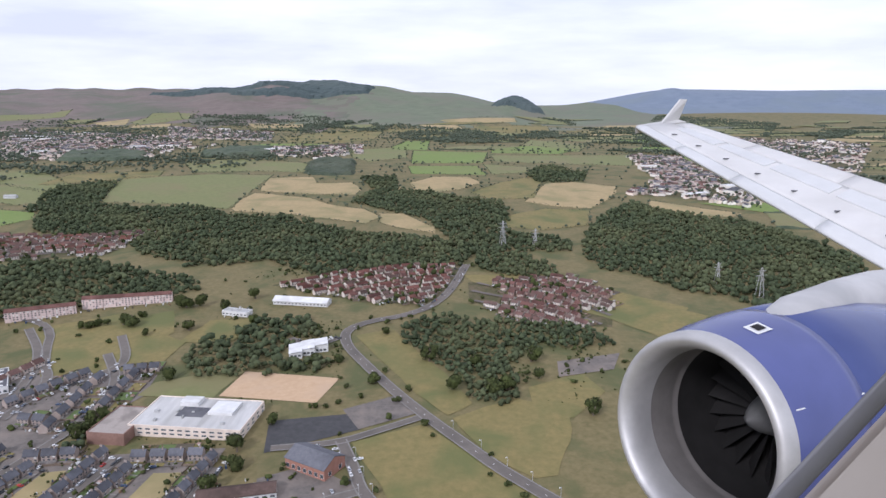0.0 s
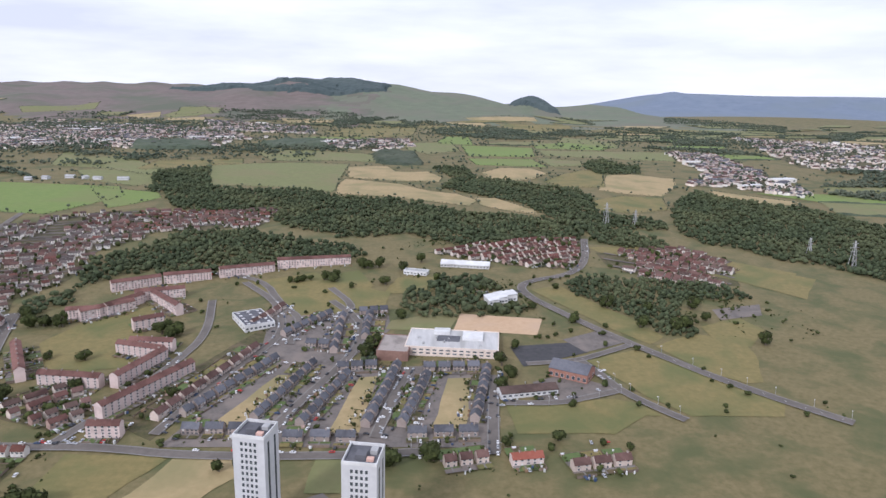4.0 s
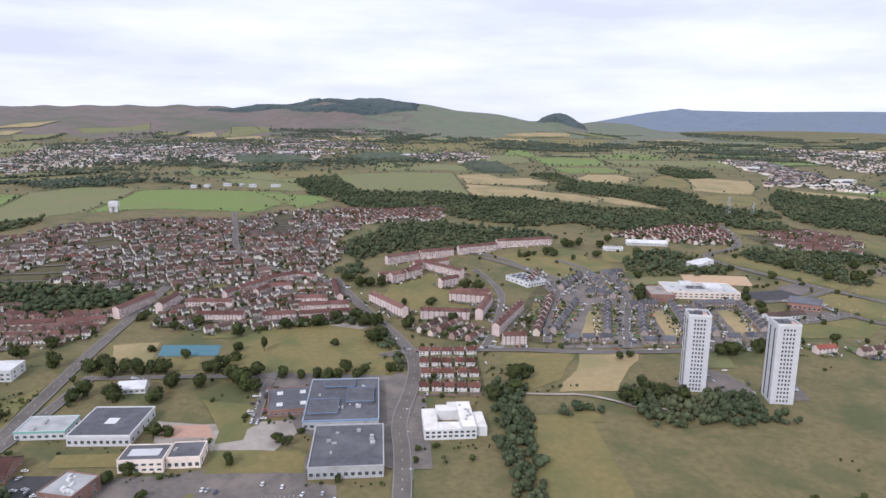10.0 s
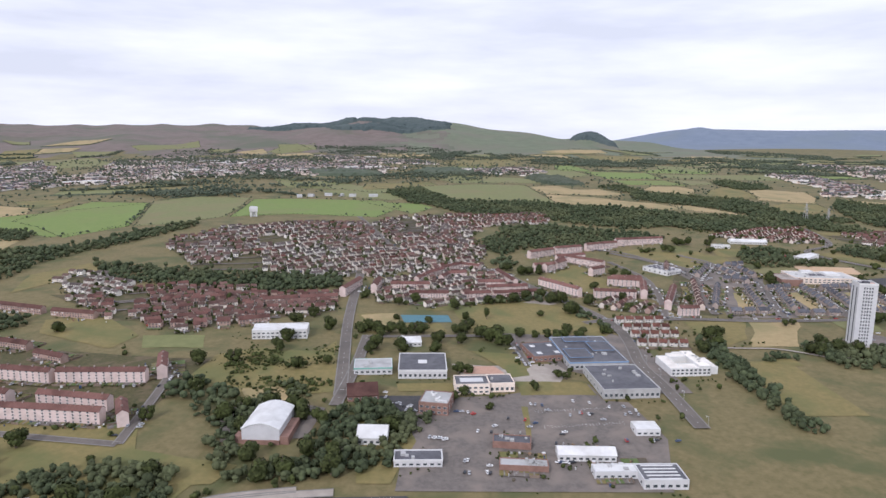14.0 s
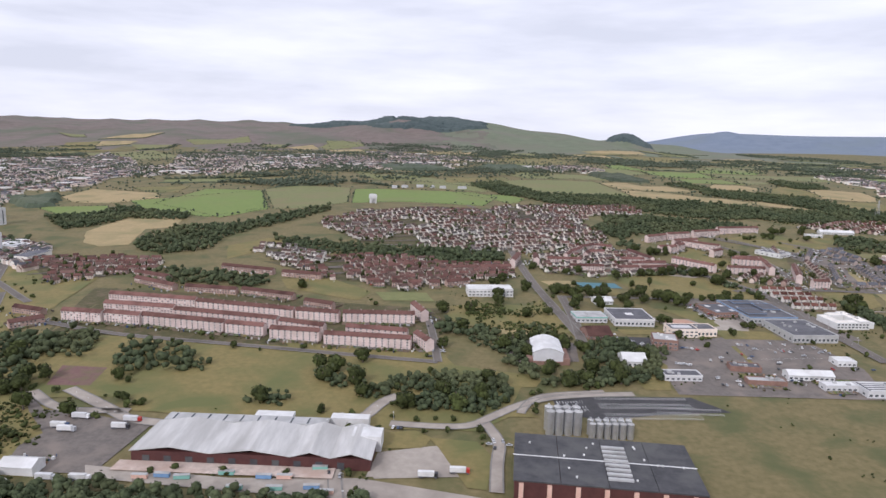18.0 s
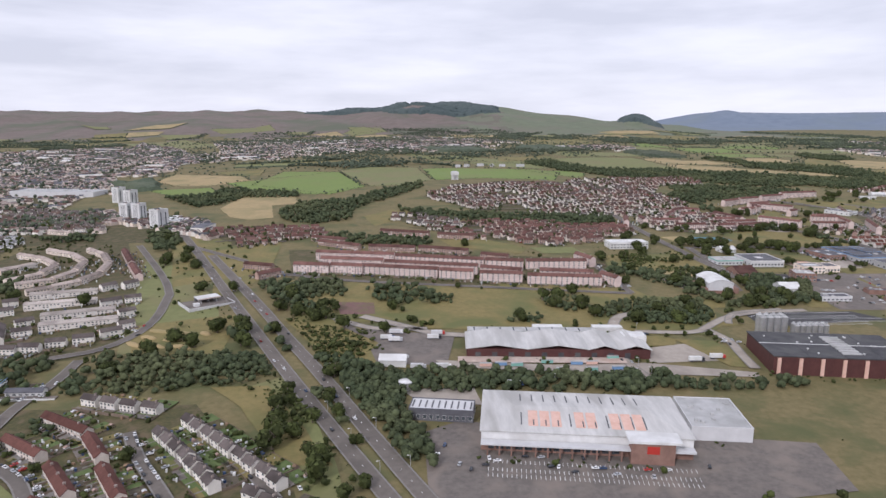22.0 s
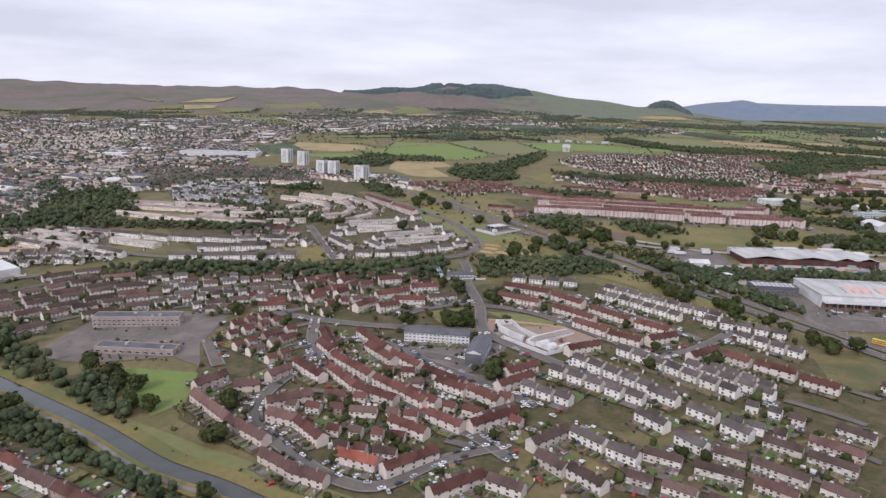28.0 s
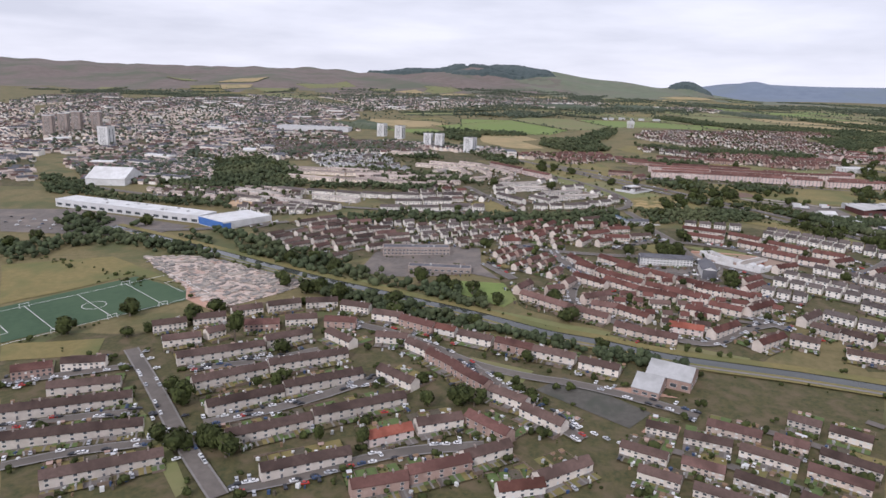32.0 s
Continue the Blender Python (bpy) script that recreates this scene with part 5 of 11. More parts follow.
def tower(x, y, turn, L, D, H, label, storeys, wall=None):
    """A high block of flats with paired window columns, a parapet and plant on its roof."""
    base = new("tower_block")
    base.matrix_basis = pose(x, y, land(x, y) + 0.1, 0, 0, turn)
    tagged(base, label, "tower block", "tower blocks")
    a, d = L / 2, D / 2
    HOUSES.append((x, y, a, d, turn))
    wall = wall or M["panel"]
    box("wall", base, wall, -a, a, -d, d, -1.5, H)
    box("roof", base, M["felt"], -a + 0.3, a - 0.3, -d + 0.3, d - 0.3, H, H + 0.1)
    for q in ((-a, a, -d, -d + 0.3), (-a, a, d - 0.3, d), (-a, -a + 0.3, -d + 0.3, d - 0.3), (a - 0.3, a, -d + 0.3, d - 0.3)):
        box("parapet", base, M["white"], *q, H, H + 1.0)
    box("lift_house", base, M["felt"], -a * 0.35, a * 0.25, -d * 0.5, d * 0.1, H + 0.1, H + 1.6)
    box("tank_room", base, M["metal"], a * 0.35, a * 0.75, d * 0.1, d * 0.6, H + 0.1, H + 1.3)
    box("roof_vent", base, M["rust"], a * 0.3, a * 0.7, -d * 0.6, -d * 0.3, H + 0.1, H + 0.9)
    step = (H - 1.2) / storeys
    wm = window_mesh(0.9, step * 0.6)
    for s in range(storeys):
        for i in range(4):
            shared("window", wm, base, (-a * 0.42 + i * a * 0.28, -d - 0.02, 0.7 + s * step))
    strip = kept_mesh(("ts", H), "window_strip", lambda: window_build(1.1, H - 3), M["glass"])
    for e in (-1, 1):
        for i in (-0.45, 0.45):
            shared("window_strip", strip, base, (e * (a + 0.02), i * d, 1.2), 90 * e)
    return base


tower(-169.0, 114.0, -11.4, 10, 10, 36, "tall pale grey tower block with rows of small windows", 18)
tower(-135.4, 100.5, -8, 10, 11, 36, "tall pale grey tower block with rows of small windows", 18)
for x, y, t, s in ((-1024, 418, -28, 11), (-998, 388, -28, 11), (-961, 287, -20, 10), (-947, 282, -20, 10), (-912, 240, -30, 12), (-1354, 272, -14, 14)):
    tower(x, y, t, s, s, 17 if x > -1100 else 23, "white tower block far across the town", 14, M["white"])
for x, y in ((-1471, 372), (-1467, 405), (-1465, 440), (-1440, 446)):
    tower(x, y, 5, 12, 12, 27, "dull brown tower block far across the town", 14, WALL["grey"])


def stepped_roofs(base, a, d, H):
    """Raised roof levels edged in blue."""
    for x0, x1, y0, y1, h in ((-a * 0.9, -a * 0.1, -d * 0.75, -d * 0.1, 1.2), (a * 0.1, a * 0.85, -d * 0.3, d * 0.4, 1.5), (-a * 0.6, a * 0.3, d * 0.5, d * 0.85, 1.1)):
        box("roof_level", base, M["felt"], x0, x1, y0, y1, H, H + h)
        for q in ((x0 - 0.1, x1 + 0.1, y0 - 0.1, y0), (x0 - 0.1, x1 + 0.1, y1, y1 + 0.1), (x0 - 0.1, x0, y0, y1), (x1, x1 + 0.1, y0, y1)):
            box("fascia", base, M["blue"], *q, H + h - 0.1, H + h + 0.12)


def fascia(mat, h=0.7):
    def make(base, a, d, H):
        for q in ((-a - 0.15, a + 0.15, -d - 0.15, -d), (-a - 0.15, a + 0.15, d, d + 0.15), (-a - 0.15, -a, -d, d), (a, a + 0.15, -d, d)):
            box("fascia", base, mat, *q, H - h, H + 0.5)
    return make


def both(*fs):
    def make(base, a, d, H):
        for g in fs:
            g(base, a, d, H)
    return make


def courtyard(base, a, d, H):
    box("light_well", base, M["felt"], -a * 0.35, a * 0.15, -d * 0.3, d * 0.35, H + 0.05, H + 0.2)
    box("upper_storey", base, M["white"], -a * 0.45, -a * 0.1, d * 0.4, d * 0.85, H, H + 2.0)
    box("upper_storey", base, M["white"], a * 0.2, a * 0.65, -d * 0.1, d * 0.7, H, H + 1.4)


building("school", "large two-storey school with white roofs", "school", -104, 264, -6, 48, 27, 3.9, WALL["cream"], M["sheet"], storeys=2, bays=14, extra=both(courtyard, roof_gear(6, 1)))
building("sports_wing", "school games hall with a sloping white roof", "school", -134, 258, -6, 16, 24, 4.2, M["brickwork"], ROOF["long"], glass=False)


def stepped_school(x, y, turn):
    """A small white school: three wings set back from one another, with sloping roofs."""
    base = new("school_building")
    base.matrix_basis = pose(x, y, land(x, y) + 0.2, 0, 0, turn)
    tagged(base, "low white school of stepped wings with sloping roofs", "school")
    HOUSES.append((x, y, 11, 9, turn))
    for k, (x0, y0, w, d, h) in enumerate(((-10, -7, 6.5, 13, 2.6), (-3.4, -4, 6.5, 12, 3.2), (3.2, -1, 7, 9, 3.8))):
        box("wing", base, M["white"], x0, x0 + w, y0, y0 + d, -1.5, h)
        v = [(x0 - 0.3, y0 - 0.4, h), (x0 + w, y0 - 0.4, h + 0.9), (x0 + w, y0 + d + 0.4, h + 0.9), (x0 - 0.3, y0 + d + 0.4, h)]
        v += [(p, q, r + 0.25) for p, q, r in v]
        mesh_object("roof", v, [(4, 5, 6, 7), (0, 3, 2, 1), (0, 1, 5, 4), (1, 2, 6, 5), (2, 3, 7, 6), (3, 0, 4, 7)], M["white"], base)
        for i in range(3):
            box("window", base, M["glass"], x0 + 0.5 + i * 2, x0 + 1.8 + i * 2, y0 - 0.06, y0 - 0.01, 0.7, 1.7)


stepped_school(-71, 336, 12)
building("workshop", "long low shed with a white sheet roof", "shed", -90, 413, -9, 36, 9, 2.2, M["white"], M["white"], "gable", storeys=1)
building("workshop", "white shed among trees", "shed", -126, 394, -15, 17, 7, 2.2, M["white"], M["metal"], storeys=1, extra=roof_gear(3, 3))
building("church", "red sandstone church with grey hipped roof", "church", -48, 230, -30, 19, 12, 4.2, M["stone"], ROOF["grey"], "gable", storeys=1)
building("nursery", "curved white nursery with a brown roof", "nursery", -72, 211, 13, 27, 7, 2.4, M["white"], ROOF["brown"], "gable", storeys=1, bays=10)
building("community_centre", "low centre with white-edged dark flat roofs", "community centre", -218, 300, 31, 17, 26, 3.0, M["white"], M["felt"], storeys=1, extra=skylights(3, 5, 1.6, 1.6, M["white"]))
building("shopping_centre", "dark flat-roofed shopping centre with blue edges", "shopping centre", -331, 99, 3, 31, 44, 3.2, M["metal"], M["felt"], storeys=1, bays=12, extra=both(fascia(M["blue"], 0.1), roof_gear(14, 4), stepped_roofs))
building("shopping_centre", "dark flat-roofed shopping hall with a blue front", "shopping centre", -325, 57, 3, 27, 33, 3.8, M["metal"], M["felt"], storeys=1, extra=both(fascia(M["metal"], 0.1), roof_gear(8, 5)))
building("shop_row", "low dark-roofed shops with square white rooflights", "shops", -354, 101, 10, 20, 24, 2.4, M["brickwork"], M["felt"], storeys=1, extra=skylights(2, 2, 2.6, 3.4, M["white"]))


def clinic(x, y, turn):
    """White flat-roofed wings round an open court, stepped in height, with a lower front."""
    base = new("health_centre")
    base.matrix_basis = pose(x, y, land(x, y) + 0.2, 0, 0, turn)
    tagged(base, "white flat-roofed centre round a planted courtyard", "health centre")
    HOUSES.append((x, y, 14, 14, turn))
    wings = ((-12.5, -6.5, -12, 8, 3.6), (-6.5, 2.5, -12, -5, 3.6), (-6.5, 2.5, 4, 10, 4.2), (2.5, 8.5, -12, 12, 4.6), (8.5, 13, -10, 4, 3.4), (-1, 5, 10.1, 15, 3.2))
    for x0, x1, y0, y1, h in wings:
        box("wing", base, M["white"], x0, x1, y0, y1, -1.5, h)
        box("roof", base, WALL["white"], x0 + 0.3, x1 - 0.3, y0 + 0.3, y1 - 0.3, h, h + 0.12)
        for q in ((x0, x1, y0, y0 + 0.25), (x0, x1, y1 - 0.25, y1)):
            box("parapet", base, M["white"], *q, h, h + 0.35)
    box("court", base, M["rough"], -6.45, 2.45, -4.95, 3.95, -0.2, 0.3)
    wm = window_mesh(1.5, 1.0)
    for i in range(9):
        for k in range(2):
            shared("window", wm, base, (-11.2 + i * 2.3, -12.02, 0.6 + 1.7 * k))
    for i in range(6):
        shared("window", wm, base, (13.02, -8.5 + i * 2.2, 0.8), 90)
    r = random.Random(41)
    for _ in range(7):
        px, py = r.uniform(3, 8), r.uniform(-10, 10)
        box("roof_vent", base, M["metal"], px - 0.5, px + 0.5, py - 0.4, py + 0.4, 4.7, 5.3)


clinic(-284, 80, 3)
building("swimming_pool", "hall with dark roof edged in white", "sports hall", -421, 77, 0, 24, 26, 3.6, M["panel"], M["felt"], storeys=1, extra=both(fascia(M["white"], 0.4), skylights(1, 1, 4.5, 5, M["white"])))
building("library", "low building with green trim and grey roof", "library", -446, 76, 3, 19, 14, 2.8, M["panel"], M["metal"], storeys=1, extra=both(fascia(M["green_trim"], 0.3), roof_gear(3, 6)))
building("office_block", "two-storey cream office with pale blue rooflight", "office", -398, 51, 2, 16, 12, 4.4, WALL["cream"], M["felt"], storeys=2, extra=skylights(1, 1, 11, 5, M["panel"]))
building("hall", "cream hall with dark flat roof", "hall", -384, 54, 4, 12, 12, 3.8, WALL["cream"], M["felt"], storeys=1, extra=roof_gear(2, 7))
building("brick_office", "brown brick office with a pale flat roof", "office", -415, 30, -13, 13, 14, 4.8, M["brickwork"], M["metal"], storeys=2, extra=roof_gear(8, 8, M["white"]))
building("primary_school", "white two-storey school with flat roofs", "school", -503, 129, 4, 31, 14, 4.6, M["white"], M["white"], storeys=2, bays=12, extra=roof_gear(4, 9, M["white"]))
building("hall", "low hall with a red roof", "hall", -449, 45, 7, 14, 15, 2.2, M["brickwork"], ROOF["brick"], "gable", storeys=1, extra=None)
building("pavilion", "small white pavilion with folded roof", "pavilion", -428, 115, 8, 12, 9, 2.2, M["white"], M["white"], "gable", storeys=1)
building("depot", "white depot shed with a ribbed roof", "depot", -359, -14, -3, 22, 7, 2.6, M["white"], M["white"], "gable", storeys=1)
building("depot", "grey flat-roofed depot shed", "depot", -348, -27, 0, 23, 6, 2.4, M["panel"], M["white"], storeys=1, extra=roof_gear(2, 10))
building("sports_hall", "sports hall with a white barrel roof and blue ends", "sports hall", -484, 9, -4, 15, 23, 5.5, M["panel"], M["white"], "barrel", glass=False,
         extra=lambda base, a, d, H: (box("annex", base, M["brickwork"], -a - 3, -a, -d, d * 0.8, -1.2, 2.4), box("annex", base, M["brickwork"], a, a + 3.5, -d, d * 0.6, -1.2, 2.6), box("plinth", base, M["brickwork"], -a, a, -d - 0.6, -d - 0.05, -1.2, 1.2)))
building("brick_shed", "long low brick shed with a dark felt roof", "shed", -386, -4, -8, 15, 7, 2.2, M["brickwork"], M["felt"], storeys=1, glass=False, extra=roof_gear(6, 21))
building("store_shed", "grey flat-roofed shed with patched roof", "shed", -384, -22, -6, 18, 6, 2.0, M["brickwork"], M["metal"], storeys=1, glass=False, extra=roof_gear(9, 22))
building("flat_shed", "low grey flat-roofed hall with white edges", "hall", -423, -17, 0, 18, 8, 2.4, M["panel"], M["felt"], storeys=1, extra=both(fascia(M["white"], 0.25), roof_gear(4, 23)))
building("kiosk", "small white-roofed shop with dark openings", "shop", -329, 7, 0, 10, 8, 2.4, M["white"], M["white"], storeys=1, bays=4)
building("ribbed_shed", "dark shed with ribbed blue-grey roof", "shed", -336, -31, 0, 16, 12, 3.0, M["panel"], M["felt"], storeys=1, extra=skylights(1, 5, 12, 0.7, M["white"]))
building("small_hall", "small hall with a white pitched roof", "hall", -441, 2, -3, 12, 12, 2.8, M["white"], M["white"], "gable", storeys=1)


def factory(x, y, turn):
    """The warehouse: six shallow white roof pitches over dark walls, with lean-tos."""
    base = new("warehouse")
    base.matrix_basis = pose(x, y, land(x, y) + 0.2, 0, 0, turn)
    tagged(base, "long warehouse with shallow white roof pitches and maroon walls", "warehouse")
    HOUSES.append((x, y, 43, 13, turn))
    box("wall", base, M["maroon"], -42, 42, -12, 12, -1.5, 3.72)
    box("yard_apron", base, M["rubble"], -46, 30, -19, -12.1, -0.1, 0.12)
    edges = [-42.5, -14, 14, 28, 42.5]
    for i in range(4):
        x0, x1 = edges[i], edges[i + 1]
        c = (x0 + x1) / 2
        v = []
        for yy in (-12.6, 12.6):
            v += [(x0, yy, 3.7), (c, yy, 5.6), (x1, yy, 3.7), (x0, yy, 4.0), (c, yy, 5.9), (x1, yy, 4.0)]
        f = [(3, 4, 10, 9), (4, 5, 11, 10), (0, 1, 4, 3), (1, 2, 5, 4), (6, 9, 10, 7), (7, 10, 11, 8), (0, 3, 9, 6), (2, 8, 11, 5), (0, 6, 7, 1), (1, 7, 8, 2)]
        mesh_object("roof", v, f, M["sheet"], base)
    box("lean_to", base, M["metal"], -41, 22, 12.7, 19, -1.5, 4.6)
    for i in range(9):
        box("skylight", base, M["glass"], -38 + i * 6.5, -37.4 + i * 6.5, 13, 18, 4.6, 4.75)
    for x0 in (-8, 22):
        box("loading_shed", base, M["white"], x0, x0 + 15, 19.2, 24, -1.5, 4.6)
    box("annex", base, M["white"], 33, 44, 2, 10, -1.5, 5.6)
    for i in range(10):
        box("door", base, M["blackroof"], -38 + i * 7.6, -35.5 + i * 7.6, -12.15, -12.02, -0.5, 2.2)


factory(-606, -93, -3)


def brewery(x, y, turn):
    base = new("brewery_hall")
    base.matrix_basis = pose(x, y, land(x, y) + 0.2, 0, 0, turn)
    tagged(base, "big dark-roofed brewery hall with maroon walls", "factory")
    HOUSES.append((x, y, 30, 17, turn))
    box("wall", base, M["maroon"], -16, 44, -17, 17, -1.5, 7.5)
    for i in range(4):
        box("roof", base, M["blackroof"], -16.4 + i * 15.2, -1.4 + i * 15.2, -17.4, 17.4, 7.5, 8.0)
    box("gutter", base, M["white"], -16.7, 44.5, -0.25, 0.25, 8.0, 8.12)
    for i in range(7):
        box("buttress", base, M["rust"], -14.5 + i * 9, -13 + i * 9, -17.5, -17.05, -1.5, 7.0)
    r = random.Random(3)
    for i in range(18):
        px, py = r.uniform(-12, 40), r.uniform(-14, 14)
        box("roof_vent", base, M["white"], px, px + 0.6, py, py + 0.6, 8.0, 8.5)
    for i in range(8):
        box("louvre", base, M["metal"], 14, 22, -13 + i * 3.2, -11.6 + i * 3.2, 8.0, 8.6)


brewery(-499, -111, -8)


def silo(x, y, h, r):
    base = new("silo")
    base.matrix_basis = pose(x, y, land(x, y) + 0.1)
    tagged(base, "tall steel silo with a conical cap", "silo", "brewery silos")
    n = 16
    ring = [(r * math.cos(2 * math.pi * i / n), r * math.sin(2 * math.pi * i / n)) for i in range(n)]
    v = [(a, b, -1) for a, b in ring] + [(a, b, h) for a, b in ring]
    mesh_object("shell", v, [(i, (i + 1) % n, n + (i + 1) % n, n + i) for i in range(n)], M["steel"], base, smooth=True)
    v = [(a * 1.03, b * 1.03, h) for a, b in ring] + [(a * 0.2, b * 0.2, h + r * 0.45) for a, b in ring]
    mesh_object("cap", v, [(i, (i + 1) % n, n + (i + 1) % n, n + i) for i in range(n)] + [tuple(range(n, 2 * n))], M["metal"], base)
    box("hatch", base, M["steel"], -0.3, 0.3, -0.3, 0.3, h + r * 0.4, h + r * 0.45 + 0.4)


for i in range(4):
    for j in range(2):
        silo(-497 + i * 3.6, -77 + j * 4.2, 9.5, 1.7)
for i in range(6):
    for j in range(2):
        silo(-481 + i * 3.0, -80 + j * 3.4, 6.0, 1.3)


def superstore(x, y, turn):
    base = new("superstore")
    base.matrix_basis = pose(x, y, land(x, y) + 0.2, 0, 0, turn)
    tagged(base, "huge retail store with a ribbed pale roof patched with faded red", "superstore")
    HOUSES.append((x, y, 36, 20, turn))
    a, d, H = 35, 17, 6.2
    box("wall", base, M["white"], -a, a, -d, d, -1.5, H)
    v = [(-a - 0.5, -d - 0.5, H), (a + 0.5, -d - 0.5, H), (a + 0.5, d + 0.5, H), (-a - 0.5, d + 0.5, H), (-a + 12, 0, H + 2.2), (a - 12, 0, H + 2.2),
         (-a - 0.5, -d - 0.5, H + 0.4), (a + 0.5, -d - 0.5, H + 0.4), (a + 0.5, d + 0.5, H + 0.4), (-a - 0.5, d + 0.5, H + 0.4)]
    mesh_object("roof", v, [(6, 7, 5, 4), (7, 8, 5), (8, 9, 4, 5), (9, 6, 4), (0, 1, 7, 6), (1, 2, 8, 7), (2, 3, 9, 8), (3, 0, 6, 9)], M["sheet"], base)
    for i in range(10):  # faded red sheets between the rooflights
        if i not in (3, 6):
            x0 = -19 + i * 4.0
            v = [(x0, -13.5, H + 0.86), (x0 + 3.3, -13.5, H + 0.86), (x0 + 3.3, -3.5, H + 1.98), (x0, -3.5, H + 1.98)]
            mesh_object("roof_sheet", v + [(p, q, s - 0.06) for p, q, s in v], [(0, 1, 2, 3), (0, 4, 5, 1), (1, 5, 6, 2), (2, 6, 7, 3), (3, 7, 4, 0)], M["rust"], base)
    for i in range(15):
        for s in (-1, 1):
            x0 = -30 + i * 4.2
            z0, z1 = H + 0.4 + (17.5 - 13) / 17.5 * 1.8, H + 0.4 + (17.5 - 7) / 17.5 * 1.8
            if abs(x0) > 24:
                z0, z1 = H + 0.6, H + 0.9
                continue
            v = [(x0, s * 13, z0 + 0.08), (x0 + 0.45, s * 13, z0 + 0.08), (x0 + 0.45, s * 5, z1 + 0.3), (x0, s * 5, z1 + 0.3)]
            mesh_object("rooflight", v, [(0, 1, 2, 3)] if s < 0 else [(3, 2, 1, 0)], M["felt"], base)
    box("canopy", base, M["panel"], -a, a, -d - 4, -d - 0.55, 3.0, 3.6)
    box("brick_front", base, M["brickwork"], -a, a, -d - 0.5, -d - 0.05, -1.2, 2.4)
    box("entrance", base, M["brickwork"], 14, 28, -d - 5, -d - 0.6, -1.2, 6.6)
    box("entrance_roof", base, M["white"], 13, 30, -d - 5.6, -d + 2, 6.6, 7.4)
    box("sign", base, M["car_red"] if "car_red" in M else CAR_PAINT[3], 19, 23, -d - 5.2, -d - 5.02, 3.0, 5.6)
    for i in range(14):
        box("window", base, M["glass"], -33 + i * 3.2, -30.6 + i * 3.2, -d - 0.6, -d - 0.52, 0.2, 2.0)
    for i in range(12):
        box("pier", base, M["brickwork"], -33 + i * 4, -32.5 + i * 4, -d - 3.9, -d - 3.4, -1.2, 3.0)


superstore(-613, -173, -7.4)
building("garden_centre", "store wing with slatted pale roof", "store", -662, -160, -9, 24, 10, 4.0, M["felt"], M["panel"], storeys=1, extra=skylights(10, 1, 0.5, 6, M["felt"]))
building("service_yard", "store annex with a white sheet roof", "store", -564, -170, -7, 21, 26, 4.4, M["panel"], M["metal"], glass=False, extra=roof_gear(9, 12))
building("lorry_shed", "small white lorry shed", "shed", -682, -110, -4, 12, 7, 3.0, M["white"], M["white"], "gable", glass=False)
building("station_building", "low white station building with a dark roof", "station", -830, -132, 0, 15, 4, 2.0, M["white"], M["felt"], "gable", storeys=1, bays=6)


def platform(x, y, turn, L):
    base = new("platform")
    base.matrix_basis = pose(x, y, land(x, y) + 0.2, 0, 0, turn)
    tagged(base, "railway platform with a white edge", "platform")
    box("deck", base, M["asphalt"], -L / 2, L / 2, -1.4, 1.4, -1.0, 0.6)
    box("edge", base, M["white"], -L / 2, L / 2, -1.8, -1.42, -1.0, 0.64)


platform(-829, -136, 0, 26)


def footbridge(x, y, turn, L):
    """A lattice footbridge on two piers over the railway."""
    base = new("footbridge")
    base.matrix_basis = pose(x, y, land(x, y) + 0.2, 0, 0, turn)
    tagged(base, "pale blue lattice footbridge over the railway", "footbridge")
    box("deck", base, M["metal"], -L / 2, L / 2, -0.7, 0.7, 3.0, 3.2)
    for w in (-0.75, 0.75):
        box("girder", base, M["panel"], -L / 2, L / 2, w - 0.08, w + 0.08, 3.0, 3.4)
        box("handrail", base, M["blue"], -L / 2, L / 2, w - 0.08, w + 0.08, 4.3, 4.5)
        for k in range(9):
            u = -L / 2 + L * (k + 0.5) / 9
            box("baluster", base, M["panel"], u - 0.1, u + 0.1, w - 0.06, w + 0.06, 3.4, 4.3)
    for u in (-L / 2 + 1, L / 2 - 1):
        box("pier", base, M["panel"], u - 0.3, u + 0.3, -0.6, 0.6, -2.0, 3.0)


footbridge(-842, -134, 95, 21)


def mound(x, y, turn, a):
    """A rounded earth hump of the cycle track."""
    v, f = [], []
    for j in range(5):
        r, z = math.cos(j * math.pi / 8), 1.3 * math.sin(j * math.pi / 8)
        for i in range(14):
            t = 2 * math.pi * i / 14
            v.append((a * r * math.cos(t), 1.9 * r * math.sin(t), z - 0.2))
        if j:
            k = (j - 1) * 14
            f += [(k + i, k + (i + 1) % 14, k + 14 + (i + 1) % 14, k + 14 + i) for i in range(14)]
    ob = mesh_object("mound", v, f, M["path"] if a > 14 else M["straw"], smooth=True)
    ob.matrix_basis = pose(x, y, land(x, y) + 0.4, 0, 0, turn)
    tagged(ob, "low worn earth hump of a cycle track", "mound", "earth humps of the track")


for x, y, t, a in ((-809, -78, -39, 6), (-798, -81, -25, 7), (-784, -84, -24, 6), (-805, -69, -22, 5), (-791, -74, -9, 6), (-803, -60, -18, 6), (-788, -65, -23, 8), (-778, -66, -40, 4)):
    mound(x, y, t, a)


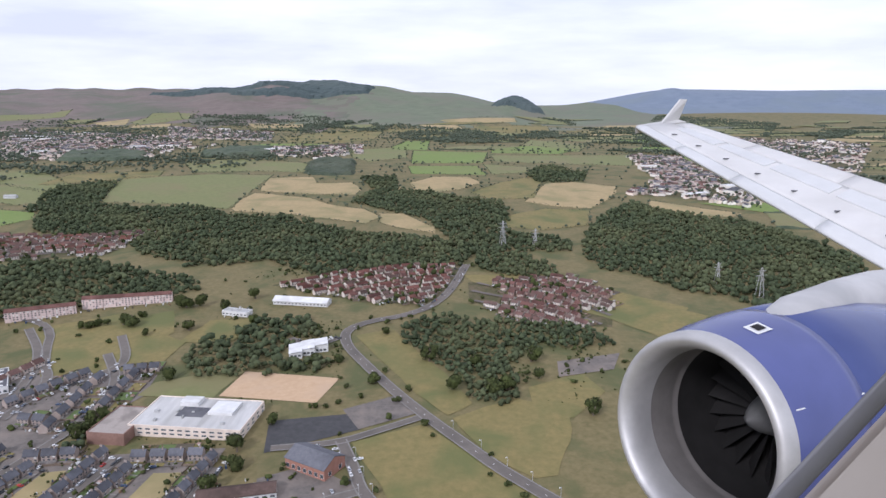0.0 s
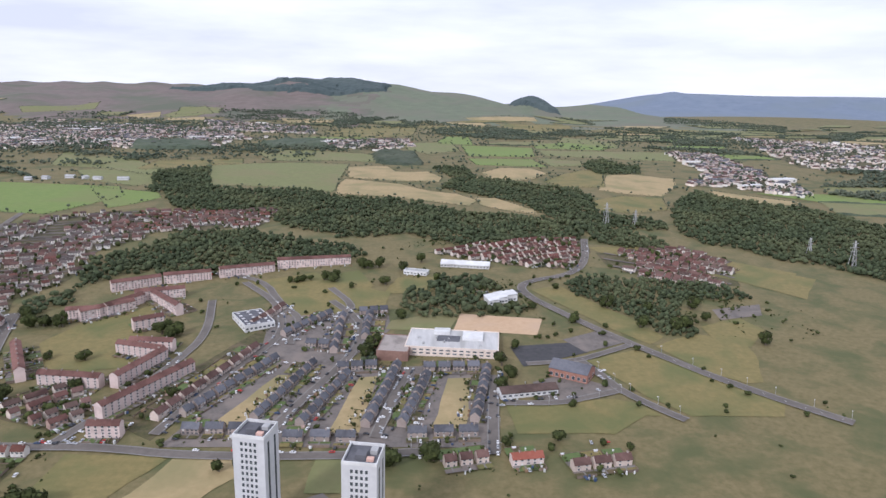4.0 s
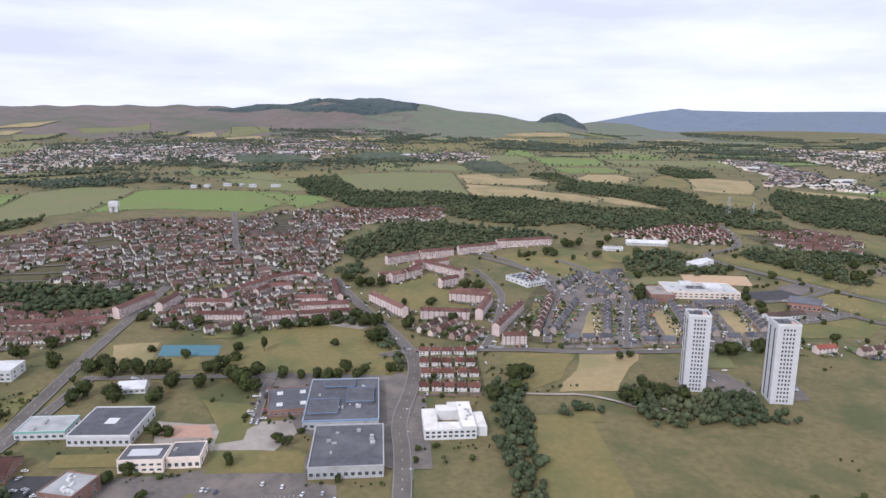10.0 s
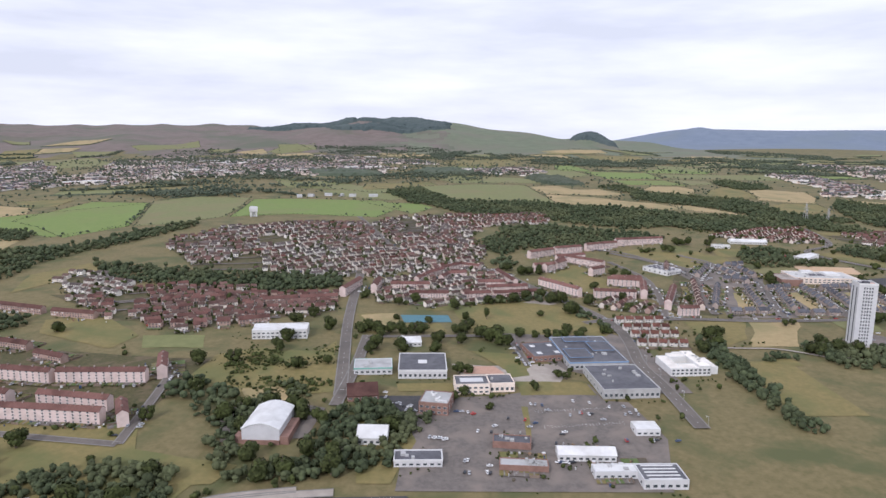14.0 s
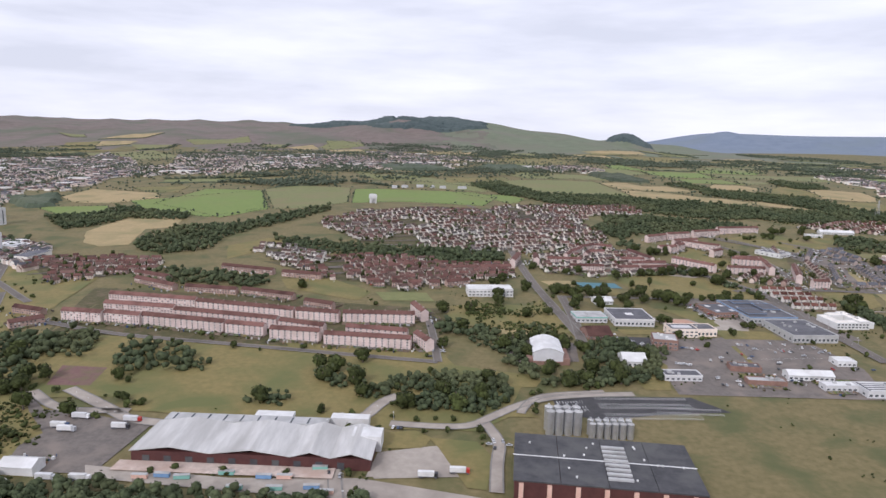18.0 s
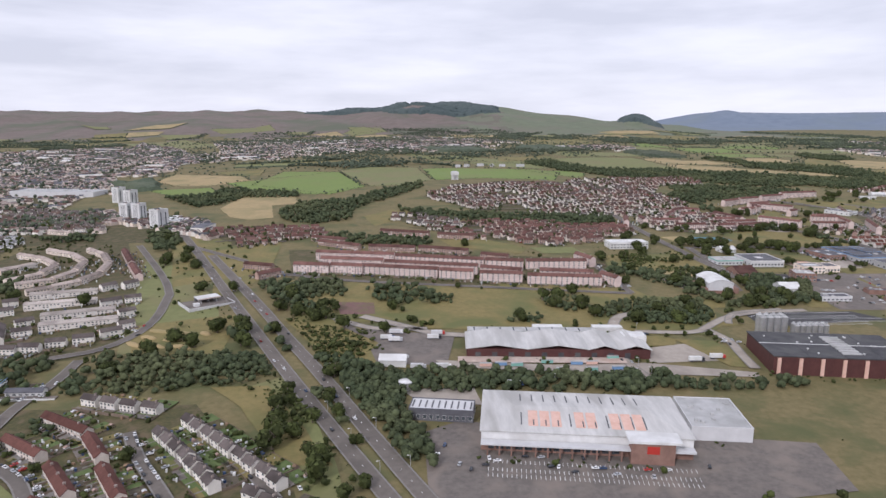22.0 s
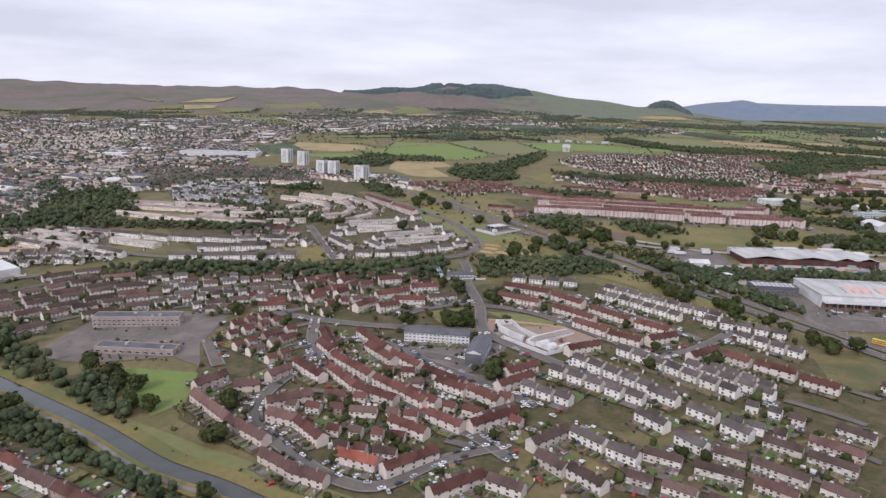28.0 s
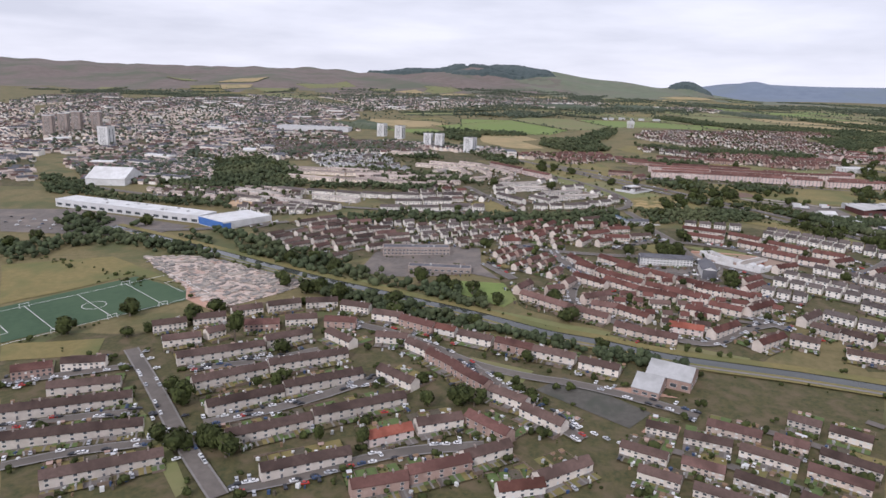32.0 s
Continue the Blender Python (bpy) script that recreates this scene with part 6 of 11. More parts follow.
def fuel_station(x, y, turn):
    """A canopy on posts over pumps, a kiosk and a pale wall round the forecourt."""
    base = new("fuel_station")
    base.matrix_basis = pose(x, y, land(x, y) + 0.3, 0, 0, turn)
    tagged(base, "fuel station with a pale canopy and walled forecourt", "fuel station")
    HOUSES.append((x, y, 13, 10, turn))
    box("forecourt", base, M["asphalt"], -13, 13, -10, 10, -1.0, 0.35)
    box("canopy", base, M["white"], -5, 8, -1, 7, 3.0, 3.5)
    box("canopy_edge", base, WALL["orange"], -5.15, 8.15, -1.15, -1.0, 2.9, 3.6)
    for px in (-3, 1.5, 6):
        for py in (0.5, 5.5):
            box("post", base, M["panel"], px - 0.15, px + 0.15, py - 0.15, py + 0.15, 0.35, 3.0)
        box("pump", base, M["metal"], px - 0.3, px + 0.3, 2.5, 3.1, 0.35, 1.3)
    box("kiosk", base, M["felt"], -4, 7, 7.2, 9.6, 0.35, 2.8)
    box("shop", base, M["white"], -8.5, -5.5, -5, -2, 0.35, 2.0)
    for q in ((-13, 13, -10.2, -9.9), (-13.2, -12.9, -9.9, 10), (12.9, 13.2, -9.9, 2)):
        box("boundary_wall", base, M["panel"], *q, -0.8, 1.2)


fuel_station(-793, -13, 36)
building("canal_school", "long brick school block with flat roof", "school", -983, -203, 3, 38, 8, 4.2, WALL["grey"], M["felt"], storeys=2, bays=18, extra=roof_gear(3, 13))
building("school_wing", "low dark school wing in an asphalt yard", "school", -971, -236, -6, 33, 7, 2.4, WALL["grey"], M["felt"], storeys=1, bays=10, extra=roof_gear(2, 14))
def dark_ends(base, a, d, H):
    for e in (-1, 1):
        box("end_wall", base, M["felt"], e * (a + 0.06) - 0.05, e * (a + 0.06) + 0.05, -d, d, -1.0, H)
    for i in range(9):
        box("panel", base, M["panel"], -a + (i + 0.9) * 2 * a / 9, -a + (i + 1.0) * 2 * a / 9, -d - 0.14, -d - 0.02, 0.2, H - 0.2)


building("maisonette_block", "three-storey white block with a dark pitched roof", "block of flats", -847, -229, -10, 28, 6, 4.4, M["white"], M["felt"], "gable", storeys=3, bays=16, sides=False, extra=dark_ends)
building("maisonette_block", "three-storey white block with a dark pitched roof", "block of flats", -831, -246, 73, 20, 7, 4.4, M["white"], M["felt"], "gable", storeys=3, bays=11, sides=False, extra=dark_ends)
building("retail_shed", "very long grey-roofed retail sheds", "retail shed", -1183, -94, -24, 130, 18, 4.6, M["panel"], M["white"], storeys=1, bays=16, extra=roof_gear(12, 15))
def blue_end(base, a, d, H):
    """Blue cladding over one end and round its corners."""
    box("end_cladding", base, M["deepblue"], -a - 0.12, -a - 0.01, -d - 0.1, d + 0.1, -0.5, H + 0.3)
    box("side_cladding", base, M["deepblue"], -a, -a + 6, -d - 0.12, -d - 0.01, -0.5, H - 0.5)


building("store", "white-roofed store with a bright blue end", "store", -1104, -125, 48, 38, 28, 4.0, M["white"], M["white"], glass=False, extra=blue_end)
building("clubhouse", "brick clubhouse with pale stepped roofs", "clubhouse", -896, -366, -34, 15, 13, 3.6, WALL["brick"], M["metal"], "gable", storeys=1, bays=4)
building("clubhouse_wing", "low brick wing with a pale sloping roof", "clubhouse", -906, -372, -34, 9, 13, 2.4, WALL["brick"], M["metal"], "gable", storeys=1, bays=3)
building("market_hall", "big hall with a white pitched roof", "hall", -1245, 27, -4, 34, 36, 5.0, M["white"], M["white"], "gable", glass=False)
building("factory", "long grey works sheds beside the fields", "factory", -1130, 490, -6, 110, 34, 6.0, M["panel"], M["metal"], glass=False, extra=roof_gear(10, 17))


def water_tower(x, y):
    base = new("water_tower")
    base.matrix_basis = pose(x, y, land(x, y) + 0.1, 0, 0, 12)
    tagged(base, "square white water tower on a pale stem on the hill", "water tower")
    box("tank", base, M["white"], -4.6, 4.6, -4.6, 4.6, 6, 10.8)
    box("cap", base, M["panel"], -3.5, 3.5, -3.5, 3.5, 10.8, 11.5)
    for s in (-3, 3):
        for q in (-3, 3):
            box("leg", base, M["white"], s - 0.9, s + 0.9, q - 0.9, q + 0.9, -2, 6)
    box("stem", base, M["panel"], -1.5, 1.5, -1.5, 1.5, -2, 6)


water_tower(-617, 540)


def prism(name, parent, mat, pts, z0, z1, label=""):
    """A flat outline drawn up to a height."""
    n = len(pts)
    if sum(a[0] * b[1] - b[0] * a[1] for a, b in zip(pts, pts[1:] + pts[:1])) < 0:
        pts = pts[::-1]
    v = [(x, y, z) for z in (z0, z1) for x, y in pts]
    f = [tuple(range(n - 1, -1, -1)), tuple(range(n, 2 * n))] + [(k, (k + 1) % n, n + (k + 1) % n, n + k) for k in range(n)]
    return mesh_object(name, v, f, mat, parent, label)


def wall_run(name, parent, mat, pts, w, z0, z1, label=""):
    """A thin wall along a bent line, one piece to each stretch."""
    for a, b in zip(pts, pts[1:]):
        d = (Vector(b) - Vector(a)).normalized()
        n, d = Vector((-d.y, d.x)) * w / 2, d * w * 0.3
        p, q = Vector(a) - d, Vector(b) - d
        prism(name, parent, mat, [tuple(p - n), tuple(q - n), tuple(q + n), tuple(p + n)], z0, z1, label)


def building_site(x, y):
    """A school going up: curved walls round a pale slab, a long wing, white tents and a hoarding."""
    base = new("building_site")
    base.matrix_basis = pose(x, y, land(x, y) + 0.3)
    tagged(base, "half-built pale walls on bare earth inside a hoarding", "building site")
    HOUSES.append((x, y, 17, 13, 20))
    prism("floor_slab", base, M["concrete"], [(-25.1, 16.1), (-19.3, 17.9), (-14.8, 5.6), (-16.9, -1.1), (-21.3, 5.9)], -0.5, 0.55)
    wall_run("curved_wall", base, M["white"], [(-17.6, -1.1), (-21.8, 4.9), (-25.2, 11.9), (-26.5, 17.1), (-26.3, 20.5), (-22.3, 20.7), (-18.7, 21.4)], 0.7, -0.5, 2.2)
    wall_run("inner_wall", base, M["panel"], [(-18.6, 21.0), (-16.7, 10.7), (-11.0, 1.5)], 0.5, -0.5, 2.0)
    prism("wing", base, M["white"], [(-16.3, -2.9), (-11.2, 2.5), (3.9, 11.6), (7.1, 7.6), (-3.0, 0.7), (-13.6, -6.7)], -0.5, 1.3)
    prism("wing_roof", base, M["concrete"], [(-15.1, -4.2), (-10.6, 0.9), (4.0, 10.0), (6.5, 7.2), (-3.0, 0.9), (-13.7, -6.3)], 1.3, 1.6)
    prism("low_slab", base, M["white"], [(-3.9, -8.8), (1.7, -4.7), (2.5, -6.5), (-2.9, -10.5)], -0.5, 0.9)
    wall_run("hoarding", base, M["white"], [(-25.4, 2.4), (-17.5, -8.2), (-10.4, -17.0), (-5.6, -14.5), (-2.2, -12.1)], 0.2, -0.5, 1.1, "white painted board hoarding")
    wall_run("hoarding", base, M["white"], [(9.9, -4.1), (15.2, -0.8)], 0.2, -0.5, 1.1, "white painted board hoarding")
    wall_run("spoil_bank", base, M["clay2"], [(-29.0, 25.5), (-19.2, 23.4), (-4.2, 19.3), (5.1, 14.7)], 1.6, -0.5, 0.7, "bank of red-brown earth")
    for a, b in [((-12.2, -9.4), (-8.1, -5.6)), ((-9.7, -12.7), (-5.7, -9.1))]:
        d = (Vector(b) - Vector(a)).normalized()
        n = Vector((-d.y, d.x))
        v, f = [], []
        for p in (Vector(a), Vector(b)):
            for k in range(9):
                t = math.pi * k / 8
                q = p + n * (1.9 * math.cos(t))
                v.append((q.x, q.y, 0.2 + 2.2 * math.sin(t) ** 0.7))
        f = [(k, k + 1, k + 10, k + 9) for k in range(8)] + [tuple(range(8, -1, -1)), tuple(range(9, 18))]
        mesh_object("tent", v, f, M["white"], base, "white barrel-roofed tent", smooth=False)


def digger(x, y, turn):
    base = new("digger")
    base.matrix_basis = pose(x, y, land(x, y) + 0.5, 0, 0, turn)
    tagged(base, "orange tracked digger on bare earth", "digger")
    for w in (-0.55, 0.55):
        box("track", base, M["felt"], -0.9, 0.9, w - 0.18, w + 0.18, 0, 0.4)
    box("body", base, ROOF["orange"], -0.9, 0.5, -0.6, 0.6, 0.4, 1.0)
    box("cab", base, M["glass"], -0.1, 0.5, 0.0, 0.55, 1.0, 1.5)
    box("boom", base, ROOF["orange"], 0.5, 2.4, -0.15, 0.1, 0.9, 1.2)


building_site(-793, -231)
digger(-794, -233, 20)


# ---- estates filled with houses ----
MIX = {"redbrown": ("redbrown", "russet", "brownw", "brownw", "redbrown", "white", "white", "white", "brown"), "brick": ("brick", "brick", "redbrown", "brownw"), "redwhite": ("redwhite", "redbrown", "brown"),
       "russet": ("russet", "russet", "russet", "brownw", "brick"), "white": ("white", "white", "brownw"), "brown": ("brown", "brown", "brownw", "redbrown"), "cream": ("cream", "cream", "white", "brown"), "pale": ("pale", "pale", "pale", "white")}
KINDS = list(SHAPE)
STUFF_MATS = [WALL[k] for k in KINDS] + [ROOF[k] for k in KINDS]
yard_trees = []


def paved(x, y):
    """Whether a pitch, court, car park or meadow lies here."""
    return any(k in ("court", "court2", "turf", "lime", "clay", "rubble", "concrete", "asphalt", "straw") and inside((x, y), p) for k, p in FIELDS if min(q[0] for q in p) <= x <= max(q[0] for q in p))


def bend_at(u, w):
    """How far a street swings aside along its way."""
    return 8 * math.sin(u / 47 + w * 0.011) + 4 * math.sin(u / 21 + 1.3 + w * 0.004)


def estate(kind, gap, turn, poly):
    """Rows of houses along one direction, with streets between, wherever the land inside the outline is free."""
    field("garden", poly)
    cx, cy = sum(p[0] for p in poly) / len(poly), sum(p[1] for p in poly) / len(poly)
    c, s = math.cos(radians(turn)), math.sin(radians(turn))
    us = [(p[0] - cx) * c + (p[1] - cy) * s for p in poly]
    ws = [-(p[0] - cx) * s + (p[1] - cy) * c for p in poly]
    far = off_path(cx, cy) > 300 or len(HOUSES) > 760
    v, f, slots, sv, sf = [], [], [], [], []
    w, line = min(ws) + gap * 0.3, 0
    while w < max(ws):
        u = min(us) + rng.uniform(2, 6)
        if line % 2 == 1:  # a street behind every second row
            p0, t = None, min(us)
            while t < max(us):
                b0 = bend_at(t, w)
                x, y = cx + t * c - (w + gap * 0.37 + b0) * s, cy + t * s + (w + gap * 0.37 + b0) * c
                if inside((x, y), poly) and clear_of_houses(x, y, 0.6):
                    for q in ((-1.3, 1.3) if not far else (-1.7, 1.7)):
                        sv.append((x - q * s, y + q * c, land(x, y) + 0.5))
                    if p0:
                        k = len(sv)
                        sf.append((k - 4, k - 2, k - 1, k - 3))
                    p0 = True
                else:
                    p0 = None
                t += 5
        while u < max(us):
            L = rng.choice((9, 11, 13, 15)) if kind == "brown" else rng.choice((5, 5.5, 6, 10, 12)) if not far else rng.choice((3.6, 4, 4, 4.5, 5, 7, 9))
            bend = bend_at(u, w)
            x, y = cx + (u + L / 2) * c - (w + bend) * s, cy + (u + L / 2) * s + (w + bend) * c
            if inside((x, y), poly) and not near_road((x, y), 3.0) and clear_of_houses(x, y, L / 2 if L < 8 else L / 2 - 1) and not paved(x, y) and (not far or noise.noise((x * 0.022, y * 0.022, 17.0)) > -0.34):
                k = rng.choice(MIX[kind])
                tt = turn + math.degrees(bend_at(u + 4, w) - bend_at(u - 4, w)) / 8 + rng.uniform(-4, 4)
                if abs(tt) > 90:
                    tt -= math.copysign(180, tt)
                if far:
                    D, H, R = (q * 0.84 for q in SHAPE[k])
                    m = pose(x, y, land(x, y) + 0.25, 0, 0, tt)
                    for (av, af), slot in ((gable_mesh(L, D, H, R), KINDS.index(k)), (roof_mesh(L, D, H, R), KINDS.index(k) + len(KINDS))):
                        n0 = len(v)
                        v += [tuple(m @ Vector(q)) for q in av]
                        f += [tuple(i + n0 for i in q) for q in af]
                        slots += [slot] * len(af)
                    HOUSES.append((x, y, L / 2, D / 2, tt))
                    PLAIN.append((x, y, tt, L, D, H, 2))
                else:
                    house(k, x, y, tt, L, 1)
                for _ in range(3):
                    tw = rng.choice((-1, 1)) * rng.uniform(3.2, 6)
                    tu = rng.uniform(-L / 2, L / 2)
                    if rng.random() < 0.75:
                        yard_trees.append((x + tu * c - tw * s, y + tu * s + tw * c, rng.uniform(0.7, 1.7) if rng.random() < 0.6 else rng.uniform(1.8, 3.3), rng.uniform(0.9, 1.4)))
            u += L + (rng.uniform(1.8, 4.6) if not far else rng.uniform(1.4, 3.2))
        w += gap * (0.58 if not far else 0.64) if line % 2 == 0 else gap * (0.8 if not far else 0.95)
        line += 1
    if v:
        tagged(mesh_object("estate_houses", v, f, STUFF_MATS, slots=slots), "estate of small houses with brown and red tile roofs", "houses", kind="stuff")
    if sf:
        tagged(mesh_object("estate_street", sv, sf, M["road"]), "narrow asphalt streets between the houses", "street", kind="structure")


estate('redbrown', 13, 22, [(-664, 382), (-621, 460), (-502, 502), (-384, 492), (-372, 328), (-405, 308), (-456, 274), (-489, 264), (-546, 282), (-601, 282)])
estate('redwhite', 12, 15, [(-415, 565), (-265, 600), (-270, 529), (-384, 492)])
estate('redbrown', 14, 17, [(-454, 200), (-453, 260), (-403, 293), (-352, 282), (-342, 222), (-363, 204), (-415, 191)])
estate('brick', 13, 8, [(-679, 212), (-569, 216), (-478, 224), (-480, 178), (-561, 135), (-643, 183)])
estate('white', 13, -31, [(-697, 253), (-701, 292), (-633, 247), (-626, 214), (-655, 205)])
estate('brick', 13, 7, [(-658, 225), (-607, 238), (-486, 225), (-476, 175), (-554, 153), (-616, 154)])
estate('redbrown', 12, 21, [(-469, 535), (-403, 583), (-274, 583), (-273, 542), (-368, 510), (-394, 454), (-417, 450)])
estate('russet', 10, 22, [(-119, 450), (-60, 484), (20, 503), (14, 457), (-12, 410), (-52, 415), (-93, 438)])
estate('brick', 10, -48, [(18, 457), (89, 472), (114, 434), (99, 373), (49, 377), (17, 421)])
estate('brick', 13, 2, [(-871, 225), (-762, 215), (-746, 176), (-807, 135), (-840, 159)])
estate('redbrown', 13, 42, [(-489, 380), (-401, 395), (-354, 289), (-380, 287), (-392, 218)])
estate('redbrown', 13, 11, [(-535, 457), (-483, 516), (-391, 447), (-363, 371), (-392, 381), (-489, 380)])
estate('redbrown', 13, 31, [(-478, 517), (-281, 602), (-275, 559), (-367, 491), (-433, 439)])
estate('brick', 13, 37, [(-300, 212), (-273, 216), (-259, 195), (-267, 177), (-297, 189)])
estate('brown', 13, 29, [(-1094, -135), (-1034, -111), (-985, -171), (-1003, -206), (-1027, -221), (-1078, -168)])
estate('white', 13, 8, [(-1013, -125), (-924, -134), (-922, -162), (-943, -191), (-991, -180)])
estate('russet', 13, 29, [(-941, -200), (-921, -173), (-897, -193), (-901, -253), (-915, -253), (-937, -232)])
estate('russet', 13, 16, [(-966, -128), (-927, -125), (-854, -138), (-841, -160), (-865, -185), (-901, -196), (-934, -184)])
estate('russet', 14, -29, [(-901, -253), (-810, -257), (-827, -316), (-863, -330), (-899, -305)])
estate('brown', 14, 72, [(-966, 1), (-952, 13), (-898, -85), (-910, -92)])
estate('brown', 15, 8, [(-892, -122), (-865, -118), (-831, -176), (-851, -192)])
estate('brown', 15, -49, [(-800, -327), (-761, -323), (-703, -310), (-743, -365), (-822, -362), (-818, -346), (-805, -344)])
estate('brown', 15, -49, [(-916, -391), (-889, -398), (-838, -394), (-877, -449), (-935, -446)])
estate('pale', 9, 15, [(-1090, 152), (-1096, 174), (-1088, 203), (-1062, 224), (-1015, 202), (-1001, 168), (-1001, 137), (-985, 106), (-998, 92), (-1022, 118), (-1031, 111), (-1049, 123), (-1066, 114)])
estate('white', 11, -6, [(-1194, 323), (-1179, 353), (-1099, 368), (-998, 321), (-954, 221), (-990, 222), (-1024, 223), (-1067, 235), (-1093, 214), (-1102, 184), (-1101, 165)])
estate('cream', 12, -20, [(-1207, -12), (-1170, 2), (-1134, -13), (-1106, 1), (-1072, -15), (-1056, -85), (-1101, -67), (-1130, -60), (-1177, -40)])
estate('white', 11, -9, [(-992, -20), (-981, -16), (-958, -17), (-930, -35), (-920, -63), (-941, -58), (-966, -65)])
estate('cream', 12, -8, [(-1067, 108), (-1035, 100), (-995, 85), (-976, 52), (-987, 41), (-1032, 48)])
estate('redbrown', 12, 24, [(-448, 522), (-349, 523), (-353, 484), (-373, 434), (-359, 373), (-371, 333), (-403, 397)])
estate('white', 12, -14, [(-1118, -84), (-1102, -69), (-1051, -67), (-1038, -91), (-1085, -108)])
estate('white', 15, -55, [(-741, -281), (-682, -280), (-703, -310), (-759, -320)])


# panes of the houses that stand too far off to tell their windows apart
wv, wf, ws = [], [], []
for x, y, turn, L, D, H, storeys in PLAIN:
    m = pose(x, y, land(x, y) + 0.25, 0, 0, turn)
    n, step = max(2, round(L / 1.9)), (H - 0.3) / storeys
    for side in (-1, 1):
        for i in range(n):
            for k in range(storeys):
                if rng.random() < 0.9:
                    u, w, z = (i + 0.5) * L / n - L / 2, rng.uniform(0.36, 0.5), 0.35 + k * step
                    q = len(wv)
                    wv += [tuple(m @ Vector((u + a * w, side * (D / 2 + 0.03), z + b))) for a, b in ((-1, 0), (1, 0), (1, step * 0.52), (-1, step * 0.52))]
                    wf.append((q, q + 1, q + 2, q + 3) if side < 0 else (q + 3, q + 2, q + 1, q))
                    ws.append(0 if rng.random() < 0.8 else 1)
tagged(mesh_object("estate_windows", wv, wf, [M["glass"], M["frame"]], slots=ws), "dark small window panes of the far terraces", "windows", kind="stuff")


# ---- the far town, a spread of small roofs and walls ----
TOWN_MATS = [WALL["white"], WALL["cream"], WALL["redbrown"], ROOF["brown"], ROOF["grey"], ROOF["redbrown"], M["white"], ROOF["cream"]]


town_trees = []


def far_town(n, poly):
    xs, ys = [p[0] for p in poly], [p[1] for p in poly]
    v, f, slots = [], [], []
    done = tries = 0
    while done < n * 2.0 and tries < n * 12:
        tries += 1
        x, y = rng.uniform(min(xs), max(xs)), rng.uniform(min(ys), max(ys))
        if not inside((x, y), poly) or not clear_of_houses(x, y, 5):
            continue
        swirl = noise.noise((x * 0.004, y * 0.004, 3.0))
        if noise.noise((x * 0.02, y * 0.02, 7.0)) < -0.28:
            continue
        turn = swirl * 160 + rng.uniform(-6, 6)
        L, D, H, R = rng.choice((5, 6, 8, 13)), rng.uniform(4.2, 5.2), rng.uniform(2.2, 3.2), rng.uniform(1.2, 1.8)
        if rng.random() < 0.006:
            L, D, H, R = rng.uniform(20, 40), rng.uniform(10, 18), rng.uniform(4, 6), 0.4
        m = pose(x, y, land(x, y), 0, 0, turn)
        wall, roof = rng.choice((0, 0, 1, 1, 2)), rng.choice((3, 4, 4, 5, 7, 7))
        if L > 19:
            wall, roof = 0, rng.choice((4, 6))
        for (av, af), slot in ((gable_mesh(L, D, H, R), wall), (tent_mesh(L, D, H, R), roof)):
            k = len(v)
            v += [tuple(m @ Vector(q)) for q in av]
            f += [tuple(i + k for i in q) for q in af]
            slots += [slot] * len(af)
        done += 1
    for _ in range(int(n * 3.6)):
        x, y = rng.uniform(min(xs), max(xs)), rng.uniform(min(ys), max(ys))
        if inside((x, y), poly):
            town_trees.append((x, y, rng.uniform(2.4, 5.0), rng.uniform(0.75, 1.1)))
    field("garden", poly)
    ob = mesh_object("distant_houses", v, f, TOWN_MATS, slots=slots)
    tagged(ob, "far suburb of small pale houses with brown and grey roofs", "houses", kind="stuff")


far_town(160, [(-1305, 161), (-1189, 146), (-1163, 20), (-1240, 32)])
far_town(500, [(-1855, 669), (-1829, 1026), (-1302, 2), (-1398, -4)])
far_town(300, [(-754, 1883), (-433, 1717), (-371, 1465), (-614, 1528)])
far_town(420, [(-1050, 1614), (-1031, 1793), (-577, 1530), (-473, 1308), (-536, 1203), (-507, 1094), (-668, 1170), (-737, 1125)])
far_town(120, [(-333, 1314), (-165, 1369), (-147, 1218), (-212, 1128), (-301, 1184)])
far_town(300, [(328, 1209), (404, 1168), (362, 784), (343, 714), (275, 782), (220, 799), (286, 907)])
far_town(260, [(646, 1631), (909, 1447), (588, 953), (476, 1003)])
far_town(600, [(-1065, 1036), (-1276, 1677), (-1172, 1907), (-803, 1538), (-502, 1374), (-488, 1143), (-677, 1071), (-875, 1102), (-947, 926)])
far_town(1300, [(-1487, 971), (-1552, 1312), (-1333, 1468), (-1215, 1243), (-1204, 819), (-1061, 486), (-1216, 509)])
far_town(250, [(-1205, 1552), (-1094, 1795), (-818, 1470), (-432, 1356), (-590, 1117), (-880, 1046)])
far_town(1900, [(-1529, 412), (-1717, 856), (-1707, 1204), (-1473, 1499), (-1121, 624), (-1063, 362), (-1115, 209), (-1190, 165), (-1316, 161), (-1418, 219)])
far_town(900, [(-1518, 1756), (-1130, 1072), (-1069, 681), (-1195, 709)])
far_town(500, [(-1140, 164), (-1061, 243), (-955, 264), (-843, 174), (-876, 261), (-1018, 343), (-1148, 222)])
far_town(400, [(-1341, 145), (-1311, 183), (-1214, 146), (-1171, 53), (-1210, 15), (-1272, 28)])
far_town(300, [(-1182, 1066), (-1004, 1392), (-749, 1375), (-808, 1075), (-1109, 877)])
far_town(260, [(-1295, 144), (-1289, 263), (-1175, 266), (-1090, 316), (-968, 265), (-1034, 201), (-1181, 182), (-1199, 99)])
far_town(700, [(-1869, 1005), (-1937, 1272), (-1854, 1554), (-1707, 1204), (-1758, 935), (-1775, 842)])


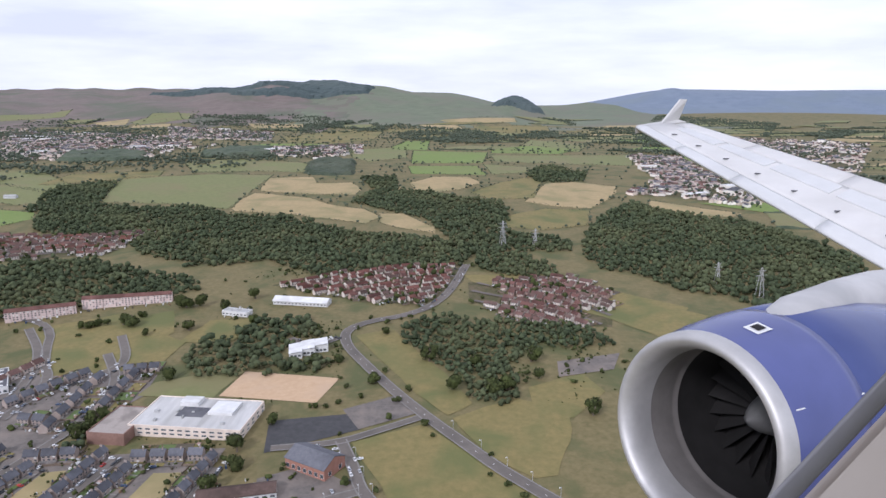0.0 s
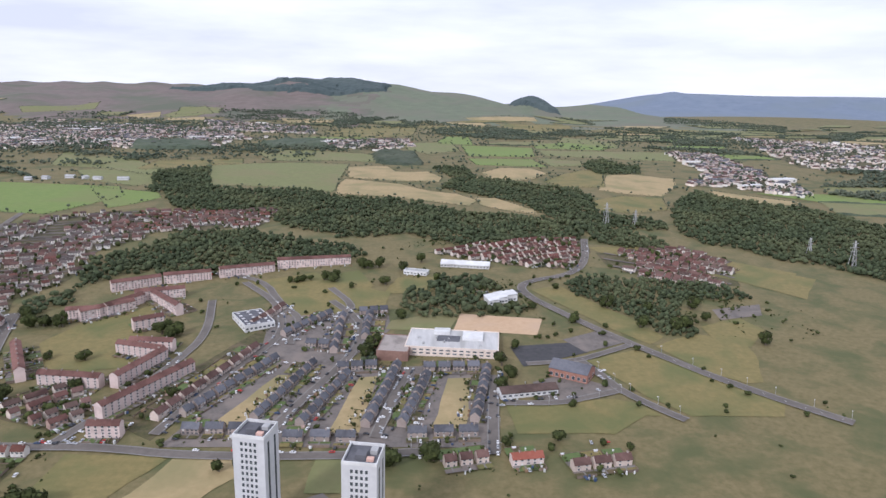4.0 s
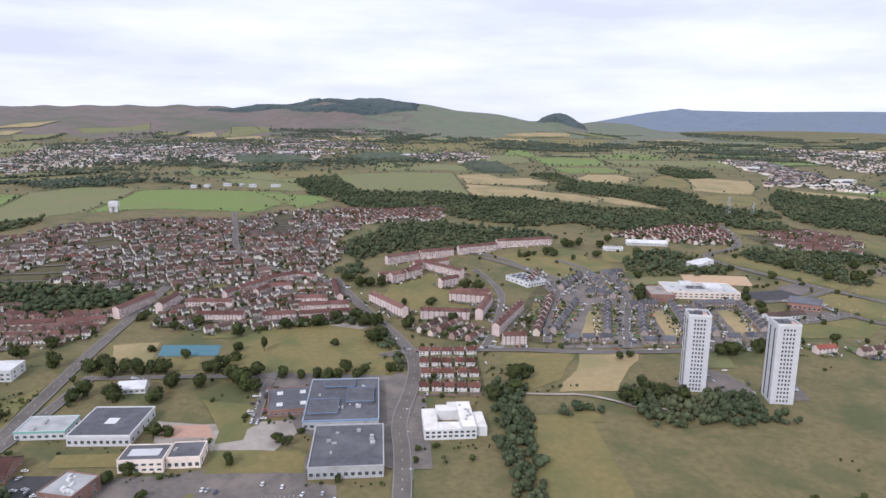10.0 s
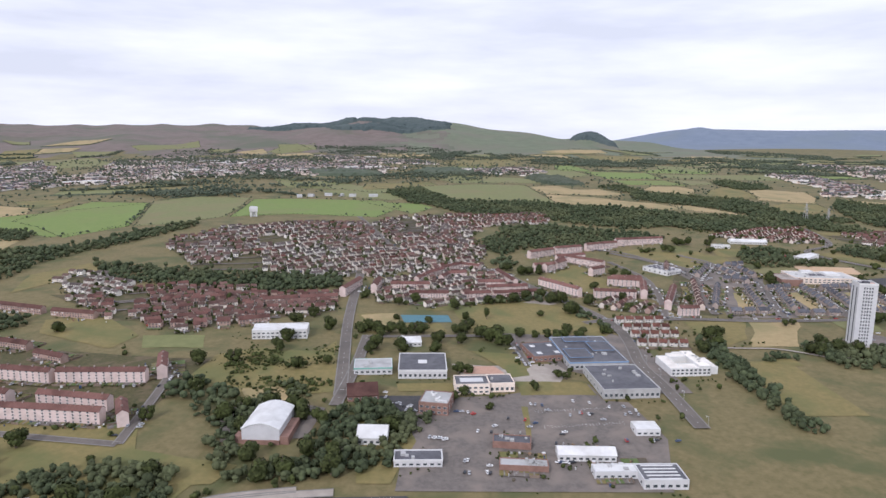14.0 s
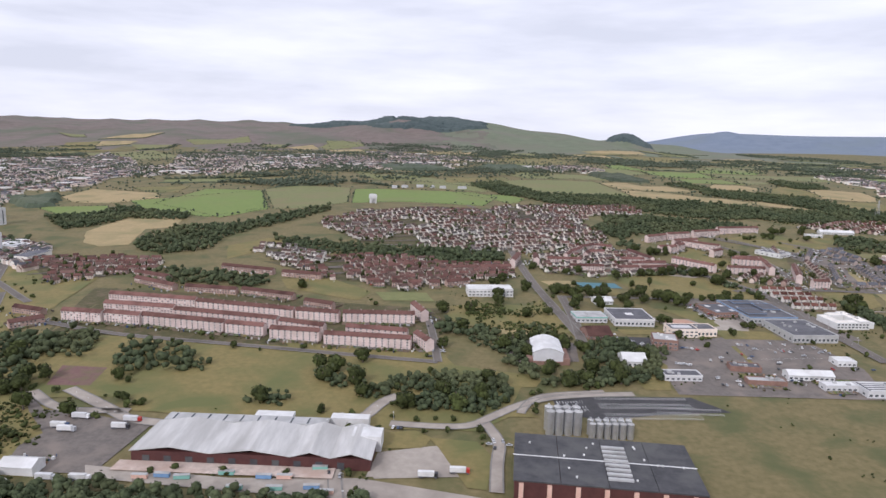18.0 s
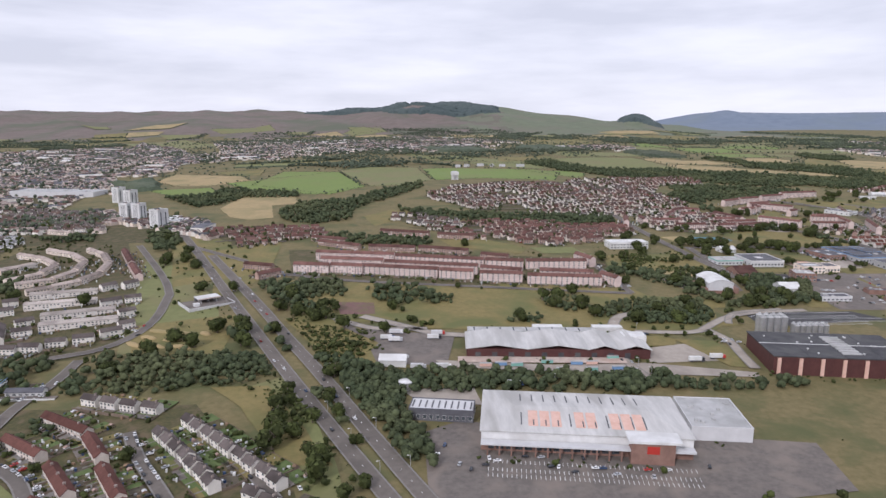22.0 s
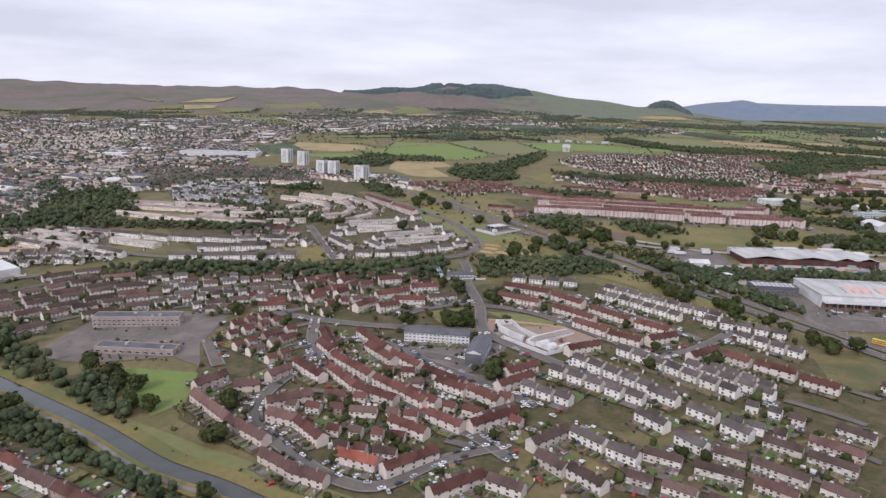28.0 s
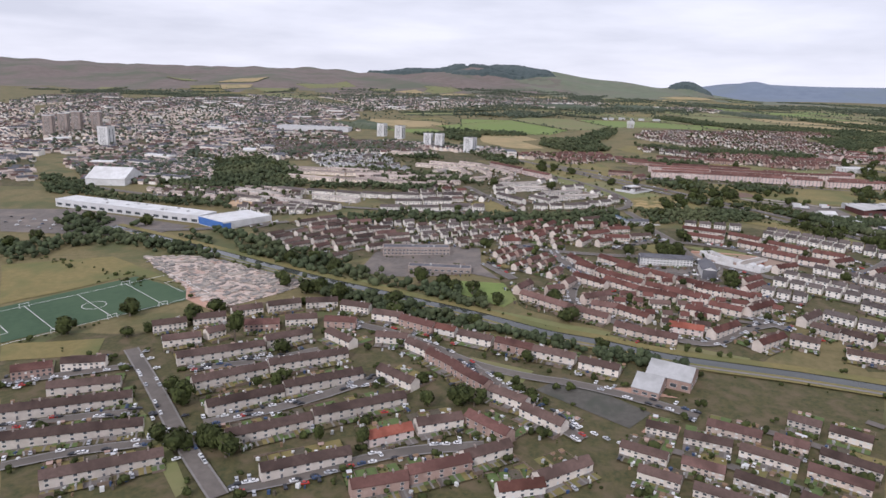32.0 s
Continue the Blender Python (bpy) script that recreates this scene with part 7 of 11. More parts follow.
# ---- trees ----
def crown_mesh(seed, cards, r=1.0, squash=0.85, lobe_count=5):
    """A crown of many leaf clumps: an uneven core and ragged sprays round it."""
    q = random.Random(seed)
    v, f = [], []
    lobes = [(q.uniform(-0.45, 0.45), q.uniform(-0.45, 0.45), q.uniform(-0.35, 0.4), q.uniform(0.45, 0.68)) for _ in range(lobe_count)]
    bm = bmesh.new()
    for lx, ly, lz, lr in lobes:
        made = bmesh.ops.create_icosphere(bm, subdivisions=1, radius=lr * 0.9)["verts"]
        for p in made:
            d = 1 + 0.35 * noise.noise(p.co * 4 + Vector((seed, lx * 9, ly * 9)))
            p.co = Vector((p.co.x * d + lx, p.co.y * d + ly, (p.co.z * d) * squash + lz))
    bm.verts.ensure_lookup_table()
    v = [tuple(p.co) for p in bm.verts]
    f = [tuple(p.index for p in q2.verts) for q2 in bm.faces]
    bm.free()
    for _ in range(cards):
        lx, ly, lz, lr = q.choice(lobes)
        d = Vector((q.gauss(0, 1), q.gauss(0, 1), q.gauss(0.25, 1))).normalized()
        c = Vector((lx, ly, lz)) + Vector((d.x, d.y, d.z * squash)) * lr * q.uniform(0.82, 1.12)
        side = d.cross(Vector((q.uniform(-1, 1), q.uniform(-1, 1), q.uniform(-1, 1)))).normalized()
        up = d.cross(side) * q.uniform(0.5, 1) + d * q.uniform(-0.4, 0.4)
        s = q.uniform(0.10, 0.2)
        k = len(v)
        v += [tuple((c + side * s) * 1), tuple(c + up * s), tuple(c - side * s * 0.9), tuple(c - up * s * 0.8)]
        f.append((k, k + 1, k + 2, k + 3))
    return v, f


def trunk_build():
    bm = bmesh.new()
    bmesh.ops.create_cone(bm, cap_ends=True, segments=7, radius1=0.11, radius2=0.06, depth=1.0, matrix=Matrix.Translation((0, 0, 0.3)))
    for i in range(4):
        a = i * 1.57 + 0.4
        bmesh.ops.create_cone(bm, cap_ends=False, segments=5, radius1=0.05, radius2=0.015, depth=0.7, matrix=Matrix.Translation((0.2 * math.cos(a), 0.2 * math.sin(a), 0.95)) @ pose(0, 0, 0, 40 * math.sin(a), 40 * math.cos(a), 0))
    v = [tuple(p.co) for p in bm.verts]
    bm.verts.index_update()
    f = [tuple(p.index for p in q.verts) for q in bm.faces]
    bm.free()
    return v, f


CROWNS = [crown_mesh(11 + i, 260) for i in range(5)] + [crown_mesh(31, 240, 1.0, 1.9)]
SMALL = [crown_mesh(51 + i, 30, 1.0, 0.85, 4) for i in range(6)]
DOTS = [crown_mesh(91 + i, 3, 1.0, 0.85, 1) for i in range(6)]
TINY = [crown_mesh(71 + i, 12, 1.0, 0.85, 2) for i in range(6)]
TREES = []


def tree(x, y, r, kind=None):
    """A tree on its trunk: r is the crown's half width."""
    if not clear_of_houses(x, y, 0.8) or near_road((x, y), 0.6):
        return
    r = min(r, 5.0)
    i = rng.randrange(5) if kind is None else kind
    h = r * (1.15 if i < 5 else 1.6)
    base = new("tree", kept_mesh("trunk", "tree", trunk_build, M["bark"]))
    base.matrix_basis = pose(x, y, land(x, y) - 0.1, 0, 0, rng.uniform(0, 360)) @ Matrix.Diagonal((r, r, h, 1))
    crown = new("crown", kept_mesh(("crown", i), "crown", lambda: CROWNS[i], M["leaf"]))
    crown.parent = base
    crown.location = (0, 0, 0.72 if i < 5 else 1.3)
    crown.scale = (rng.uniform(0.9, 1.1), rng.uniform(0.9, 1.1), rng.uniform(0.85, 1.15) * r / h * (1.0 if i < 5 else 0.9))
    tagged(base, "tall dark pointed conifer tree" if i == 5 else "broadleaf tree with a dense dark green crown", "tree", "trees among the houses")
    TREES.append((x, y))


def tree_mass(name, places, label, mat, category="trees", stock=None):
    """Many small trees or shrubs in one mesh: places are x, y, half width, height factor."""
    vs, fs, at = [], [], 0
    cores = [(np.array(a, dtype=np.float32), np.array([list(q) + [q[-1]] * (4 - len(q)) for q in b]), [len(q) for q in b]) for a, b in (stock or SMALL)]
    for x, y, r, tall in places:
        a, b, ln = cores[rng.randrange(6)]
        t = rng.uniform(0, 6.28)
        c, s = math.cos(t) * r, math.sin(t) * r
        p = np.empty_like(a)
        p[:, 0], p[:, 1] = x + a[:, 0] * c - a[:, 1] * s, y + a[:, 0] * s + a[:, 1] * c
        p[:, 2] = land(x, y) + (a[:, 2] + 0.72) * r * tall
        vs.append(p)
        fs.append((b + at, ln))
        at += len(a)
    if not vs:
        return
    allv = np.concatenate(vs)
    loops, starts, totals, k = [], [], [], 0
    flat = []
    for b, ln in fs:
        ln = np.array(ln)
        mask = np.arange(4)[None, :] < ln[:, None]
        flat.append(b[mask])
        totals.append(ln)
    flat, totals = np.concatenate(flat), np.concatenate(totals)
    starts = np.concatenate(([0], np.cumsum(totals)[:-1]))
    me = bpy.data.meshes.new(name)
    me.vertices.add(len(allv))
    me.vertices.foreach_set("co", allv.ravel())
    me.loops.add(len(flat))
    me.loops.foreach_set("vertex_index", flat.astype(np.int32))
    me.polygons.add(len(totals))
    me.polygons.foreach_set("loop_start", starts.astype(np.int32))
    me.polygons.foreach_set("loop_total", totals.astype(np.int32))
    me.update(calc_edges=True)
    me.materials.append(mat)
    tagged(new(name, me), label, category, kind="stuff")


WOODS = []


def canopy(poly, high, step, mat, label, wob=6.0):
    """A far wood: one closed leaf canopy, bumpy with crowns, falling to the ground at a ragged edge, with single crowns standing out of it."""
    xs, ys = [p[0] for p in poly], [p[1] for p in poly]
    nu, nv = int((max(xs) - min(xs)) / step) + 3, int((max(ys) - min(ys)) / step) + 3
    v, f, inner, proud = [], [], [], []
    for j in range(nv):
        for i in range(nu):
            x, y = min(xs) + (i - 1 + rng.uniform(-0.3, 0.3)) * step, min(ys) + (j - 1 + rng.uniform(-0.3, 0.3)) * step
            test = (x + wob * noise.noise((x * 0.035, y * 0.035, 2.0)), y + wob * noise.noise((x * 0.035, y * 0.035, 5.0)))
            ok = inside(test, poly)
            inner.append(ok)
            v.append((x, y, land(x, y) + (high * (0.72 + 0.35 * noise.noise((x * 0.03, y * 0.03, 1.0)) + rng.uniform(-0.16, 0.16)) if ok else -0.6)))
            if ok and rng.random() < 0.22:
                proud.append((x, y, high * rng.uniform(0.4, 0.62), rng.uniform(0.85, 1.15)))
    for j in range(nv - 1):
        for i in range(nu - 1):
            k = j * nu + i
            if inner[k] or inner[k + 1] or inner[k + nu] or inner[k + nu + 1]:
                f.append((k, k + 1, k + nu + 1, k + nu))
    tagged(mesh_object("woodland", v, f, mat), label, "woodland", kind="stuff")
    tree_mass("woodland_crowns", proud, "crowns standing out of the " + label, mat, "trees", DOTS)


def wood(poly):
    """Woodland: trees close together, with a ragged edge."""
    xs, ys = [p[0] for p in poly], [p[1] for p in poly]
    area = abs(sum(poly[i][0] * poly[(i + 1) % len(poly)][1] - poly[(i + 1) % len(poly)][0] * poly[i][1] for i in range(len(poly)))) / 2
    away = off_path(sum(xs) / len(xs), sum(ys) / len(ys))
    near = away < 300
    WOODS.append(poly)
    if away > 900:
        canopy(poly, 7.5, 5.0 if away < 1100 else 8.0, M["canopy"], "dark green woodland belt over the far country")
        return
    gap = 3.5 if near else 4.4
    places = []
    y = min(ys) - 3
    while y < max(ys) + 3:
        x = min(xs) - 3
        while x < max(xs) + 3:
            px, py = x + rng.uniform(-2, 2), y + rng.uniform(-2, 2)
            wob = 3.5
            test = (px + wob * noise.noise((px * 0.09, py * 0.09, 2.0)), py + wob * noise.noise((px * 0.09, py * 0.09, 5.0)))
            if inside(test, poly) and not near_road((px, py), 1.8) and clear_of_houses(px, py, 1.2):
                r = rng.uniform(0.55, 0.95) * gap * (0.75 if rng.random() < 0.3 else 1.15 if rng.random() < 0.12 else 1.0)
                places.append((px, py, r, rng.uniform(0.8, 1.25)))
            x += gap
        y += gap
    tree_mass("woodland", places, "dense dark green broadleaf woodland", M["wood_leaf"], "woodland", SMALL if away < 260 else TINY)


wood([(-374, 602), (-413, 681), (-431, 759), (-473, 821), (-451, 849), (-419, 860), (-373, 720), (-322, 706), (-264, 714), (-209, 670), (-156, 665), (-105, 618), (-71, 600), (-50, 596), (-8, 581), (24, 540), (16, 498), (-20, 491), (-54, 478), (-87, 463), (-107, 485), (-138, 510), (-167, 498), (-195, 491), (-206, 510), (-231, 519), (-256, 546), (-272, 576), (-325, 581)])
wood([(-328, 424), (-313, 437), (-333, 479), (-324, 503), (-275, 513), (-243, 491), (-212, 475), (-180, 468), (-166, 443), (-176, 427), (-200, 421), (-219, 411), (-261, 385), (-297, 375)])
wood([(-113, 917), (-65, 930), (-54, 823), (-15, 811), (24, 766), (68, 749), (67, 665), (56, 605), (86, 594), (112, 568), (106, 541), (62, 541), (27, 521), (14, 540), (4, 581), (-17, 663), (-66, 706), (-86, 728), (-103, 744), (-85, 822)])
wood([(28, 530), (57, 535), (76, 513), (87, 488), (83, 468), (64, 468), (40, 476), (24, 495)])
wood([(128, 595), (159, 673), (212, 754), (235, 705), (264, 670), (297, 654), (315, 611), (335, 518), (235, 361), (199, 402), (192, 426), (162, 438), (139, 481), (120, 489), (113, 532)])
wood([(118, 955), (142, 1033), (182, 1034), (184, 1001), (207, 970), (187, 902), (161, 886), (123, 889)])
wood([(-431, 1225), (-402, 1305), (-332, 1310), (-303, 1182), (-365, 1169), (-392, 1132)])
wood([(-211, 1075), (-199, 1116), (-145, 1094), (-130, 944), (-174, 943), (-195, 954)])
wood([(-658, 1201), (-604, 1245), (-514, 1196), (-495, 1102), (-573, 1087), (-626, 1095)])
wood([(-477, 816), (-431, 867), (-406, 818), (-400, 738), (-410, 679), (-433, 691)])
wood([(-1112, 587), (-1064, 632), (-1017, 526), (-1036, 507)])
wood([(-978, 439), (-923, 462), (-928, 516), (-821, 456), (-810, 413), (-877, 423), (-891, 377), (-912, 355)])
wood([(-800, 252), (-813, 312), (-799, 367), (-751, 367), (-727, 329), (-737, 291), (-734, 249), (-765, 230)])
wood([(-751, 367), (-711, 434), (-669, 502), (-660, 465), (-693, 389), (-727, 329)])
wood([(-757, 149), (-742, 176), (-660, 159), (-658, 134), (-708, 135), (-743, 141)])
wood([(-24, 372), (-11, 388), (35, 383), (81, 374), (96, 355), (89, 342), (60, 342), (43, 334), (34, 318), (36, 298), (35, 284), (24, 276), (12, 287), (6, 303), (-4, 325), (-22, 346)])
wood([(-133, 318), (-136, 338), (-122, 360), (-107, 389), (-78, 383), (-69, 359), (-83, 341), (-84, 325), (-59, 325), (-55, 314), (-92, 307), (-119, 307)])
wood([(-150, 242), (-146, 257), (-139, 273), (-135, 254), (-142, 240)])
wood([(-208, 104), (-197, 116), (-191, 117), (-176, 106), (-163, 108), (-147, 104), (-148, 89), (-136, 76), (-199, 76), (-202, 92)])
wood([(-238, 92), (-231, 96), (-218, 94), (-220, 89), (-236, 87)])
wood([(-264, 117), (-248, 123), (-250, 72), (-254, 33), (-252, 3), (-263, 4), (-266, 30), (-266, 67), (-267, 90)])
wood([(-597, -25), (-594, -14), (-577, -16), (-574, -34), (-584, -39)])
wood([(-574, -44), (-560, -25), (-542, -20), (-533, -16), (-510, -22), (-509, -41), (-506, -55), (-516, -61), (-535, -60), (-554, -57)])
wood([(-506, -6), (-498, 38), (-491, 43), (-494, 3), (-489, -13), (-495, -24)])
wood([(-496, -30), (-479, -16), (-450, -12), (-427, -7), (-433, -22), (-469, -31)])
wood([(-464, 13), (-452, 39), (-438, 31), (-425, 22), (-419, 32), (-418, 16), (-427, -5), (-454, -14), (-467, -10)])
wood([(-694, -20), (-702, 11), (-689, 17), (-669, 9), (-650, -10), (-651, -19), (-671, -22), (-685, -24)])
wood([(-623, -54), (-623, -46), (-608, -44), (-605, -51), (-608, -56)])
wood([(-1104, 18), (-1076, 22), (-1031, 16), (-964, 7), (-962, -5), (-1025, -2), (-1080, 2)])
wood([(-935, 303), (-920, 310), (-892, 228), (-881, 168), (-896, 169)])
wood([(-1001, -4), (-992, 6), (-975, 0), (-963, -19), (-973, -28), (-990, -23)])
wood([(-1015, 211), (-982, 200), (-956, 209), (-947, 184), (-974, 180), (-1007, 201)])
wood([(-905, -339), (-894, -342), (-885, -350), (-888, -360), (-898, -358), (-907, -349)])
wood([(-356, 374), (-364, 414), (-338, 464), (-324, 531), (-312, 400), (-346, 361)])
wood([(-355, 301), (-360, 326), (-346, 359), (-336, 331), (-343, 310)])
wood([(-385, 208), (-354, 213), (-330, 218), (-327, 210), (-350, 204), (-379, 199)])
wood([(-324, 186), (-321, 200), (-311, 180), (-304, 149), (-303, 135), (-307, 139), (-313, 163)])
wood([(-1160, -163), (-1121, -177), (-1082, -203), (-1076, -219), (-1105, -209), (-1143, -192)])
wood([(-1029, -265), (-1002, -279), (-982, -296), (-960, -312), (-947, -325), (-959, -322), (-979, -309), (-1003, -292), (-1025, -277)])
wood([(-1234, -37), (-1163, -55), (-1124, -72), (-1120, -82), (-1177, -67), (-1224, -52)])
wood([(-815, -164), (-811, -158), (-802, -165), (-803, -172), (-811, -173)])
wood([(-752, -59), (-748, -54), (-728, -95), (-732, -97)])
wood([(-713, -141), (-709, -139), (-697, -164), (-698, -170)])
wood([(-728, -129), (-725, -127), (-709, -162), (-710, -166)])
wood([(-770, -57), (-760, -55), (-748, -79), (-751, -90), (-764, -74)])
wood([(-609, 268), (-543, 275), (-483, 258), (-478, 233), (-544, 220), (-592, 231)])
wood([(-691, 303), (-583, 276), (-569, 233), (-655, 246)])
wood([(-551, 251), (-485, 277), (-479, 241), (-535, 211)])
wood([(-766, 29), (-720, 24), (-713, -4), (-747, -5)])
wood([(-699, -126), (-511, -136), (-513, -142), (-692, -140)])
wood([(-744, 31), (-720, 31), (-715, 2), (-741, 2)])
wood([(-823, -89), (-747, -96), (-732, -120), (-761, -122), (-806, -119)])
wood([(-707, -123), (-688, -129), (-669, -173), (-667, -189), (-675, -191)])
wood([(-774, 25), (-739, 7), (-722, -42), (-737, -41)])
wood([(-704, -118), (-561, -124), (-564, -134), (-649, -133), (-699, -128)])
wood([(-962, -120), (-915, -120), (-855, -134), (-853, -112), (-868, -108), (-919, -112)])
wood([(-821, -113), (-792, -99), (-756, -95), (-726, -113), (-745, -132), (-789, -139), (-817, -135)])
wood([(-722, -103), (-684, -110), (-673, -158), (-665, -196), (-677, -191), (-702, -145)])
wood([(-1062, 116), (-1011, 106), (-931, 54), (-920, 18), (-1005, 44)])
wood([(-913, 255), (-873, 220), (-864, 132), (-879, 132)])
wood([(-1171, 53), (-1118, 145), (-1089, 79), (-1084, -10), (-1142, 3)])
wood([(-938, -115), (-887, -117), (-829, -121), (-834, -142), (-886, -145), (-931, -136)])
wood([(-1212, 27), (-1189, 40), (-1151, -39), (-1171, -49)])
wood([(-1102, -193), (-1060, -203), (-1001, -267), (-932, -322), (-936, -331), (-999, -291), (-1084, -220)])
wood([(-988, -261), (-973, -262), (-951, -293), (-963, -297)])
wood([(-1228, -179), (-1209, -179), (-1166, -136), (-1137, -178), (-1183, -191), (-1200, -224)])
wood([(-1123, -135), (-1070, -178), (-1012, -236), (-960, -288), (-962, -302), (-1010, -272), (-1073, -214)])
wood([(-1141, -165), (-1114, -165), (-1091, -203), (-1120, -208)])
wood([(-1213, 165), (-1147, 209), (-1114, 93), (-1149, 20)])
wood([(-1040, -107), (-984, -99), (-906, -107), (-835, -93), (-838, -122), (-905, -132), (-977, -127), (-1028, -131)])
wood([(-1216, 54), (-1196, 67), (-1144, 10), (-1116, -55), (-1145, -70)])
wood([(-1326, 58), (-1262, 19), (-1224, -39), (-1276, -29)])
wood([(-1180, 2), (-1149, 20), (-1102, 2), (-1094, -30), (-1136, -21), (-1166, -35)])
wood([(-1224, -120), (-1211, -104), (-1170, -135), (-1174, -155), (-1204, -155)])
wood([(-546, 57), (-529, 60), (-509, 51), (-503, 37), (-523, 38), (-538, 42)])
wood([(-526, 37), (-504, 37), (-493, 12), (-505, 10), (-515, 18)])
wood([(-489, 56), (-474, 53), (-470, 39), (-483, 41)])
wood([(-946, -317), (-932, -322), (-920, -333), (-908, -343), (-898, -351), (-900, -356), (-912, -351), (-926, -341), (-943, -327)])

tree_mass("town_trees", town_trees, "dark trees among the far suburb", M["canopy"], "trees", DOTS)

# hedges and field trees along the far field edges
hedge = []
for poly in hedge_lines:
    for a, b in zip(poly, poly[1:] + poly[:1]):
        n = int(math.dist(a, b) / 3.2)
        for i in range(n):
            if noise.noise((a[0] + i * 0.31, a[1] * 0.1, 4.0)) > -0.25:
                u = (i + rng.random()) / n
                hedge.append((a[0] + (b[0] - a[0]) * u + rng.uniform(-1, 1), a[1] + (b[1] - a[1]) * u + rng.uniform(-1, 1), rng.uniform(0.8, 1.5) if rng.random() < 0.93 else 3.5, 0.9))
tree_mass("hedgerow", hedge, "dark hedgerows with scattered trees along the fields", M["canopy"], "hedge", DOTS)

# the far country: a patchwork of fields with hedges, tree belts and copses between
USED = [(min(q[0] for q in p), max(q[0] for q in p), min(q[1] for q in p), max(q[1] for q in p), p) for p in [f[1] for f in FIELDS] + WOODS]


def used(x, y):
    return any(a <= x <= b2 and c <= y <= d and inside((x, y), p) for a, b2, c, d, p in USED)


def corner(i, j):
    """A crossing of field edges, pushed about so that no two fields are alike."""
    y0 = 640 + j * 62 + 1.15 * j * j
    n1, n2 = noise.noise((i * 1.7, j * 2.3, 1.5)), noise.noise((i * 2.1, j * 1.9, 6.5))
    x = -2300 + i * 118 + 62 * n1 + 55 * math.sin(j * 1.9) + 0.12 * (y0 - 640)
    return x, y0 + (24 + 1.0 * j) * n2 + 0.10 * x * math.sin(i * 0.21 + 1)


COUNTRY = {k: ([], []) for k in ("green", "rough", "straw", "lime")}
hv, hf, copse = [], [], []


def hedge_strip(a, b2):
    n = max(2, int(math.dist(a, b2) / 7))
    px, py = (b2[1] - a[1]) / math.dist(a, b2), (a[0] - b2[0]) / math.dist(a, b2)
    for s in range(n + 1):
        u = s / n
        x, y = a[0] + (b2[0] - a[0]) * u + rng.uniform(-0.6, 0.6), a[1] + (b2[1] - a[1]) * u + rng.uniform(-0.6, 0.6)
        w, t = rng.uniform(1.0, 2.0), rng.uniform(1.2, 3.0)
        z = land(x, y)
        q = len(hv)
        hv.extend([(x - px * w, y - py * w, z - 1), (x, y, z + t), (x + px * w, y + py * w, z - 1)])
        if s:
            hf.extend([(q - 3, q - 2, q + 1, q), (q - 2, q - 1, q + 2, q + 1)])
        if rng.random() < 0.16:
            copse.append((x, y, rng.uniform(2.2, 4.6), rng.uniform(0.75, 1.1)))


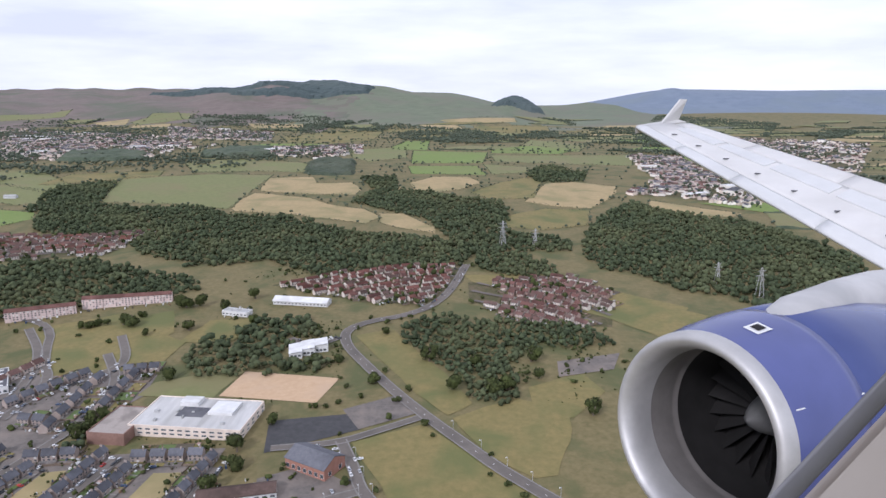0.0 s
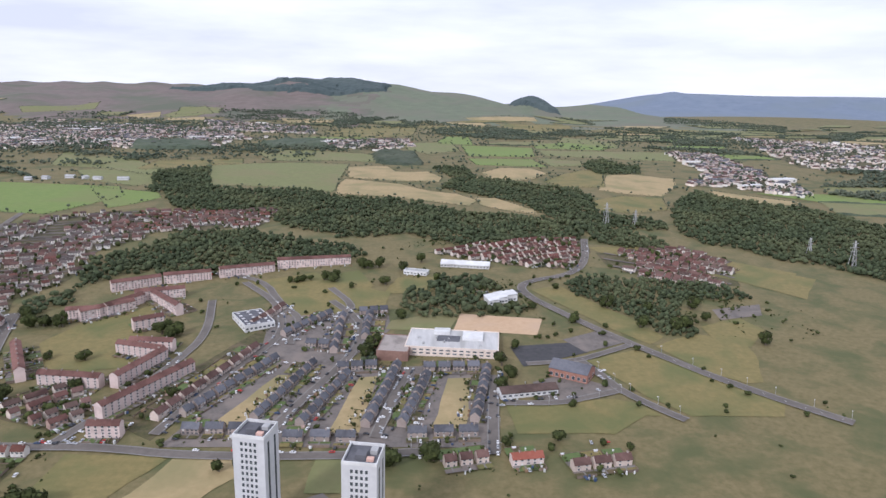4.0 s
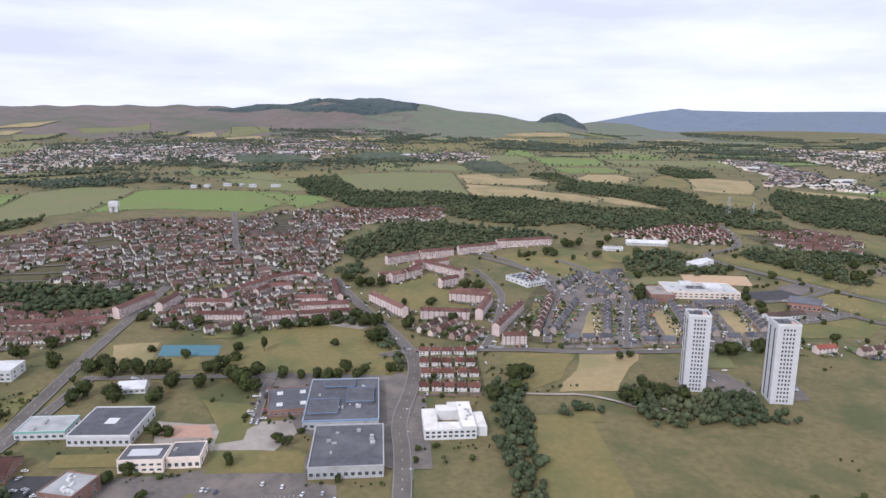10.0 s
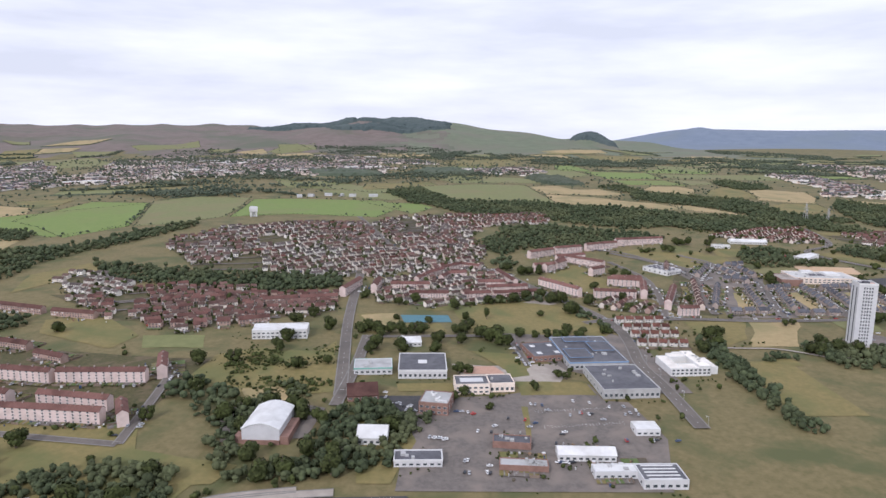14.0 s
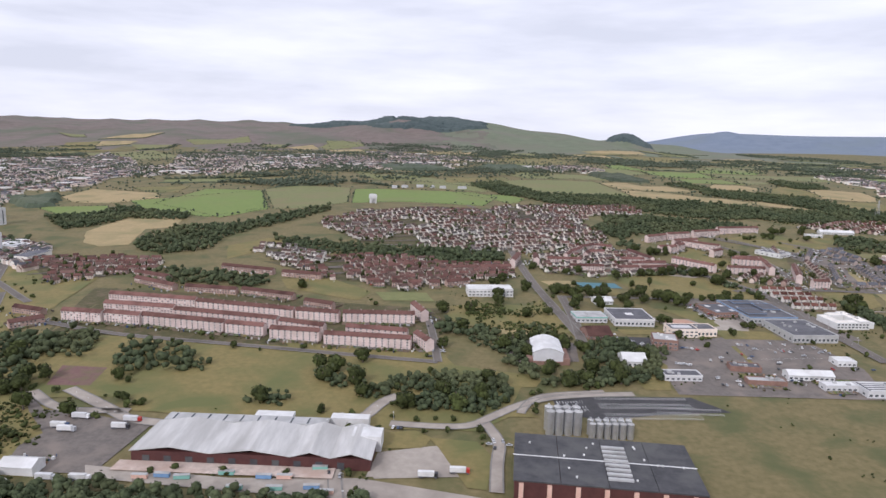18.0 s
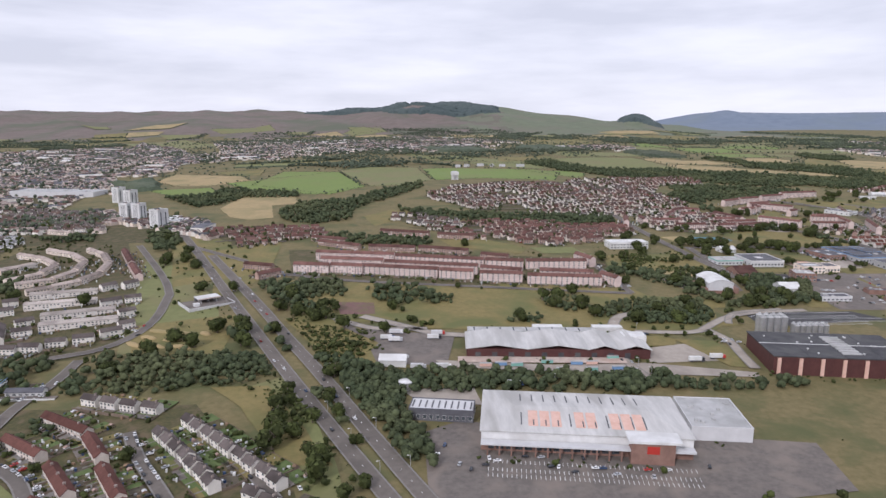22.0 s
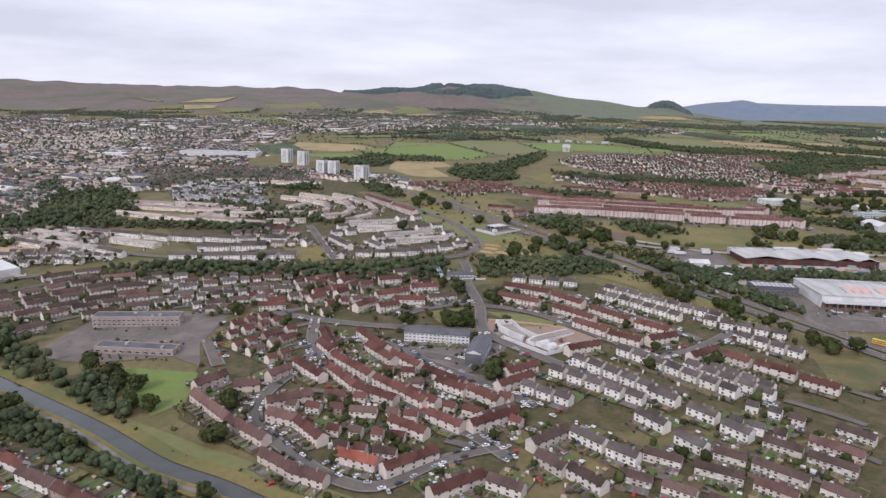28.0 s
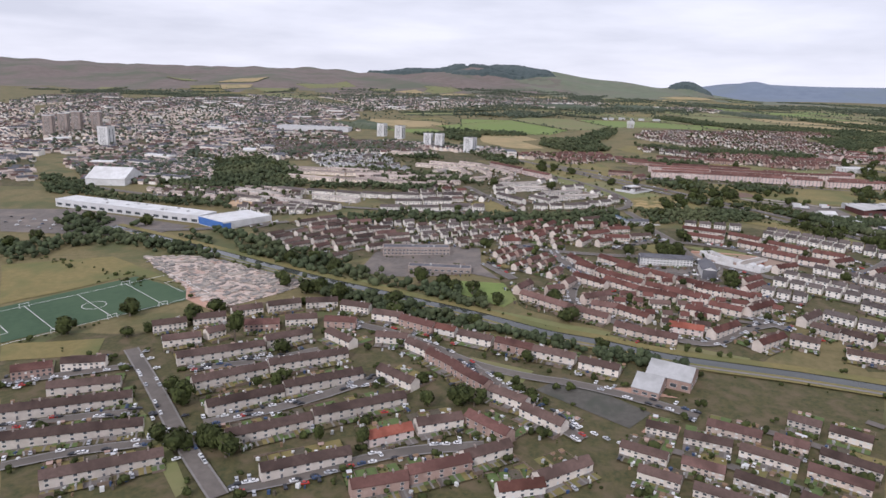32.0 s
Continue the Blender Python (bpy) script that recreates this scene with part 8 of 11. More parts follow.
for j in range(24):
    for i in range(37):
        c4 = [corner(i, j), corner(i + 1, j), corner(i + 1, j + 1), corner(i, j + 1)]
        mx, my = sum(q[0] for q in c4) / 4, sum(q[1] for q in c4) / 4
        if mx < -1250 - 0.62 * (my - 300) or mx > 260 + 0.62 * (my - 200) or my > 2450:
            continue
        if my > 1980 - 0.1 * mx and rng.random() < 0.8:
            continue
        moor = my > 1850 and mx < -420
        free = not any(used(x * 0.9 + mx * 0.1, y * 0.9 + my * 0.1) for x, y in c4 + [(mx, my), ((c4[0][0] + c4[1][0]) / 2, (c4[0][1] + c4[1][1]) / 2)])
        pick = rng.random()
        if not free or (moor and pick > 0.3) or (my > 2150 and pick > 0.5):
            if not free and my < 1900:
                for _ in range(26):
                    x, y = mx + rng.uniform(-60, 60), my + rng.uniform(-35, 35)
                    if noise.noise((x * 0.012, y * 0.02, 21.0)) > 0.05:
                        copse.append((x, y, rng.uniform(2.5, 5), 0.9))
            if free and pick > 0.93:
                for _ in range(40):
                    copse.append((mx + rng.gauss(0, 45), my + rng.gauss(0, 8 + j * 0.5), rng.uniform(3.5, 6), 0.8))
            continue
        for a, b2 in ((c4[0], c4[1]), (c4[1], c4[2])):
            if rng.random() < 0.85:
                hedge_strip(a, b2)
            if rng.random() < 0.42:  # a belt of trees along the edge
                wide, n = rng.uniform(3, 9), int(math.dist(a, b2) / 3)
                for s in range(n * 2):
                    u = rng.random()
                    copse.append((a[0] + (b2[0] - a[0]) * u + rng.gauss(0, wide), a[1] + (b2[1] - a[1]) * u + rng.gauss(0, wide), rng.uniform(3, 5.5), rng.uniform(0.75, 1.05)))
        if 0.50 < pick < 0.72:  # a whole field of woodland
            for _ in range(230):
                u, w = rng.random(), rng.random()
                x = (c4[0][0] * (1 - u) + c4[1][0] * u) * (1 - w) + (c4[3][0] * (1 - u) + c4[2][0] * u) * w
                y = (c4[0][1] * (1 - u) + c4[1][1] * u) * (1 - w) + (c4[3][1] * (1 - u) + c4[2][1] * u) * w
                if noise.noise((x * 0.02, y * 0.02, 3.3)) > -0.2:
                    copse.append((x, y, rng.uniform(3.5, 6), rng.uniform(0.75, 1.05)))
            continue
        tone = rng.random()
        kind = "green" if tone < 0.42 else "rough" if tone < 0.72 else "straw" if tone < 0.9 else "lime" if my < 1700 else "green"
        v, f = COUNTRY[kind]
        b0, n, lift = len(v), 5, 0.5 + max(0, my - 1700) * 0.004
        for t in range(n + 1):
            for s in range(n + 1):
                u, w = 0.015 + 0.97 * s / n, 0.02 + 0.96 * t / n
                x = (c4[0][0] * (1 - u) + c4[1][0] * u) * (1 - w) + (c4[3][0] * (1 - u) + c4[2][0] * u) * w
                y = (c4[0][1] * (1 - u) + c4[1][1] * u) * (1 - w) + (c4[3][1] * (1 - u) + c4[2][1] * u) * w
                v.append((x, y, land(x, y) + lift))
        f += [(b0 + t * 6 + s, b0 + t * 6 + s + 1, b0 + t * 6 + s + 7, b0 + t * 6 + s + 6) for t in range(n) for s in range(n)]
for kind, (v, f) in COUNTRY.items():
    tagged(mesh_object("farmland", v, f, M[kind]), FIELD_WORD[kind][0], "fields", kind="structure")
tagged(mesh_object("field_hedges", hv, hf, M["canopy"]), "dark hedges between the far fields", "hedge", kind="stuff")


def tree_belts(n, poly):
    """Loose belts and clumps of trees, drawn out along the slope, with fields and houses showing between."""
    xs, ys = [p[0] for p in poly], [p[1] for p in poly]
    for _ in range(n):
        x, y = rng.uniform(min(xs), max(xs)), rng.uniform(min(ys), max(ys))
        if inside((x, y), poly) and noise.noise((x * 0.009, y * 0.03, 14.0)) + 0.4 * noise.noise((x * 0.03, y * 0.06, 4.0)) > rng.uniform(-0.12, 0.16):
            belt.append((x, y, rng.uniform(3.2, 6.2), rng.uniform(0.65, 1.0)))


belt = []
tree_belts(2099, [(-114, 1689), (-60, 1832), (90, 1790), (151, 1595), (124, 1404), (-5, 1423), (-90, 1461)])
tree_belts(575, [(249, 1441), (332, 1728), (426, 1882), (304, 1416), (266, 1348)])
tree_belts(554, [(-778, 1138), (-743, 1177), (-600, 1020), (-541, 989), (-536, 945), (-581, 926), (-642, 924)])
tree_belts(6943, [(-1248, 1880), (-1241, 2029), (-1117, 2084), (-1006, 1960), (-877, 1889), (-750, 1804), (-418, 1663), (-352, 1428), (-513, 1446), (-724, 1430), (-1062, 1585)])
tree_belts(510, [(196, 1798), (296, 1767), (273, 1569), (180, 1562)])
tree_belts(770, [(-392, 1813), (-309, 1871), (-150, 1810), (-157, 1706), (-287, 1716), (-346, 1649)])
tree_belts(701, [(-778, 2102), (-640, 2170), (-523, 2128), (-532, 2021), (-694, 2004)])
tree_belts(715, [(-932, 986), (-892, 1012), (-747, 943), (-655, 908), (-636, 861), (-739, 820), (-845, 841)])
tree_belts(423, [(-660, 946), (-636, 1034), (-536, 1020), (-515, 936), (-575, 876), (-624, 861)])
tree_belts(2168, [(464, 1637), (662, 1498), (751, 1282), (659, 1146), (538, 1269), (394, 1422)])
tree_belts(5356, [(880, 2831), (1002, 2548), (1104, 2239), (932, 1930), (754, 2007), (648, 2158)])
tree_belts(2132, [(-921, 1150), (-753, 1193), (-550, 1157), (-393, 1026), (-431, 917), (-624, 999), (-816, 946)])
tree_belts(2976, [(-1308, 1733), (-1133, 1842), (-878, 1795), (-848, 1552), (-1050, 1491), (-1173, 1455)])
tree_belts(1154, [(-1325, 1089), (-1192, 1193), (-1051, 1055), (-1042, 927), (-1190, 914)])
tree_belts(3537, [(-801, 2187), (-424, 2188), (-244, 1980), (-311, 1780), (-521, 1877), (-746, 1946)])
tree_belts(736, [(-426, 1136), (-274, 1261), (-255, 1108), (-330, 986), (-420, 999)])
tree_belts(7359, [(-1900, 1000), (-1300, 1900), (-300, 1950), (700, 1700), (520, 1050), (-60, 1350), (-480, 1040), (-1000, 900)])
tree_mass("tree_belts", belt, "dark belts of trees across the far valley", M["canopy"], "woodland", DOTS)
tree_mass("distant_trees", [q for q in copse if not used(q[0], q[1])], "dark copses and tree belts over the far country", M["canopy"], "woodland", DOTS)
# conifer plantations on the hill tops, haze put into their blue-green
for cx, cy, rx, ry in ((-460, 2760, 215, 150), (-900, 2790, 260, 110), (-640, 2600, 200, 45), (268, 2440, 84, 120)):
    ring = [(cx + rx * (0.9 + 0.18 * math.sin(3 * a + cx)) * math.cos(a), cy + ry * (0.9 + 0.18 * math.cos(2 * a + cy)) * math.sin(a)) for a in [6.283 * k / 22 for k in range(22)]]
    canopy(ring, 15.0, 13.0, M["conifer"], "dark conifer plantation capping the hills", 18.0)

# gardens: shrubs and small trees between the houses
shrubs = []
for hx, hy, a, d, turn in HOUSES:
    if off_path(hx, hy) > 700:
        continue
    c, s = math.cos(radians(turn)), math.sin(radians(turn))
    for _ in range(max(5, int(a * 1.2)) if off_path(hx, hy) < 430 else 3):
        u, w = rng.uniform(-a - 1, a + 1), rng.choice((-1, 1)) * rng.uniform(d + 1.6, d + 6.5)
        x, y = hx + u * c - w * s, hy + u * s + w * c
        if not near_road((x, y), 0.8) and clear_of_houses(x, y, 0.8):
            shrubs.append((x, y, rng.uniform(0.4, 1.1) if rng.random() < 0.85 else rng.uniform(1.3, 2.3), rng.uniform(0.8, 1.2)))
for _ in range(900):
    x, y = rng.uniform(-1101, -876), rng.uniform(-5, 212)
    if inside((x, y), [(-1101, 165), (-1019, 212), (-935, 179), (-890, 109), (-876, 36), (-903, -5), (-947, 2), (-1012, 14)]) and noise.noise((x * 0.05, y * 0.05, 4.0)) > -0.05 and clear_of_houses(x, y, 1.2) and not near_road((x, y), 1.0):
        shrubs.append((x, y, rng.uniform(0.8, 2.2), rng.uniform(0.9, 1.3)))
shrubs += [q for q in yard_trees if clear_of_houses(q[0], q[1], 0.3) and not near_road(q[:2], 0.5)]
tree_mass("garden_shrubs", shrubs, "garden shrubs and hedges between the houses", M["leaf"], "shrubs", TINY)

# garden plots, paths, fences and sheds of the nearer houses
M["lawn"] = material("garden_lawn", (0.085, 0.125, 0.042), (0.125, 0.165, 0.058), 1.5)
M["soil"] = material("garden_soil", (0.08, 0.07, 0.05), (0.13, 0.11, 0.08), 1.0)
PLOT_MATS = [M["lawn"], M["rough"], M["garden"], M["asphalt"], M["path"], M["soil"]]
SHED_MATS = [material("shed_wood", (0.20, 0.13, 0.08), (0.28, 0.19, 0.12), 0.8, spread=0.2), M["panel"], WALL["brick"]]
M["fence"] = material("timber_fence", (0.16, 0.12, 0.09), (0.24, 0.19, 0.15), 0.8, spread=0.2)
pv, pf, ps, fv, ff, sv, sf, ss = [], [], [], [], [], [], [], []


def near_others(me, x, y, r):
    for q in NEAR[me]:
        hx, hy, a, d, turn = HOUSES[q]
        c, s = math.cos(radians(turn)), math.sin(radians(turn))
        if abs((x - hx) * c + (y - hy) * s) < a + r and abs((y - hy) * c - (x - hx) * s) < d + r:
            return True
    return False


NEAR = {}
KEPT = [p for k, p in FIELDS if k in ("straw", "lime", "clay", "court", "turf", "court2") and p[0][1] < 420]
close = [i for i, q in enumerate(HOUSES) if off_path(q[0], q[1]) < 430 and q[3] < 3.2]
for i in close:
    hx, hy, ha = HOUSES[i][0], HOUSES[i][1], HOUSES[i][2]
    NEAR[i] = [j for j, q in enumerate(HOUSES) if j != i and abs(q[0] - hx) < ha + q[2] + 16 and abs(q[1] - hy) < ha + q[2] + 16]
for i in close:
    hx, hy, a, d, turn = HOUSES[i]
    c, s = math.cos(radians(turn)), math.sin(radians(turn))
    n = max(1, round(2 * a / 3.3)) if a > 4 else 1
    wide = 2 * a / n
    for k in range(n):
        u0, u1 = -a + k * wide, -a + (k + 1) * wide
        if n == 1:
            u0, u1 = u0 - 0.7, u1 + 0.7
        for side in (-1, 1):
            for deep in ((8.0, 6.0, 4.0, 2.4) if side > 0 else (3.6, 2.4)):
                ends = [(hx + u * c - side * (d + q) * s, hy + u * s + side * (d + q) * c) for u in (u0, (u0 + u1) / 2, u1) for q in (deep, deep * 0.5)]
                if not any(near_road(e, 0.2) or near_others(i, e[0], e[1], 0.2) or any(inside(e, p) for p in KEPT) for e in ends):
                    break
            else:
                continue
            cut = deep * rng.uniform(0.15, 0.4)
            mats = (rng.choice((3, 4, 2, 0)), rng.choice((0, 0, 0, 1, 1, 2, 2, 5))) if side > 0 else (rng.choice((0, 1, 4, 3)), rng.choice((0, 1, 2, 3)))
            for q0, q1, slot in ((0.0, cut, mats[0]), (cut, deep, mats[1])):
                b = len(pv)
                for u, q in ((u0, q0), (u1, q0), (u1, q1), (u0, q1)):
                    x, y = hx + u * c - side * (d + q) * s, hy + u * s + side * (d + q) * c
                    pv.append((x, y, land(x, y) + 0.56))
                pf.append((b, b + 1, b + 2, b + 3) if side > 0 else (b + 3, b + 2, b + 1, b))
                ps.append(slot)
            if side < 0:  # a pale path to the door
                b, um = len(pv), (u0 + u1) / 2
                for u, q in ((um - 0.3, 0.0), (um + 0.3, 0.0), (um + 0.3, deep), (um - 0.3, deep)):
                    x, y = hx + u * c + (d + q) * s, hy + u * s - (d + q) * c
                    pv.append((x, y, land(x, y) + 0.6))
                pf.append((b + 3, b + 2, b + 1, b))
                ps.append(4)
            m = pose(hx, hy, land(hx, hy) + 0.3, 0, 0, turn)
            for boxed in ((u1 - 0.05, u1 + 0.05, d, d + deep), (u0, u1, d + deep - 0.08, d + deep)):
                if rng.random() < (0.8 if side > 0 else 0.35):
                    b, vv, gg = len(fv), [], []
                    box_into(vv, gg, boxed[0], boxed[1], boxed[2] * side if side > 0 else -boxed[3], boxed[3] if side > 0 else -boxed[2], -0.6, 0.75)
                    fv += [tuple(m @ Vector(q)) for q in vv]
                    ff += [tuple(t + b for t in q) for q in gg]
            if side > 0 and deep > 3.5 and rng.random() < 0.4:
                w, l, h = rng.uniform(0.8, 1.4), rng.uniform(0.9, 1.8), rng.uniform(0.9, 1.2)
                u, q = rng.uniform(u0 + w / 2, u1 - w / 2 + 0.01), d + deep - l * 0.6
                b = len(sv)
                for (av, af) in (gable_mesh(w, l, h, 0.3), roof_mesh(w, l, h, 0.3, 0.06, 0.08)):
                    b = len(sv)
                    sv += [tuple(m @ Vector((u + p[0], q + p[1], p[2]))) for p in av]
                    sf += [tuple(t + b for t in g) for g in af]
                    ss += [rng.randrange(3)] * len(af)
lines = []
for i in close:
    hx, hy, a, d, turn = HOUSES[i]
    if off_path(hx, hy) > 430:
        continue
    c, s = math.cos(radians(turn)), math.sin(radians(turn))
    n = max(1, round(2 * a / 3.3)) if a > 4 else 1
    for k in range(n + 1):
        for side, far_end in ((1, rng.uniform(4, 8)), (-1, rng.uniform(1.5, 3.2))):
            if rng.random() < 0.5:
                u, q = -a + 2 * a * k / n, 0.6
                while q < far_end:
                    x, y = hx + u * c - side * (d + q) * s, hy + u * s + side * (d + q) * c
                    if near_road((x, y), 0.3) or near_others(i, x, y, 0.4):
                        break
                    lines.append((x + rng.uniform(-0.1, 0.1), y + rng.uniform(-0.1, 0.1), rng.uniform(0.35, 0.6) if rng.random() < 0.93 else rng.uniform(0.9, 1.5), rng.uniform(0.9, 1.4)))
                    q += 0.75
tree_mass("garden_hedges", lines, "clipped green hedges between small gardens", M["leaf"], "hedge", DOTS)
tagged(mesh_object("garden_plots", pv, pf, PLOT_MATS, slots=ps), "lawns, patios and pale paths of small gardens", "gardens", kind="stuff")
tagged(mesh_object("garden_fences", fv, ff, M["fence"]), "low timber fences between the gardens", "fence", kind="stuff")
tagged(mesh_object("garden_sheds", sv, sf, SHED_MATS, slots=ss), "small timber and brick garden sheds", "shed", kind="stuff")

def scrub(n, poly):
    """Loose bushes over rough ground, thicker in some spots."""
    xs, ys = [p[0] for p in poly], [p[1] for p in poly]
    got = []
    for _ in range(n * 30):
        x, y = rng.uniform(min(xs), max(xs)), rng.uniform(min(ys), max(ys))
        if len(got) < n and inside((x, y), poly) and noise.noise((x * 0.05, y * 0.05, 8.0)) > rng.uniform(-0.35, 0.25) and not near_road((x, y), 0.8) and clear_of_houses(x, y, 1.0):
            got.append((x, y, rng.uniform(0.4, 1.1) if rng.random() < 0.75 else rng.uniform(1.2, 2.4), rng.uniform(0.7, 1.1)))
    tree_mass("scrub", got, "loose green bushes over rough grass", M["leaf"], "bushes", TINY)


scrub(320, [(-524, 77), (-505, 102), (-471, 95), (-459, 64), (-476, 42), (-509, 50)])
scrub(380, [(-740, -46), (-717, -40), (-690, -70), (-686, -96), (-694, -115), (-711, -114), (-725, -82)])
scrub(160, [(-531, 96), (-510, 107), (-478, 101), (-469, 120), (-469, 55), (-501, 38), (-536, 60)])
scrub(50, [(-750, -32), (-718, -39), (-688, -70), (-672, -118), (-701, -122)])
scrub(70, [(56, 355), (126, 340), (105, 278), (53, 267), (39, 318)])
scrub(80, [(-742, -32), (-710, -60), (-682, -109), (-698, -123), (-719, -93)])
scrub(80, [(-739, -119), (-730, -120), (-686, -196), (-701, -195)])
scrub(90, [(-913, 255), (-823, 159), (-756, -95), (-762, -115), (-832, 9)])
scrub(80, [(-745, -132), (-727, -122), (-700, -186), (-687, -231), (-695, -243), (-715, -186)])
scrub(140, [(-1110, -182), (-1026, -238), (-932, -313), (-863, -359), (-866, -371), (-952, -321), (-1066, -237)])
scrub(70, [(-1221, -191), (-1097, -253), (-1085, -278), (-1124, -317), (-1141, -333), (-1144, -328), (-1088, -282)])
scrub(90, [(-99, 514), (-36, 499), (-2, 507), (-35, 484), (-113, 457), (-161, 457)])
scrub(90, [(-617, 268), (-502, 96), (-470, 115), (-447, 50), (-481, 42)])
scrub(60, [(-306, 160), (-252, 159), (-254, 108), (-229, 121), (-200, 116), (-263, 108)])
scrub(120, [(-90, 381), (-59, 381), (-48, 303), (-77, 309)])
scrub(110, [(44, 382), (97, 373), (86, 331), (33, 285), (20, 309)])
# self-sown bushes and young trees over the open ground under the flight
OPEN = [u for u, (k, p) in zip(USED, FIELDS) if k not in ("rough", "garden")]
wild = []
for _ in range(5200):
    s, w = rng.uniform(-240, 1300), rng.uniform(-150, 480)
    x, y = -s * 0.863 - w * 0.505 * -1 * -1, -s * 0.505 + w * 0.863
    if noise.noise((x * 0.025, y * 0.025, 12.0)) + 0.5 * noise.noise((x * 0.09, y * 0.09, 2.0)) < rng.uniform(0.2, 0.42):
        continue
    if any(a <= x <= b2 and c <= y <= d and inside((x, y), p) for a, b2, c, d, p in OPEN) or near_road((x, y), 1.5) or not clear_of_houses(x, y, 2.0):
        continue
    wild.append((x, y, rng.uniform(0.4, 1.2) if rng.random() < 0.7 else rng.uniform(1.3, 2.8), rng.uniform(0.8, 1.2)))
tree_mass("wild_bushes", wild, "self-sown bushes and young trees on open grass", M["leaf"], "bushes", TINY)
roadside = []
for w, line in ROADS:
    for a, b in zip(line, line[1:]):
        if rng.random() < 0.34 and off_path(*a) < 520:
            d = Vector((b[0] - a[0], b[1] - a[1])).normalized()
            side = rng.choice((-1, 1)) * (w / 2 + rng.uniform(2.0, 5.0))
            x, y = a[0] - d.y * side, a[1] + d.x * side
            if clear_of_houses(x, y, 1.6) and not near_road((x, y), 1.2):
                roadside.append((x, y, rng.uniform(1.0, 2.2), rng.uniform(0.9, 1.3)))
tree_mass("roadside_trees", roadside, "small trees along the roads", M["leaf"], "trees")
tree(-379.5, 164.5, 2.5, 5)
tree(-343.6, 172.7, 2.8)
tree(-364.5, 132.6, 2.8)
tree(-346.5, 132.7, 3.0)
tree(-341.2, 133.3, 2.8)
tree(-336.9, 132.7, 2.5)
tree(-328.1, 132.6, 2.5)
tree(-321.2, 179.2, 6.2)
tree(-394.0, 164.2, 3.1)
tree(-247.0, 126.5, 5.3)
tree(-255.5, 109.8, 3.3)
tree(-264.1, 107.4, 3.0)
tree(-195.2, 159.3, 3.3)
tree(-187.5, 151.7, 2.6)
tree(-380.6, 122.4, 6.9)
tree(-401.3, 137.1, 3.5)
tree(-413.6, 119.4, 4.3)
tree(-413.3, 106.2, 3.3)
tree(-447.2, 136.5, 4.6)
tree(-451.4, 130.5, 4.0)
tree(-288.2, 247.4, 4.3)
tree(-277.0, 215.9, 3.7)
tree(-305.9, 247.6, 2.9)
tree(-255.1, 281.9, 5.0)
tree(-262.7, 288.7, 4.3)
tree(-328.2, 206.9, 5.0)
tree(-425.0, 203.5, 4.2)
tree(-403.4, 213.6, 3.8)
tree(-392.9, 244.5, 4.4)
tree(-366.2, 206.0, 4.0)
tree(-436.5, 194.3, 4.1)
tree(-459.5, 211.1, 4.4)
tree(-65.1, 170.6, 3.3)
tree(-176.8, 156.3, 2.9)
tree(-130.9, 152.8, 8.4)
tree(-138.8, 153.5, 4.3)
tree(-28.1, 302.9, 3.2)
tree(-28.0, 254.6, 3.1)
tree(-189.2, 378.3, 4.3)
tree(-169.2, 361.3, 2.6)
tree(-182.2, 390.1, 2.8)
tree(-165.9, 408.9, 6.1)
tree(-83.6, 213.3, 4.3)
tree(-78.3, 229.1, 3.9)
tree(-87.1, 166.9, 2.8)
tree(-116.3, 252.7, 4.2)
tree(-122.5, 259.2, 4.9)
tree(-144.9, 259.5, 5.8)
tree(-148.8, 249.9, 5.7)
tree(-154.8, 259.7, 4.4)
tree(-42.2, 229.4, 3.2)
tree(-53.4, 199.3, 2.2)
tree(-39.0, 163.7, 2.0)
tree(-69.8, 163.5, 2.2)
tree(-48.8, 167.1, 1.8)
tree(-212.1, 373.0, 2.7)
tree(-198.6, 378.5, 2.7)
tree(-153.9, 408.9, 5.3)
tree(-122.8, 422.7, 5.4)
tree(-112.1, 377.9, 3.8)
tree(-32.0, 300.3, 3.6)
tree(-32.9, 250.7, 2.7)
tree(-7.8, 259.8, 2.2)
tree(-72.5, 261.2, 3.3)
tree(-31.5, 361.3, 2.9)
tree(-45.0, 294.4, 1.6)
tree(-56.0, 275.8, 1.6)
tree(-52.2, 275.8, 1.6)
tree(-59.0, 275.8, 1.3)
tree(-46.5, 279.5, 1.6)
tree(-36.9, 284.8, 1.6)
tree(65.8, 269.8, 5.2)
tree(19.2, 237.2, 1.4)
tree(-19.9, 281.1, 1.8)
tree(-15.9, 277.9, 1.6)
tree(-205.9, 372.9, 3.4)
tree(-182.7, 376.5, 7.4)
tree(-203.0, 377.2, 3.0)
tree(-146.4, 368.4, 4.6)
tree(-133.3, 306.2, 3.9)
tree(-80.7, 240.3, 4.8)
tree(-85.7, 228.7, 4.7)
tree(47.3, 305.6, 3.7)
tree(-6.8, 324.9, 8.8)
tree(4.5, 293.4, 6.8)
tree(22.7, 287.9, 5.4)
tree(31.1, 293.6, 5.4)
tree(16.2, 318.2, 8.7)
tree(45.6, 325.3, 6.0)
tree(-50.9, 350.6, 2.9)
tree(-53.3, 324.8, 3.0)
tree(-64.9, 324.8, 3.0)
tree(-136.9, 400.6, 4.5)
tree(-161.9, 406.2, 5.0)
tree(-673.2, -52.7, 2.5)
tree(-609.4, 12.7, 2.2)
tree(-734.5, -39.1, 4.5)
tree(-720.0, -45.7, 5.8)
tree(-715.7, -31.6, 4.5)
tree(-684.0, -30.9, 3.8)
tree(-646.0, 11.7, 2.5)
